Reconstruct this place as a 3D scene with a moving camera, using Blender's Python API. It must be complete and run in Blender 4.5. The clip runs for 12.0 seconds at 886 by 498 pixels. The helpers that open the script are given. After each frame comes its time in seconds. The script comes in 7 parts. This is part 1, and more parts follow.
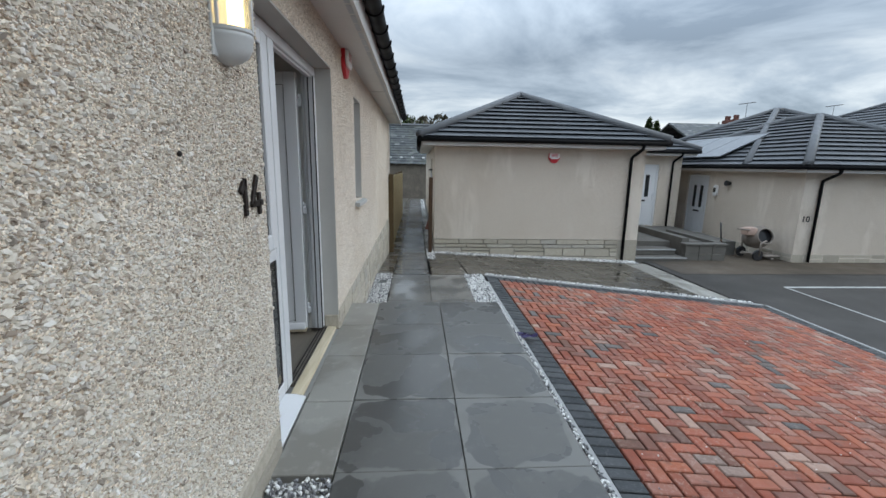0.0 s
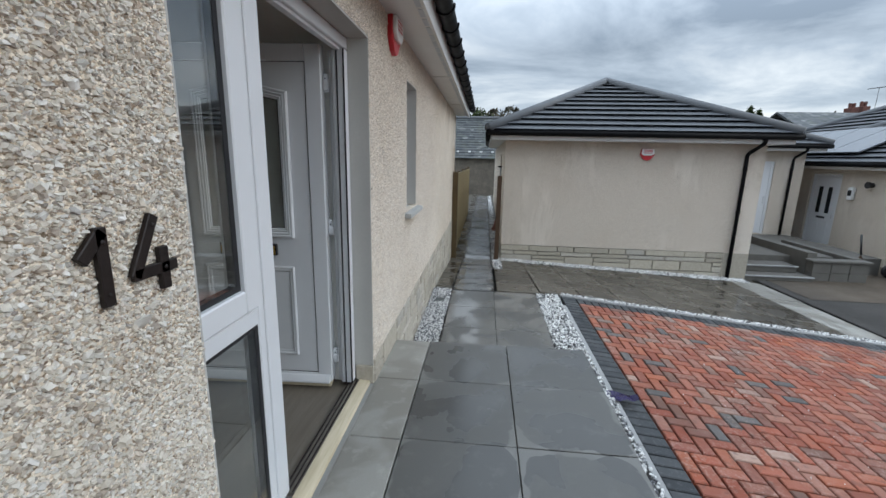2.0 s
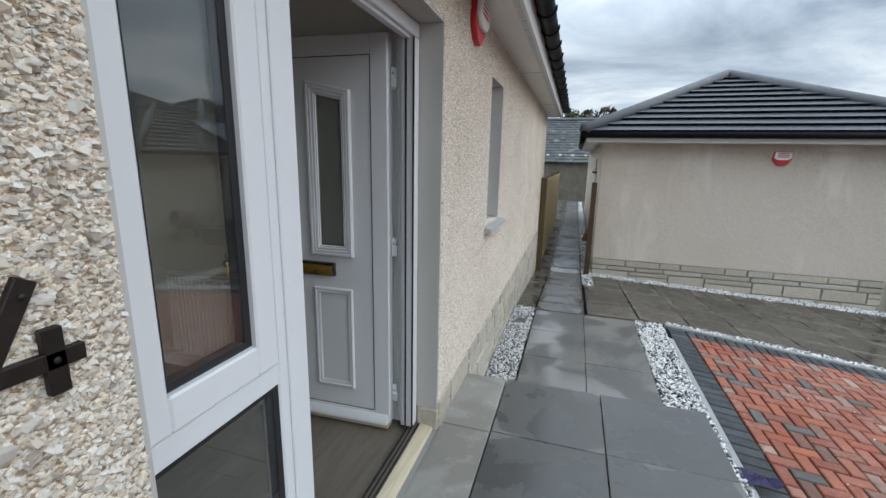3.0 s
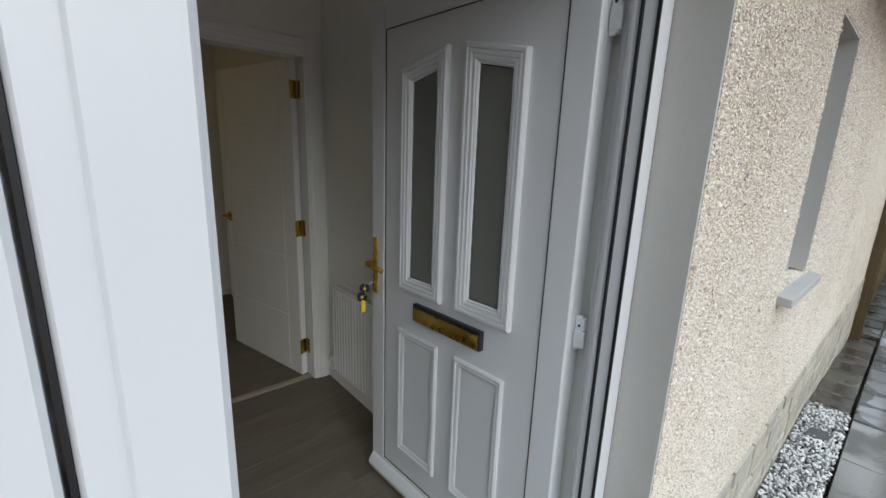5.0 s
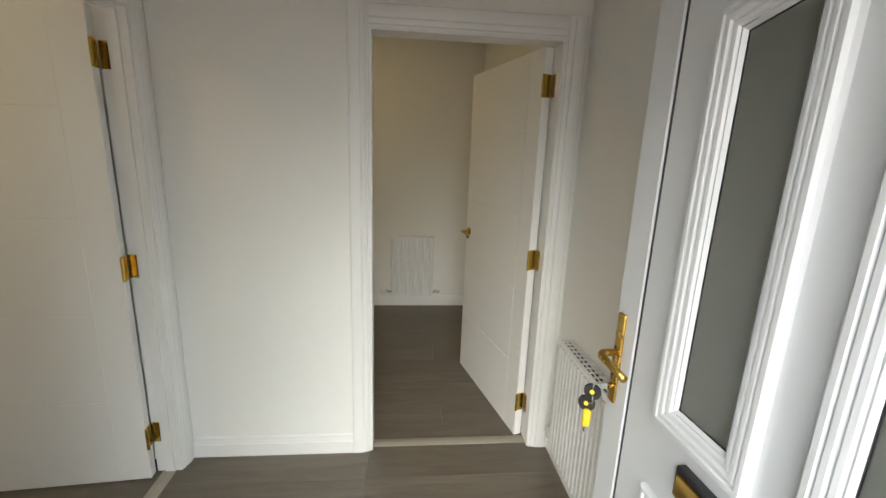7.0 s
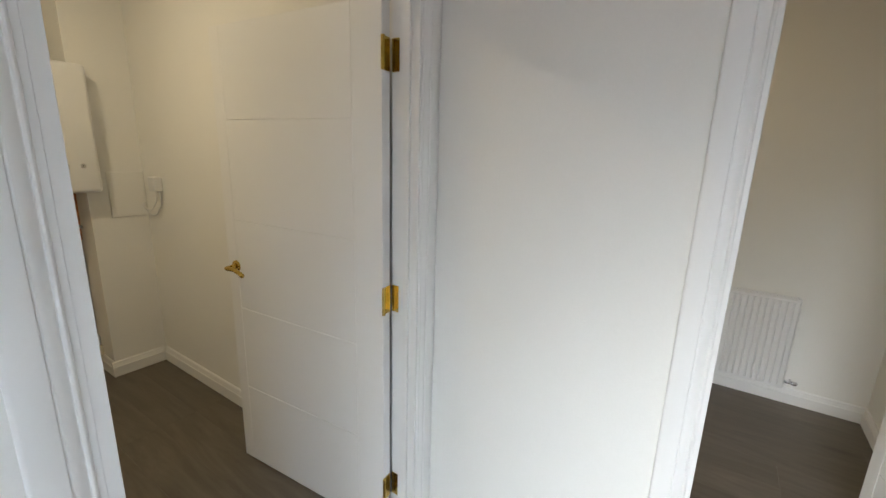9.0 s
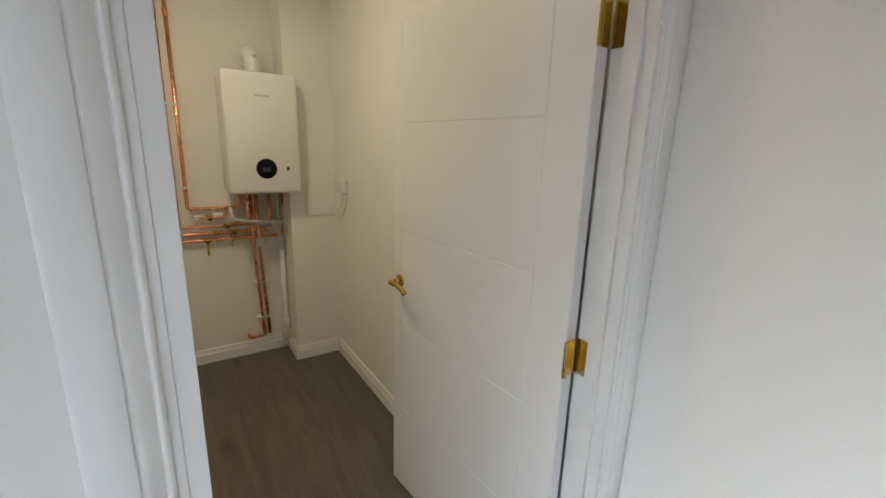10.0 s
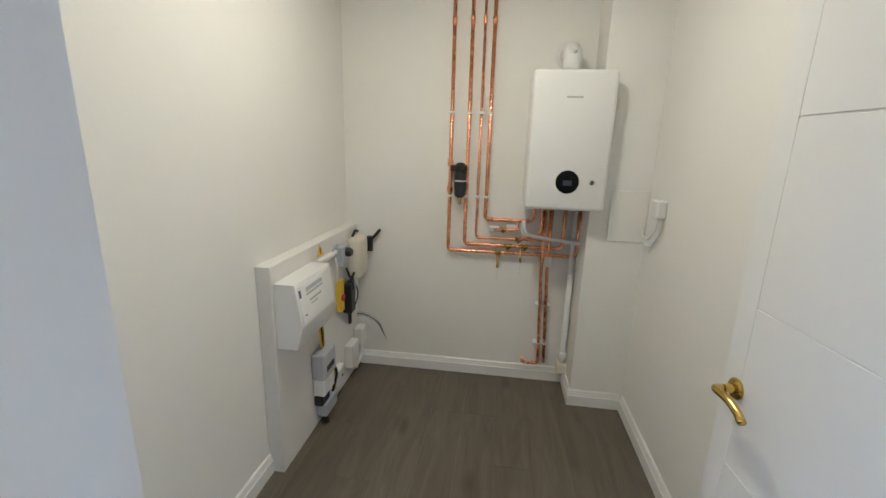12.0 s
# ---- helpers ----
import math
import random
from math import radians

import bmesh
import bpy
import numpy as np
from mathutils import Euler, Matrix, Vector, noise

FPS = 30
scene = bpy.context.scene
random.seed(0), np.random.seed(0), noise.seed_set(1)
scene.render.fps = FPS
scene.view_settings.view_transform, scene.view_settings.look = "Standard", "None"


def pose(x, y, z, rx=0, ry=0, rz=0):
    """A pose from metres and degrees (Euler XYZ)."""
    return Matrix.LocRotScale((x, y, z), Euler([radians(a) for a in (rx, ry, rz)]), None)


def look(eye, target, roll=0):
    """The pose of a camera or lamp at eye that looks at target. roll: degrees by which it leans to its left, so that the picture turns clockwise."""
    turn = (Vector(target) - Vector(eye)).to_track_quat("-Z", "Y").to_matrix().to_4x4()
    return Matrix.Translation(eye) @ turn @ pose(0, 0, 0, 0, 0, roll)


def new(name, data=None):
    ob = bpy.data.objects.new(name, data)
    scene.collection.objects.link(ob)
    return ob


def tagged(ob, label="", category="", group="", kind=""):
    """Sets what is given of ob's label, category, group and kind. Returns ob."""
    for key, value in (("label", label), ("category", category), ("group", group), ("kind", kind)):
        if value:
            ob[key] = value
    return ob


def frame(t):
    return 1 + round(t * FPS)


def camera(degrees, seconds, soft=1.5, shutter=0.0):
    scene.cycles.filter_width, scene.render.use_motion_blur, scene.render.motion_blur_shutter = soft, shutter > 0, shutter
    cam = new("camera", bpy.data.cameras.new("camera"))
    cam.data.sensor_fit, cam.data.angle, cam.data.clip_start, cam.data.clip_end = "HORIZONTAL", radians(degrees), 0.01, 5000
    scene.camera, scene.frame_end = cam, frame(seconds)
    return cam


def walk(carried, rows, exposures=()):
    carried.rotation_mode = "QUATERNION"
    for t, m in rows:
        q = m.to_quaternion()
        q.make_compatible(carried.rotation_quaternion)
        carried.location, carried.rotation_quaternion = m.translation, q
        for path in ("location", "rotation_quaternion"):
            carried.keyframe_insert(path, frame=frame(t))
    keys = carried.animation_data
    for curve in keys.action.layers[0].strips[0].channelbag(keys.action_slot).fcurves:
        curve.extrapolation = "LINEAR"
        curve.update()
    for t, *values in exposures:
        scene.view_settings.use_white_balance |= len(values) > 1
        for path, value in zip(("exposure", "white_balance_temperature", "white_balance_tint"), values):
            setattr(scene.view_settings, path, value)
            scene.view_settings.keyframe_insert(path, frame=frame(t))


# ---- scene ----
cam = camera(93.3, 12.0)
PATH = [
    (0, (0.052, 0.427, 1.369), (0.178, 2.384, 0.978), 1.0),
    (0.5, (0.059, 0.633, 1.383), (0.178, 2.588, 0.979), 1.0),
    (1, (0.047, 0.892, 1.394), (0.13, 2.847, 0.981), 1.0),
    (1.5, (0.049, 1.152, 1.4), (0.032, 3.107, 0.979), 1.2),
    (2, (0.064, 1.403, 1.439), (-0.121, 3.348, 1.013), 1.2),
    (2.5, (0.021, 1.643, 1.438), (-0.351, 3.561, 1.01), 1.4),
    (2.7, (0.022, 1.725, 1.455), (-0.433, 3.626, 1.031), 1.3),
    (4.3, (-0.103, 2.497, 1.482), (-1.224, 4.094, 1.041), 1.9),
    (4.5, (-0.145, 2.576, 1.498), (-1.365, 4.097, 1.052), 2.0),
    (4.7, (-0.197, 2.662, 1.497), (-1.519, 4.095, 1.05), 1.9),
    (5, (-0.272, 2.77, 1.493), (-1.737, 4.055, 1.046), 2.1),
    (5.5, (-0.398, 2.928, 1.517), (-2.071, 3.925, 1.063), 2.2),
    (6, (-0.557, 3.002, 1.499), (-2.371, 3.711, 1.045), 2.0),
    (6.5, (-0.692, 3.066, 1.51), (-2.586, 3.517, 1.052), 2.1),
    (7, (-0.82, 3.143, 1.517), (-2.758, 3.331, 1.061), 2.1),
    (7.2, (-0.852, 3.136, 1.519), (-2.797, 3.21, 1.059), 2.0),
    (9, (-1.513, 2.96, 1.53), (-3.129, 1.874, 1.072), 1.7),
    (9.5, (-1.636, 2.842, 1.522), (-2.994, 1.447, 1.061), 1.9),
    (10, (-1.725, 2.672, 1.541), (-2.794, 1.049, 1.07), 1.7),
    (10.5, (-1.806, 2.556, 1.549), (-2.557, 0.764, 1.074), 2.0),
    (11, (-1.887, 2.447, 1.57), (-2.286, 0.549, 1.083), 1.9),
    (11.5, (-1.907, 2.282, 1.534), (-1.95, 0.339, 1.061), 1.6),
    (12, (-1.903, 2.183, 1.548), (-1.644, 0.258, 1.072), 1.6),
]
# seconds, stops, kelvin, tint
EXPOSURES = [
    (0.0, 0.3, 6250, 6),
    (2.5, 0.42, 6300, 7),
    (4.5, 0.75, 6400, 7),
    (5.0, 0.85, 6450, 6),
    (5.5, 1.15, 6700, 7),
    (6.0, 1.9, 6900, 8),
    (6.5, 2.45, 6900, 7),
    (7.2, 2.65, 6850, 5),
    (9.0, 2.98, 6250, 8),
    (10.0, 3.0, 6200, 9),
    (11.0, 3.2, 6250, 10),
    (12.0, 3.55, 5000, 9),
]
walk(cam, [(t, look(eye, target, roll)) for t, eye, target, roll in PATH], EXPOSURES)

# ---- light and exposure ----
world = bpy.data.worlds.new("overcast_sky")
scene.world = world
world.use_nodes = True
wn = world.node_tree
for n in list(wn.nodes):
    wn.nodes.remove(n)


def wnode(kind, **props):
    n = wn.nodes.new(kind)
    for k, v in props.items():
        n.inputs[k].default_value = v
    return n


w_out = wnode("ShaderNodeOutputWorld")
w_bg = wnode("ShaderNodeBackground", Strength=1.0)
w_sky = wnode("ShaderNodeTexSky")
w_sky.sky_type, w_sky.sun_disc, w_sky.sun_elevation, w_sky.sun_rotation = "NISHITA", False, radians(31), radians(100)
w_co = wnode("ShaderNodeTexCoord")
w_sep = wnode("ShaderNodeSeparateXYZ")
w_up = wnode("ShaderNodeMath")
w_up.operation = "MAXIMUM"
w_up.inputs[1].default_value = 0.0
w_add = wnode("ShaderNodeMath")
w_add.operation = "ADD"
w_add.inputs[1].default_value = 0.16
w_dx, w_dy = wnode("ShaderNodeMath"), wnode("ShaderNodeMath")
w_dx.operation = w_dy.operation = "DIVIDE"
w_com = wnode("ShaderNodeCombineXYZ")
w_noise = wnode("ShaderNodeTexNoise", Scale=0.85, Detail=8.0, Roughness=0.56, Distortion=0.5)
w_ramp = wnode("ShaderNodeValToRGB")
els = w_ramp.color_ramp.elements
els[0].position, els[0].color = 0.37, (0.235, 0.28, 0.345, 1)
els[1].position, els[1].color = 0.66, (0.80, 0.825, 0.85, 1)
mid = els.new(0.5)
mid.color = (0.43, 0.485, 0.56, 1)
w_mix = wn.nodes.new("ShaderNodeMix")
w_mix.data_type = "RGBA"
w_mix.inputs[0].default_value = 0.9
w_scale = wn.nodes.new("ShaderNodeVectorMath")
w_scale.operation = "SCALE"
w_scale.inputs[3].default_value = 0.1
wl = wn.links.new
wl(w_co.outputs["Generated"], w_sep.inputs[0])
wl(w_sep.outputs[2], w_up.inputs[0])
wl(w_up.outputs[0], w_add.inputs[0])
wl(w_sep.outputs[0], w_dx.inputs[0])
wl(w_sep.outputs[1], w_dy.inputs[0])
wl(w_add.outputs[0], w_dx.inputs[1])
wl(w_add.outputs[0], w_dy.inputs[1])
wl(w_dx.outputs[0], w_com.inputs[0])
wl(w_dy.outputs[0], w_com.inputs[1])
wl(w_com.outputs[0], w_noise.inputs["Vector"])
wl(w_noise.outputs[0], w_ramp.inputs[0])
wl(w_sky.outputs[0], w_scale.inputs[0])
wl(w_scale.outputs[0], w_mix.inputs[6])
wl(w_ramp.outputs[0], w_mix.inputs[7])
w_zen = wn.nodes.new("ShaderNodeMapRange")
for k, v in zip((1, 2, 3, 4), (0.22, 1.0, 1.0, 3.9)):
    w_zen.inputs[k].default_value = v
w_gain = wn.nodes.new("ShaderNodeVectorMath")
w_gain.operation = "SCALE"
wl(w_up.outputs[0], w_zen.inputs[0])
wl(w_mix.outputs[2], w_gain.inputs[0])
wl(w_zen.outputs[0], w_gain.inputs[3])
wl(w_gain.outputs[0], w_bg.inputs[0])
wl(w_bg.outputs[0], w_out.inputs[0])

sun = new("sun", bpy.data.lights.new("sun", "SUN"))
sun.data.energy, sun.data.angle, sun.data.color = 0.6, radians(50), (1.0, 0.97, 0.93)
sun.matrix_basis = look((13, 1.6, 8), (0, 4, 0))

# flush ceiling lamps of the boiler room and the far room
for lamp_name, lamp_watts, lamp_colour, lamp_at in (("boiler_room_light", 0.95, (1.0, 0.83, 0.60), (-1.70, 0.75, 2.626)), ("far_room_light", 0.42, (1.0, 0.78, 0.50), (-3.75, 2.25, 2.626))):
    lamp_light = new(lamp_name, bpy.data.lights.new(lamp_name, "AREA"))
    lamp_light.data.shape, lamp_light.data.size = "DISK", 0.24
    lamp_light.data.energy, lamp_light.data.color = lamp_watts, lamp_colour
    lamp_light.location = lamp_at

# ---- materials ----


class Nodes:
    """A principled material with short ways to add nodes."""

    def __init__(self, name, rough=0.5, metal=0.0, spec=0.5):
        self.m = bpy.data.materials.new(name)
        self.m.use_nodes = True
        self.t = self.m.node_tree
        self.p = self.t.nodes["Principled BSDF"]
        self.p.inputs["Roughness"].default_value = rough
        self.p.inputs["Metallic"].default_value = metal
        self.p.inputs["Specular IOR Level"].default_value = spec
        self.pos = self.t.nodes.new("ShaderNodeNewGeometry")

    def link(self, a, b):
        self.t.links.new(a, b)

    def stretched(self, sx, sy, sz):
        n = self.t.nodes.new("ShaderNodeVectorMath")
        n.operation = "MULTIPLY"
        self.link(self.pos.outputs["Position"], n.inputs[0])
        n.inputs[1].default_value = (sx, sy, sz)
        return n.outputs[0]

    def noise(self, scale, detail=4.0, rough=0.55, vec=None, distort=0.0):
        n = self.t.nodes.new("ShaderNodeTexNoise")
        n.inputs["Scale"].default_value = scale
        n.inputs["Detail"].default_value = detail
        n.inputs["Roughness"].default_value = rough
        n.inputs["Distortion"].default_value = distort
        self.link(vec or self.pos.outputs["Position"], n.inputs["Vector"])
        return n.outputs[0]

    def cells(self, scale, vec=None, feature="F1"):
        n = self.t.nodes.new("ShaderNodeTexVoronoi")
        n.feature = feature
        n.inputs["Scale"].default_value = scale
        self.link(vec or self.pos.outputs["Position"], n.inputs["Vector"])
        return n

    def ramp(self, fac, *stops):
        n = self.t.nodes.new("ShaderNodeValToRGB")
        e = n.color_ramp.elements
        while len(e) < len(stops):
            e.new(0.5)
        for el, (at, col) in zip(e, stops):
            el.position, el.color = at, (*col, 1)
        self.link(fac, n.inputs[0])
        return n.outputs[0]

    def value(self, fac, a0, a1, b0, b1):
        n = self.t.nodes.new("ShaderNodeMapRange")
        for k, v in zip((1, 2, 3, 4), (a0, a1, b0, b1)):
            n.inputs[k].default_value = v
        self.link(fac, n.inputs[0])
        return n.outputs[0]

    def mix(self, fac, a, b, blend="MIX"):
        n = self.t.nodes.new("ShaderNodeMix")
        n.data_type, n.blend_type = "RGBA", blend
        for socket, v in ((n.inputs[0], fac), (n.inputs[6], a), (n.inputs[7], b)):
            if isinstance(v, bpy.types.NodeSocket):
                self.link(v, socket)
            elif isinstance(v, tuple):
                socket.default_value = (*v, 1)
            else:
                socket.default_value = v
        return n.outputs[2]

    def piece_random(self):
        """One random number for each piece, whether it is an object or an island of a mesh."""
        o = self.t.nodes.new("ShaderNodeObjectInfo")
        n = self.t.nodes.new("ShaderNodeMath")
        n.operation = "ADD"
        self.link(o.outputs["Random"], n.inputs[0])
        self.link(self.pos.outputs["Random Per Island"], n.inputs[1])
        fr = self.t.nodes.new("ShaderNodeMath")
        fr.operation = "FRACT"
        self.link(n.outputs[0], fr.inputs[0])
        return fr.outputs[0]

    def bump(self, height, strength, distance):
        n = self.t.nodes.new("ShaderNodeBump")
        n.inputs["Strength"].default_value = strength
        n.inputs["Distance"].default_value = distance
        self.link(height, n.inputs["Height"])
        self.link(n.outputs[0], self.p.inputs["Normal"])

    def colour(self, socket):
        self.link(socket, self.p.inputs["Base Color"])

    def roughness(self, socket):
        self.link(socket, self.p.inputs["Roughness"])


def tint(c, k):
    return tuple(min(1.0, v * k) for v in c)


def plain(name, base, rough=0.5, metal=0.0, var=0.08, big=2.0, fine=90.0, bump=0.0, spec=0.5, bdist=0.001):
    """A surface with variation at two scales."""
    n = Nodes(name, rough, metal, spec)
    col = n.ramp(n.noise(big, 5), (0.3, tint(base, 1 - var)), (0.7, tint(base, 1 + var)))
    f = n.noise(fine, 3)
    col = n.mix(n.value(f, 0.35, 0.65, 0.0, 0.35), col, tint(base, 1 - 1.5 * var))
    n.colour(col)
    n.roughness(n.value(n.noise(big * 2.3, 4), 0.3, 0.7, max(0.02, rough - min(0.08, 1.2 * var)), min(1, rough + min(0.08, 1.2 * var))))
    if bump:
        n.bump(f, bump, bdist)
    return n.m


def roughcast(name, chip, tone, even=0.0, patches=0.28):
    """Dry-dashed render: chips to the metre, the tone of the stone with any shade put into it, and how far the chips
    share one colour.
    """
    n = Nodes(name, 0.9, 0, 0.15)
    wob = n.t.nodes.new("ShaderNodeVectorMath")
    wob.operation = "MULTIPLY_ADD"
    nz = n.t.nodes.new("ShaderNodeTexNoise")
    nz.inputs["Scale"].default_value = 90
    n.link(n.pos.outputs["Position"], nz.inputs["Vector"])
    n.link(nz.outputs["Color"], wob.inputs[0])
    wob.inputs[1].default_value = (0.010, 0.010, 0.010)
    n.link(n.stretched(0.8, 0.8, 1.35), wob.inputs[2])
    v = n.cells(chip, wob.outputs[0])
    v.distance = "MANHATTAN"
    sep = n.t.nodes.new("ShaderNodeSeparateColor")
    n.link(v.outputs["Color"], sep.inputs[0])
    stones = n.ramp(sep.outputs[0], (0.0, (0.22, 0.18, 0.14)), (0.10, (0.52, 0.44, 0.35)), (0.26, (0.82, 0.77, 0.68)), (0.5, (0.92, 0.89, 0.83)), (0.84, (0.97, 0.96, 0.94)), (0.95, (0.42, 0.41, 0.41)))
    stones = n.mix(even, stones, (0.80, 0.755, 0.69))
    d = v.outputs["Distance"]
    col = n.mix(n.value(d, 0.78, 1.12, 0, 0.88 * (1 - 0.6 * even)), stones, (0.26, 0.21, 0.16))
    grit = n.noise(260, 3, 0.6)
    col = n.mix(n.value(grit, 0.58, 0.75, 0, 0.4), col, (0.50, 0.43, 0.34))
    wash = n.noise(0.8, 5, 0.62)
    col = n.mix(n.value(wash, 0.50, 0.68, 0, 0.25), col, (0.72, 0.67, 0.60), "MULTIPLY")
    col = n.mix(n.value(n.noise(1.1, 4, 0.6, n.stretched(1.7, 1.7, 0.45)), 0.54, 0.64, 0, patches), col, (0.88, 0.85, 0.80))
    n.colour(n.mix(1.0, col, tone, "MULTIPLY"))
    lift = n.t.nodes.new("ShaderNodeMath")
    lift.operation = "MULTIPLY_ADD"
    n.link(grit, lift.inputs[0])
    lift.inputs[1].default_value = 0.8
    n.link(n.value(d, 0.5, 1.25, 1.0, 0.0), lift.inputs[2])
    n.bump(lift.outputs[0], 0.78, 0.003)
    return n.m


def stone_mat():
    n = Nodes("sandstone_block", 0.85, 0, 0.3)
    r = n.piece_random()
    col = n.ramp(r, (0.0, (0.35, 0.32, 0.265)), (0.4, (0.47, 0.425, 0.345)), (0.75, (0.51, 0.47, 0.395)), (1.0, (0.41, 0.385, 0.34)))
    f = n.noise(26, 6, 0.65)
    col = n.mix(n.value(f, 0.4, 0.7, 0, 0.45), col, (0.24, 0.21, 0.17))
    n.colour(col)
    n.bump(n.noise(40, 6, 0.7), 0.9, 0.008)
    return n.m


def slab_mat(name, a, b, stain, wet, dry=0.0, at=0.9, spec=0.4, rim_colour=None):
    """Stone slab, damp in blotches; dry > 0 gives each slab a pale rim that has dried from the joints inwards."""
    n = Nodes(name, 0.4, 0, spec)
    r = n.piece_random()
    col = n.ramp(r, (0.0, a), (1.0, b))
    big = n.noise(2.6, 4, 0.5, distort=0.5)
    col = n.mix(n.value(big, 0.46, 0.535, 0, 0.6), col, stain)
    col = n.mix(n.value(n.noise(9, 5, 0.65), 0.55, 0.70, 0, 0.35), col, tint(b, 1.5))
    fine = n.noise(240, 3, 0.6)
    col = n.mix(n.value(fine, 0.35, 0.7, 0, 0.25), col, tint(a, 0.7))
    specks = n.cells(7)
    col = n.mix(n.value(specks.outputs["Distance"], 0.03, 0.06, 0.7, 0), col, (0.035, 0.033, 0.03))
    rough = n.value(big, 0.46, 0.54, wet + 0.22, wet)
    if dry:
        tc = n.t.nodes.new("ShaderNodeTexCoord")
        mid = n.t.nodes.new("ShaderNodeVectorMath")
        mid.operation = "SUBTRACT"
        mid.inputs[1].default_value = (0.5, 0.5, 0.5)
        n.link(tc.outputs["Generated"], mid.inputs[0])
        ab = n.t.nodes.new("ShaderNodeVectorMath")
        ab.operation = "ABSOLUTE"
        n.link(mid.outputs[0], ab.inputs[0])
        xyz = n.t.nodes.new("ShaderNodeSeparateXYZ")
        n.link(ab.outputs[0], xyz.inputs[0])

        def calc(op, p, q):
            m = n.t.nodes.new("ShaderNodeMath")
            m.operation = op
            for socket, v in zip(m.inputs, (p, q)):
                if isinstance(v, bpy.types.NodeSocket):
                    n.link(v, socket)
                else:
                    socket.default_value = v
            return m.outputs[0]

        rim = calc("MULTIPLY", calc("POWER", calc("ADD", calc("POWER", xyz.outputs[0], 5.0), calc("POWER", xyz.outputs[1], 5.0)), 0.2), 2.0)
        rim = calc("ADD", rim, n.value(n.noise(3.4, 3, 0.5, distort=0.4), 0.25, 0.75, -0.22, 0.22))
        rim = calc("ADD", rim, n.value(r, 0, 1, -0.16, 0.14))
        mask = n.value(rim, at, at + 0.035, 0, dry)
        col = n.mix(mask, col, rim_colour or tint(b, 1.75))
        rough = calc("ADD", rough, calc("MULTIPLY", mask, 0.22))
    n.colour(col)
    n.roughness(rough)
    n.bump(n.noise(180, 4, 0.6), 0.12, 0.001)
    return n.m


def brick_mat():
    n = Nodes("red_block_paver", 0.7, 0, 0.3)
    r = n.piece_random()
    col = n.ramp(r, (0.0, (0.225, 0.060, 0.036)), (0.14, (0.33, 0.088, 0.046)), (0.26, (0.21, 0.066, 0.042)), (0.36, (0.37, 0.115, 0.060)), (0.48, (0.26, 0.085, 0.056)), (0.58, (0.155, 0.082, 0.060)), (0.66, (0.35, 0.105, 0.060)), (0.78, (0.28, 0.115, 0.080)), (0.86, (0.34, 0.155, 0.108)), (0.90, (0.20, 0.105, 0.078)), (0.945, (0.40, 0.25, 0.19)), (0.97, (0.085, 0.078, 0.074)), (1.0, (0.13, 0.11, 0.10)))
    patch = n.noise(1.3, 5, 0.65)
    col = n.mix(n.value(patch, 0.58, 0.74, 0, 0.5), col, (0.115, 0.085, 0.072))
    g = n.noise(38, 5, 0.72)
    bloom = n.noise(2.1, 4, 0.6)
    worn = n.mix(n.value(bloom, 0.42, 0.62, 0, 1), (0.0, 0.0, 0.0), (1.0, 1.0, 1.0))
    pale = n.mix(1.0, n.mix(n.value(g, 0.50, 0.66, 0, 0.6), (0.0, 0.0, 0.0), (1.0, 1.0, 1.0)), worn, "MULTIPLY")
    col = n.mix(pale, col, (0.50, 0.37, 0.31))
    g2 = n.noise(14, 4, 0.6)
    col = n.mix(n.value(g2, 0.55, 0.72, 0, 0.55), col, (0.10, 0.06, 0.047))
    n.colour(n.mix(1.0, col, (0.86, 0.90, 0.92), "MULTIPLY"))
    n.roughness(n.value(n.noise(5, 4), 0.35, 0.65, 0.42, 0.8))
    n.bump(n.noise(150, 4, 0.65), 0.4, 0.002)
    return n.m


def chip_mat(name, tone, even=0.0):
    """Colours of the dashed stone chips; even > 0 draws them towards their mean."""
    n = Nodes(name, 0.8, 0, 0.3)
    r = n.piece_random()
    col = n.ramp(r, (0.0, (0.16, 0.13, 0.105)), (0.05, (0.42, 0.34, 0.27)), (0.16, (0.62, 0.54, 0.44)), (0.34, (0.74, 0.68, 0.59)), (0.52, (0.66, 0.61, 0.54)), (0.68, (0.82, 0.78, 0.71)), (0.80, (0.58, 0.56, 0.53)), (0.90, (0.90, 0.88, 0.85)), (0.97, (0.60, 0.49, 0.39)), (1.0, (0.34, 0.33, 0.33)))
    col = n.mix(even, col, (0.725, 0.685, 0.625))
    col = n.mix(n.value(n.noise(1.3, 4, 0.6), 0.44, 0.66, 0, 0.35), col, (0.70, 0.66, 0.60), "MULTIPLY")
    col = n.mix(n.value(n.noise(320, 3, 0.6), 0.5, 0.72, 0, 0.3), col, (0.46, 0.40, 0.33))
    n.colour(n.mix(1.0, col, tone, "MULTIPLY"))
    return n.m


def charcoal_paver():
    n = Nodes("charcoal_block_paver", 0.65, 0, 0.3)
    r = n.piece_random()
    col = n.ramp(r, (0.0, (0.026, 0.029, 0.032)), (1.0, (0.058, 0.061, 0.064)))
    col = n.mix(n.value(n.noise(40, 5, 0.7), 0.52, 0.8, 0, 0.5), col, (0.2, 0.2, 0.2))
    n.colour(col)
    n.roughness(n.value(n.noise(5, 4), 0.35, 0.65, 0.45, 0.8))
    n.bump(n.noise(150, 4, 0.65), 0.4, 0.002)
    return n.m


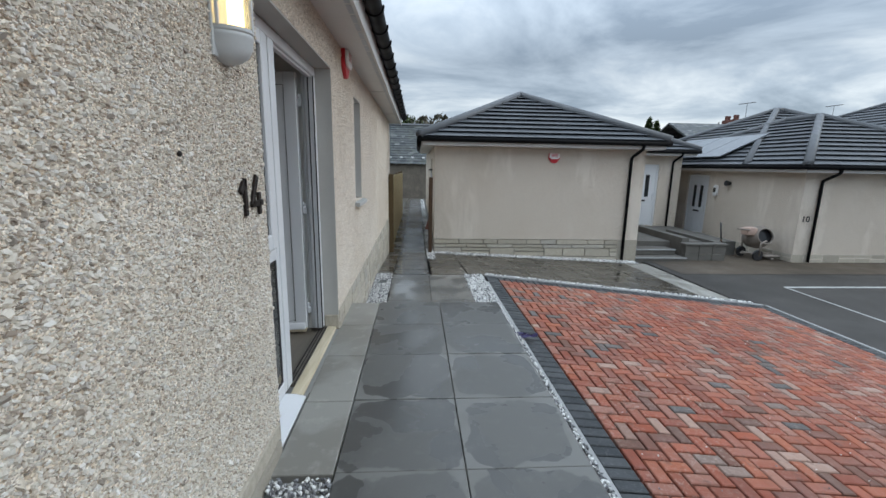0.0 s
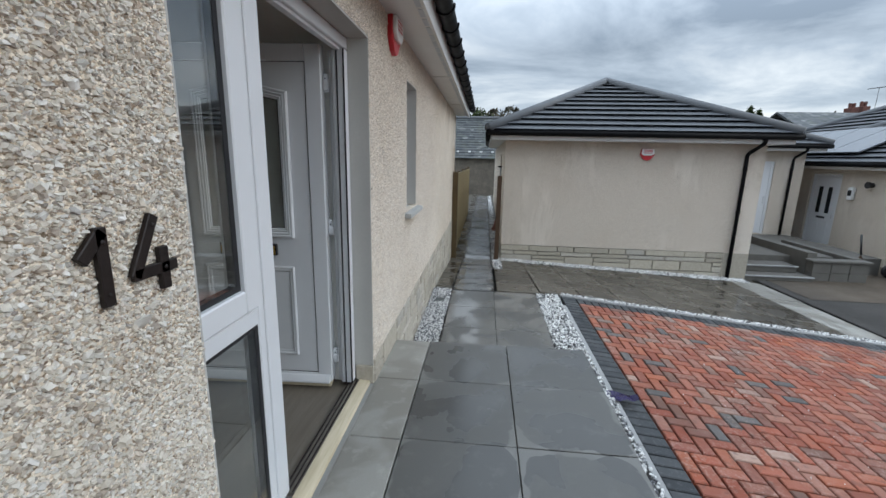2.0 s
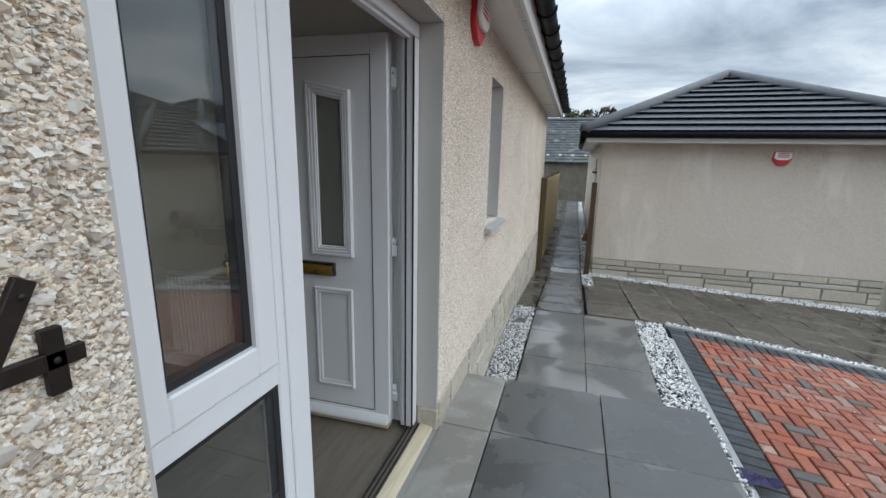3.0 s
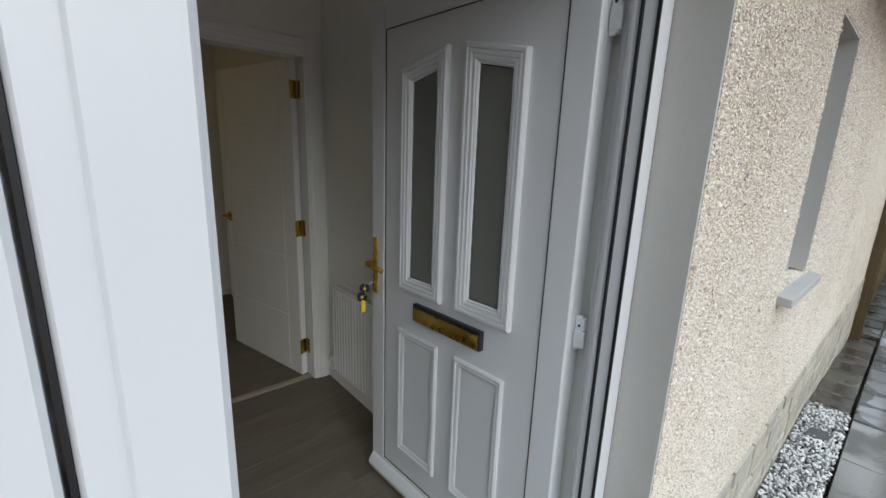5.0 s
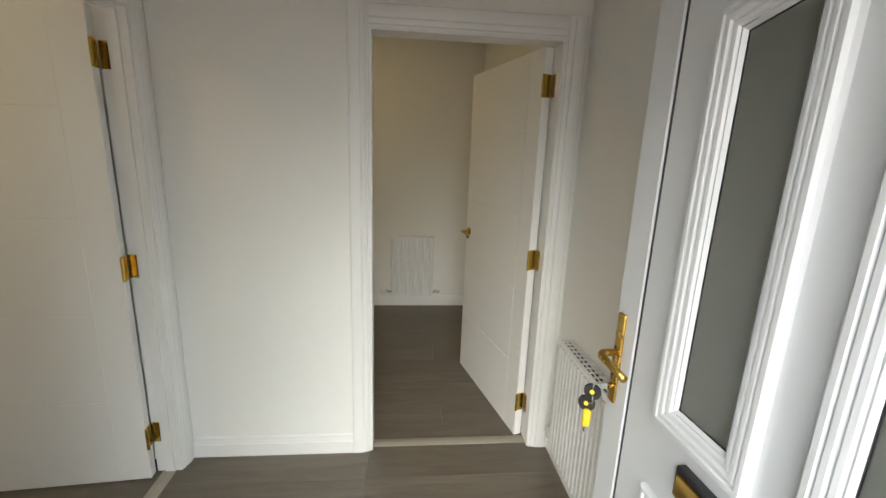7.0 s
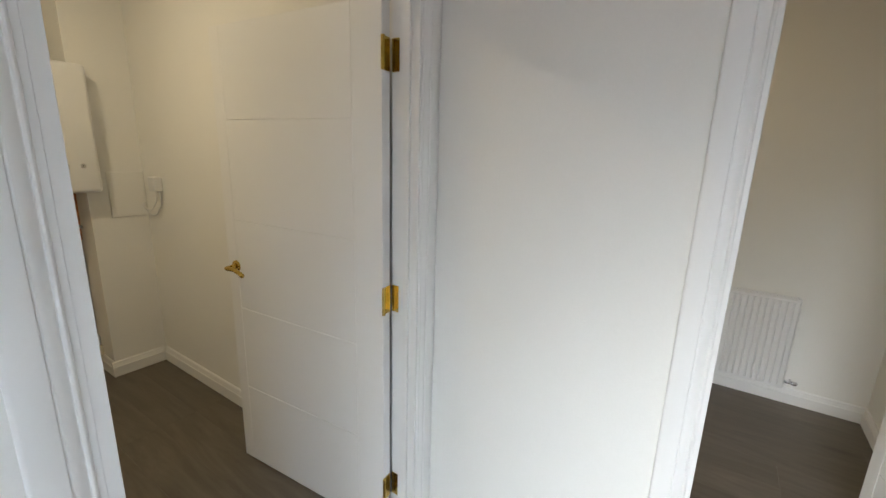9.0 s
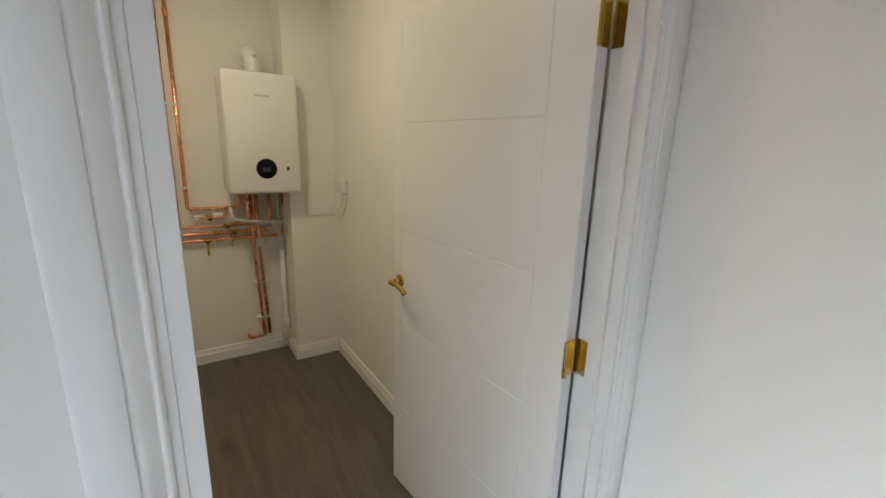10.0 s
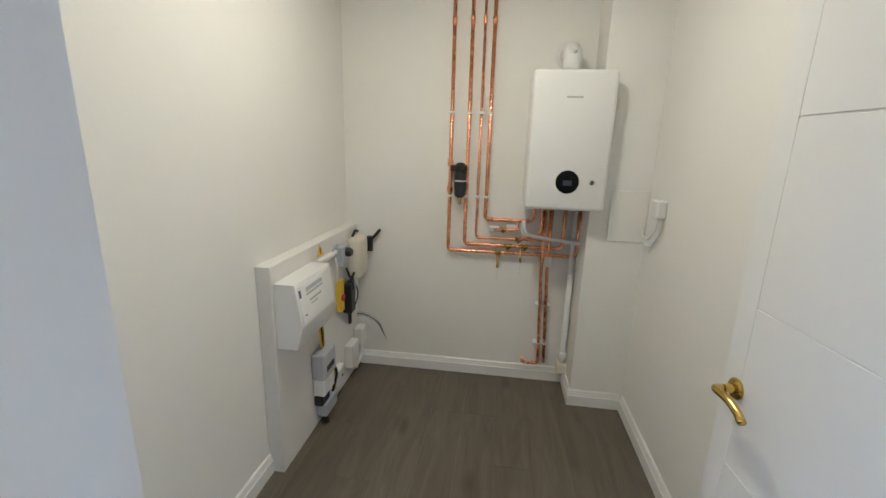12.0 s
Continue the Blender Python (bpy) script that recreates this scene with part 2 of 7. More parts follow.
def gravel_mat(name, dark_share):
    n = Nodes(name, 0.6, 0, 0.4)
    r = n.piece_random()
    col = n.ramp(r, (0.0, (0.05, 0.05, 0.055)), (dark_share, (0.22, 0.22, 0.23)), (min(0.95, dark_share + 0.12), (0.60, 0.60, 0.58)), (1.0, (0.82, 0.81, 0.79)))
    n.colour(n.mix(n.value(n.noise(120, 3), 0.4, 0.7, 0, 0.25), col, (0.4, 0.4, 0.4)))
    return n.m


def laminate():
    n = Nodes("grey_oak_laminate", 0.38, 0, 0.45)
    r = n.piece_random()
    off = n.t.nodes.new("ShaderNodeCombineXYZ")
    mul = n.t.nodes.new("ShaderNodeMath")
    mul.operation = "MULTIPLY"
    mul.inputs[1].default_value = 37.0
    n.link(r, mul.inputs[0])
    n.link(mul.outputs[0], off.inputs[2])
    add = n.t.nodes.new("ShaderNodeVectorMath")
    add.operation = "ADD"
    n.link(n.stretched(9, 1.1, 1), add.inputs[0])
    n.link(off.outputs[0], add.inputs[1])
    grain = n.noise(1.6, 7, 0.65, add.outputs[0], 1.2)
    col = n.ramp(grain, (0.25, (0.098, 0.082, 0.063)), (0.5, (0.148, 0.126, 0.098)), (0.75, (0.200, 0.175, 0.142)))
    col = n.mix(n.value(r, 0, 1, 0.0, 0.35), col, (0.095, 0.080, 0.061))
    fine = n.noise(9, 4, 0.6, n.stretched(60, 3, 1))
    col = n.mix(n.value(fine, 0.45, 0.75, 0, 0.25), col, (0.10, 0.085, 0.066))
    knot = n.cells(1.0, n.stretched(4.2, 1.5, 1))
    col = n.mix(n.value(knot.outputs["Distance"], 0.04, 0.16, 0.6, 0), col, (0.058, 0.045, 0.033))
    n.colour(col)
    n.roughness(n.value(grain, 0.3, 0.7, 0.3, 0.46))
    n.bump(fine, 0.12, 0.0008)
    return n.m


def timber(name, a, b, along="z", rough=0.7):
    n = Nodes(name, rough, 0, 0.3)
    vec = n.stretched(30, 30, 2) if along == "z" else n.stretched(30, 2, 30)
    g = n.noise(1.5, 6, 0.6, vec, 0.8)
    n.colour(n.ramp(g, (0.3, a), (0.7, b)))
    n.bump(g, 0.2, 0.002)
    return n.m


def copper_mat():
    n = Nodes("copper_pipe", 0.24, 1.0)
    n.colour(n.ramp(n.noise(9, 5, 0.6), (0.3, (0.70, 0.32, 0.165)), (0.55, (0.80, 0.40, 0.22)), (0.75, (0.62, 0.265, 0.135))))
    n.roughness(n.value(n.noise(25, 4), 0.3, 0.7, 0.16, 0.38))
    return n.m


def glass_mat(name, colour, rough):
    n = Nodes(name, rough, 0, 0.5)
    n.p.inputs["Base Color"].default_value = (*colour, 1)
    n.p.inputs["Transmission Weight"].default_value = 1.0
    n.p.inputs["IOR"].default_value = 1.5
    return n.m


def glow(name, colour, strength):
    n = Nodes(name, 0.5)
    n.p.inputs["Base Color"].default_value = (*colour, 1)
    n.p.inputs["Emission Color"].default_value = (*colour, 1)
    n.p.inputs["Emission Strength"].default_value = strength
    return n.m


def slate_mat():
    """Old slates of uneven tone, each a stretched cell, with moss."""
    n = Nodes("weathered_slate", 0.55, 0, 0.4)
    c = n.cells(1.0, n.stretched(3.2, 4.2, 4.2))
    sep = n.t.nodes.new("ShaderNodeSeparateColor")
    n.link(c.outputs["Color"], sep.inputs[0])
    col = n.ramp(sep.outputs[0], (0.0, (0.035, 0.040, 0.043)), (0.5, (0.062, 0.068, 0.070)), (0.85, (0.09, 0.094, 0.092)), (1.0, (0.20, 0.205, 0.20)))
    col = n.mix(n.value(n.noise(1.4, 5, 0.65), 0.52, 0.68, 0, 0.55), col, (0.07, 0.075, 0.045))
    n.colour(n.mix(n.value(n.noise(22, 4), 0.5, 0.7, 0, 0.4), col, (0.05, 0.053, 0.055)))
    return n.m


def leafy(name, a, b):
    n = Nodes(name, 0.8, 0, 0.2)
    n.colour(n.ramp(n.piece_random(), (0.0, a), (1.0, b)))
    return n.m


ROUGHCAST = roughcast("roughcast", 130, (1.04, 0.98, 0.90))
# finer chips, with the shade on the neighbours' walls put into a darker tone
SHADEDDASH = roughcast("shaded_fine_dash", 190, (0.82, 0.77, 0.715), 0.5, 0.55)
STONE = stone_mat()
REVEAL = plain("smooth_grey_render", (0.46, 0.45, 0.42), 0.8, var=0.06, fine=60, bump=0.2)
SILL = plain("cast_stone_sill", (0.40, 0.40, 0.385), 0.75, var=0.08, fine=70, bump=0.2)
UPVC = plain("white_upvc", (0.665, 0.675, 0.69), 0.32, var=0.008, big=0.7, fine=40)
PAINT = plain("white_wall_paint", (0.85, 0.84, 0.80), 0.75, var=0.025, big=0.9, fine=160, bump=0.05)
GLOSS = plain("white_satin_paint", (0.84, 0.835, 0.815), 0.38, var=0.01, big=0.8, fine=120, bump=0.04)
CEIL = plain("white_ceiling_paint", (0.86, 0.855, 0.84), 0.85, var=0.02, big=0.8, fine=160)
ENAMEL = plain("white_enamel", (0.82, 0.82, 0.81), 0.3, var=0.008, big=0.8, fine=60)
PLASTIC = plain("white_plastic", (0.78, 0.78, 0.77), 0.42, var=0.03, big=5, fine=90)
GREYPLASTIC = plain("grey_plastic", (0.48, 0.50, 0.53), 0.45, var=0.05, big=6, fine=90)
CREAM = plain("cream_plastic", (0.74, 0.70, 0.58), 0.45, var=0.03, big=5, fine=90)
BLACK = plain("black_plastic", (0.018, 0.018, 0.02), 0.35, var=0.2, big=5, fine=90)
RUBBER = plain("black_gasket", (0.012, 0.012, 0.014), 0.6, var=0.2, big=5, fine=90)
GUTTER = plain("black_upvc_gutter", (0.006, 0.006, 0.007), 0.5, var=0.2, big=3, fine=60, spec=0.1)
FASCIA = plain("pale_grey_fascia", (0.62, 0.61, 0.59), 0.4, var=0.04, big=2, fine=60)
BRASS = plain("polished_brass", (0.60, 0.42, 0.105), 0.13, 1.0, var=0.12, big=20, fine=200)
SATINBRASS = plain("satin_gold_brass", (0.62, 0.40, 0.10), 0.30, 1.0, var=0.08, big=12, fine=200)
CHROME = plain("chrome", (0.75, 0.76, 0.78), 0.15, 1.0, var=0.05, big=12)
BRONZE = plain("dark_bronze", (0.018, 0.012, 0.010), 0.5, 0.3, var=0.35, big=30, fine=300, bump=0.2)
COPPER = copper_mat()
STRIP = plain("dull_champagne_aluminium", (0.40, 0.365, 0.31), 0.45, 0.35, var=0.05, big=6, fine=200)
TRACK = plain("dirty_aluminium_track", (0.20, 0.18, 0.15), 0.5, 0.4, var=0.2, big=9, fine=120)
RED = plain("red_plastic", (0.50, 0.02, 0.03), 0.4, var=0.05, big=8)
YELLOW = plain("yellow_label", (0.80, 0.55, 0.03), 0.5, var=0.04, big=8)
BLUEINK = plain("dark_print", (0.05, 0.05, 0.12), 0.6, var=0.05)
GLASS = glass_mat("clear_glass", (0.97, 0.985, 0.98), 0.0)
OBSCURE = glass_mat("obscure_glass", (0.43, 0.44, 0.385), 0.28)
# opaque near-black; in windows its colour stands in for the unlit room behind
DARKPANE = plain("opaque_dark_pane", (0.02, 0.023, 0.027), 0.06, var=0.2, big=3)
DIAL = plain("dial_glass", (0.006, 0.007, 0.009), 0.12, var=0.1, big=8, spec=0.15)
SCREEN = plain("dim_screen", (0.05, 0.055, 0.07), 0.15, var=0.1, big=8)
WARM = glow("lit_tube", (1.0, 0.72, 0.32), 3.0)
DARKSLAB = slab_mat("dark_wet_slab", (0.088, 0.087, 0.081), (0.110, 0.108, 0.100), (0.060, 0.060, 0.058), 0.2, 0.6, 0.99)
PATHSLAB = slab_mat("damp_path_slab", (0.085, 0.083, 0.076), (0.110, 0.107, 0.098), (0.235, 0.228, 0.212), 0.12, 0.5, 1.0)
LIGHTSLAB = slab_mat("pale_riven_slab", (0.25, 0.241, 0.217), (0.30, 0.29, 0.262), (0.17, 0.158, 0.137), 0.3)
BUFFSLAB = slab_mat("wet_buff_slab", (0.058, 0.051, 0.041), (0.088, 0.078, 0.063), (0.056, 0.050, 0.041), 0.14, 0.75, 0.99, 0.22)
BRICK = brick_mat()
CHARCOAL = charcoal_paver()
KERB = plain("pale_concrete_edging", (0.29, 0.29, 0.285), 0.7, var=0.12, big=3, fine=120, bump=0.3)
CONCRETE = plain("concrete", (0.24, 0.238, 0.228), 0.75, var=0.15, big=1.6, fine=90, bump=0.35, bdist=0.002)
BLOCKWORK = plain("grey_concrete_block", (0.115, 0.108, 0.096), 0.85, var=0.14, big=3, fine=80, bump=0.5, bdist=0.003)
ASPHALT = plain("damp_asphalt", (0.047, 0.043, 0.039), 0.68, var=0.4, big=0.45, fine=160, bump=0.6, bdist=0.004, spec=0.3)
DIRTY = plain("mud_stained_asphalt", (0.088, 0.070, 0.052), 0.6, var=0.35, big=0.9, fine=70, bump=0.5, bdist=0.004, spec=0.3)
SOIL = plain("damp_bedding", (0.035, 0.031, 0.026), 0.9, var=0.2, big=2, fine=80, bump=0.5, bdist=0.004)
LINEPAINT = plain("white_road_paint", (0.36, 0.36, 0.35), 0.7, var=0.15, big=6, fine=90)
CHIPS = chip_mat("dashed_stone_chips", (0.95, 0.955, 0.945), 0.25)
FINECHIPS = chip_mat("fine_dashed_stone_chips", (1.0, 0.98, 0.955), 0.40)
GRAVEL = gravel_mat("black_and_white_chips", 0.38)
WHITEGRAVEL = gravel_mat("pale_chips", 0.26)
FLOORING = laminate()
POSTWOOD = timber("brown_fence_post", (0.062, 0.040, 0.017), (0.115, 0.078, 0.036))
DARKPOST = timber("dark_stained_post", (0.042, 0.024, 0.014), (0.085, 0.050, 0.030))
FENCEWOOD = timber("new_fence_board", (0.42, 0.33, 0.17), (0.55, 0.45, 0.26))
SILLWOOD = timber("bare_softwood_threshold", (0.42, 0.36, 0.245), (0.56, 0.49, 0.36), "y")
TILE = plain("dark_grey_roof_tile", (0.055, 0.06, 0.068), 0.5, var=0.18, big=1.2, fine=60, bump=0.2)
HIPCAP = plain("grey_ridge_tile", (0.085, 0.09, 0.097), 0.5, var=0.15, big=2, fine=60, bump=0.2)
SLATE = slate_mat()
OLDSTONE = plain("old_rubble_wall", (0.15, 0.13, 0.105), 0.9, var=0.3, big=2.2, fine=9, bump=0.6, bdist=0.02)
REDBRICK = plain("old_red_brick", (0.13, 0.055, 0.042), 0.85, var=0.25, big=3, fine=20)
SOLAR = plain("solar_panel_glass", (0.10, 0.11, 0.125), 0.2, var=0.04, big=0.5)
MIXERPAINT = plain("mortar_crusted_steel", (0.25, 0.215, 0.185), 0.75, var=0.25, big=5, fine=40, bump=0.4, bdist=0.003)
HOODPAINT = plain("faded_pink_enamel", (0.46, 0.33, 0.27), 0.6, var=0.15, big=5, fine=60)
LAMPGREY = plain("pale_grey_lamp_plastic", (0.52, 0.545, 0.55), 0.42, var=0.04, big=4, fine=90)
RUSTRED = plain("rusty_red_steel", (0.20, 0.07, 0.045), 0.7, var=0.3, big=7, fine=50)
WOODLAND = leafy("bare_woodland", (0.045, 0.042, 0.030), (0.105, 0.092, 0.066))
EVERGREEN = leafy("evergreen_foliage", (0.022, 0.036, 0.014), (0.065, 0.085, 0.03))
PURPLE = plain("purple_wrapper", (0.055, 0.040, 0.135), 0.25, var=0.3, big=40, fine=200)
BOARD = plain("white_backing_board", (0.79, 0.78, 0.755), 0.6, var=0.03, big=1.2, fine=80)
GRASS = plain("rough_damp_ground", (0.075, 0.066, 0.05), 0.9, var=0.3, big=0.8, fine=30)

# ---- mesh helpers ----
ORIGIN = {}


def thing(name, at, label, category, group="", kind="", m=None):
    ob = new(name)
    ob.empty_display_size = 0.05
    ob.matrix_basis = m if m is not None else Matrix.Translation(at)
    ORIGIN[ob.name] = ob.matrix_basis.copy()
    return tagged(ob, label, category, group, kind)


def smooth_by_angle(bm, degrees=35):
    lim = radians(degrees)
    for f in bm.faces:
        f.smooth = True
    for e in bm.edges:
        e.smooth = len(e.link_faces) == 2 and e.calc_face_angle(0) < lim


def part(name, bm, material, parent, label="", local=False):
    """Links a bmesh, given in world places unless local, as one mesh under a thing or part."""
    if not local:
        bm.transform(ORIGIN[parent.name].inverted())
    smooth_by_angle(bm)
    me = bpy.data.meshes.new(name)
    bm.to_mesh(me)
    bm.free()
    me.materials.append(material)
    ob = new(name, me)
    ob.parent = parent
    ORIGIN[ob.name] = ORIGIN[parent.name]
    return tagged(ob, label)


def solid(name, bm, material, label, category="", kind="structure", group=""):
    smooth_by_angle(bm)
    me = bpy.data.meshes.new(name)
    bm.to_mesh(me)
    bm.free()
    me.materials.append(material)
    ob = new(name, me)
    ORIGIN[ob.name] = Matrix.Identity(4)
    return tagged(ob, label, category, group, kind)


def box(x0, x1, y0, y1, z0, z1, bev=0.0, bm=None, seg=1):
    own = bm or bmesh.new()
    got = bmesh.ops.create_cube(own, size=1)["verts"]
    for v in got:
        v.co = Vector(((x0 + x1) / 2 + v.co.x * (x1 - x0), (y0 + y1) / 2 + v.co.y * (y1 - y0), (z0 + z1) / 2 + v.co.z * (z1 - z0)))
    if bev:
        edges = list({e for v in got for e in v.link_edges})
        bmesh.ops.bevel(own, geom=edges, offset=bev, segments=seg, affect="EDGES", profile=0.5)
    return own


def prism(points, axis, a, b, bev=0.0, bm=None):
    """A polygon of (u, v) drawn out along an axis from a to b. x: (y, z); y: (x, z); z: (x, y)."""
    own = bm or bmesh.new()
    put = {"x": lambda u, v, w: (w, u, v), "y": lambda u, v, w: (u, w, v), "z": lambda u, v, w: (u, v, w)}[axis]
    lo = [own.verts.new(put(u, v, a)) for u, v in points]
    hi = [own.verts.new(put(u, v, b)) for u, v in points]
    faces = [own.faces.new(lo), own.faces.new(hi)]
    for i in range(len(points)):
        j = (i + 1) % len(points)
        faces.append(own.faces.new((lo[i], lo[j], hi[j], hi[i])))
    bmesh.ops.recalc_face_normals(own, faces=faces)
    if bev:
        bmesh.ops.bevel(own, geom=list({e for f in faces for e in f.edges}), offset=bev, segments=1, affect="EDGES")
    return own


def tube(points, radius, sides=12, bend=0.0, bm=None, caps=True):
    """A round pipe along points, with rounded bends."""
    own = bm or bmesh.new()
    pts = [Vector(p) for p in points]
    if bend:
        out = [pts[0]]
        for a, b, c in zip(pts, pts[1:], pts[2:]):
            r = min(bend, (a - b).length * 0.45, (c - b).length * 0.45)
            p, q = b + (a - b).normalized() * r, b + (c - b).normalized() * r
            for k in range(6):
                s = k / 5
                out.append(p * (1 - s) ** 2 + b * 2 * s * (1 - s) + q * s * s)
        pts = out + [pts[-1]]
    rings, up = [], None
    for i, p in enumerate(pts):
        way = (pts[min(i + 1, len(pts) - 1)] - pts[max(i - 1, 0)]).normalized()
        if up is None:
            up = way.orthogonal().normalized()
        up = (up - way * up.dot(way)).normalized()
        side = way.cross(up)
        rings.append([own.verts.new(p + radius * (math.cos(t) * up + math.sin(t) * side)) for t in (2 * math.pi * k / sides for k in range(sides))])
    for r0, r1 in zip(rings, rings[1:]):
        for k in range(sides):
            own.faces.new((r0[k], r0[(k + 1) % sides], r1[(k + 1) % sides], r1[k]))
    if caps:
        own.faces.new(rings[0][::-1])
        own.faces.new(rings[-1])
    return own


def lathe(profile, centre, axis=(0, 0, 1), sides=24, bm=None):
    """A turned shape: (radius, height) pairs round an axis through centre."""
    own = bm or bmesh.new()
    turn = Vector((0, 0, 1)).rotation_difference(Vector(axis)).to_matrix()
    rings = []
    for r, h in profile:
        rings.append([own.verts.new(Vector(centre) + turn @ Vector((max(r, 1e-4) * math.cos(t), max(r, 1e-4) * math.sin(t), h))) for t in (2 * math.pi * k / sides for k in range(sides))])
    for r0, r1 in zip(rings, rings[1:]):
        for k in range(sides):
            own.faces.new((r0[k], r0[(k + 1) % sides], r1[(k + 1) % sides], r1[k]))
    own.faces.new(rings[0][::-1])
    own.faces.new(rings[-1])
    bmesh.ops.recalc_face_normals(own, faces=own.faces)
    return own


def slab_with_holes(axis, a, b, u0, u1, z0, z1, holes=()):
    """A wall from a to b along its axis ('x' or 'y'), over u and z, with openings (u0, u1, z0, z1) through it."""
    us = sorted({u0, u1, *(h[0] for h in holes), *(h[1] for h in holes)})
    zs = sorted({z0, z1, *(h[2] for h in holes), *(h[3] for h in holes)})
    full = [[not any(h[0] <= (p + q) / 2 <= h[1] and h[2] <= (r + s) / 2 <= h[3] for h in holes) for r, s in zip(zs, zs[1:])] for p, q in zip(us, us[1:])]
    own, seen = bmesh.new(), {}

    def vert(w, u, z):
        key = (w, u, z)
        if key not in seen:
            seen[key] = own.verts.new((w, u, z) if axis == "x" else (u, w, z))
        return seen[key]

    def cell(i, k):
        return 0 <= i < len(us) - 1 and 0 <= k < len(zs) - 1 and full[i][k]

    for i in range(len(us) - 1):
        for k in range(len(zs) - 1):
            if not full[i][k]:
                continue
            p, q, r, s = us[i], us[i + 1], zs[k], zs[k + 1]
            for w in (a, b):
                own.faces.new((vert(w, p, r), vert(w, q, r), vert(w, q, s), vert(w, p, s)))
            for other, c, d in (((i - 1, k), (p, r), (p, s)), ((i + 1, k), (q, r), (q, s)), ((i, k - 1), (p, r), (q, r)), ((i, k + 1), (p, s), (q, s))):
                if not cell(*other):
                    own.faces.new((vert(a, *c), vert(a, *d), vert(b, *d), vert(b, *c)))
    bmesh.ops.recalc_face_normals(own, faces=own.faces)
    return own


def piece_mesh(name, sx, sy, h, inset, material):
    """A chamfered paver of five sides, its top centre at the origin."""
    me = bpy.data.meshes.new(name)
    a, b, c, d = sx / 2, sy / 2, sx / 2 - inset, sy / 2 - inset
    vs = [(-a, -b, -h), (a, -b, -h), (a, b, -h), (-a, b, -h), (-a, -b, -inset), (a, -b, -inset), (a, b, -inset), (-a, b, -inset), (-c, -d, 0), (c, -d, 0), (c, d, 0), (-c, d, 0)]
    fs = [(0, 1, 5, 4), (1, 2, 6, 5), (2, 3, 7, 6), (3, 0, 4, 7), (4, 5, 9, 8), (5, 6, 10, 9), (6, 7, 11, 10), (7, 4, 8, 11), (8, 9, 10, 11)]
    me.from_pydata(vs, [], fs)
    me.materials.append(material)
    return me


def pieces_joined(name, me, poses, parent):
    """Many copies of a piece's mesh as one part."""
    vs = np.array([v.co for v in me.vertices])
    fs = [tuple(p.vertices) for p in me.polygons]
    allv, allf = [], []
    for m in poses:
        r = np.array(m)
        allf += [tuple(i + len(allv) * len(vs) for i in f) for f in fs]
        allv.append(vs @ r[:3, :3].T + r[:3, 3])
    out = bpy.data.meshes.new(name)
    out.from_pydata(np.concatenate(allv).tolist(), [], allf)
    out.materials.append(me.materials[0])
    ob = new(name, out)
    ob.parent = parent
    return tagged(ob, kind="stuff")


def put_piece(name, me, m, parent):
    ob = new(name, me)
    ob.parent = parent
    ob.matrix_basis = m
    return ob


def scatter_chips(name, material, label, spots, size, seed, category="gravel"):
    """Loose stone chips, one mesh: places (x, y, z) with random turns and sizes."""
    rng = np.random.default_rng(seed)
    bm = bmesh.new()
    bmesh.ops.create_icosphere(bm, subdivisions=1, radius=1)
    vs = np.array([v.co for v in bm.verts])
    fs = [tuple(v.index for v in f.verts) for f in bm.faces]
    bm.free()
    allv, allf = [], []
    for n, (x, y, z) in enumerate(spots):
        q = rng.normal(size=4)
        q /= np.linalg.norm(q)
        w, a, b, c = q
        rot = np.array([[1 - 2 * (b * b + c * c), 2 * (a * b - c * w), 2 * (a * c + b * w)], [2 * (a * b + c * w), 1 - 2 * (a * a + c * c), 2 * (b * c - a * w)], [2 * (a * c - b * w), 2 * (b * c + a * w), 1 - 2 * (a * a + b * b)]])
        s = size * rng.uniform(0.65, 1.25) * np.array([1, rng.uniform(0.6, 0.95), rng.uniform(0.4, 0.75)])
        j = vs * rng.uniform(0.78, 1.15, (len(vs), 1))
        allv.append((j * s) @ rot.T + (x, y, z))
        allf += [tuple(i + n * len(vs) for i in f) for f in fs]
    me = bpy.data.meshes.new(name)
    me.from_pydata(np.concatenate(allv).tolist(), [], allf)
    me.materials.append(material)
    return tagged(new(name, me), label, category, kind="stuff")


def lerp(a, b, t):
    return a + (b - a) * t


def clamp01(t):
    return max(0.0, min(1.0, t))


def ground(x, y):
    """Height of the outside ground, which falls away to the parking court."""
    near = -0.40 - 0.11 * max(0.0, min(x, 6.2) - 1.1)
    far = -0.70 - 0.045 * max(0.0, min(x, 6.2) - 0.5)
    return lerp(near, far, clamp01((y - 7.1) / 3.2))


def slope_pose(x, y, z, turn=0.0):
    """A pose on the ground's slope at x, y."""
    e = 0.05
    gx = (ground(x + e, y) - ground(x - e, y)) / (2 * e)
    gy = (ground(x, y + e) - ground(x, y - e)) / (2 * e)
    up = Vector((-gx, -gy, 1)).normalized()
    ahead = Vector((0, 1, gy)).normalized()
    right = ahead.cross(up).normalized()
    m = Matrix((right, up.cross(right), up)).transposed().to_4x4()
    return Matrix.Translation((x, y, z)) @ m @ Matrix.Rotation(turn, 4, "Z")

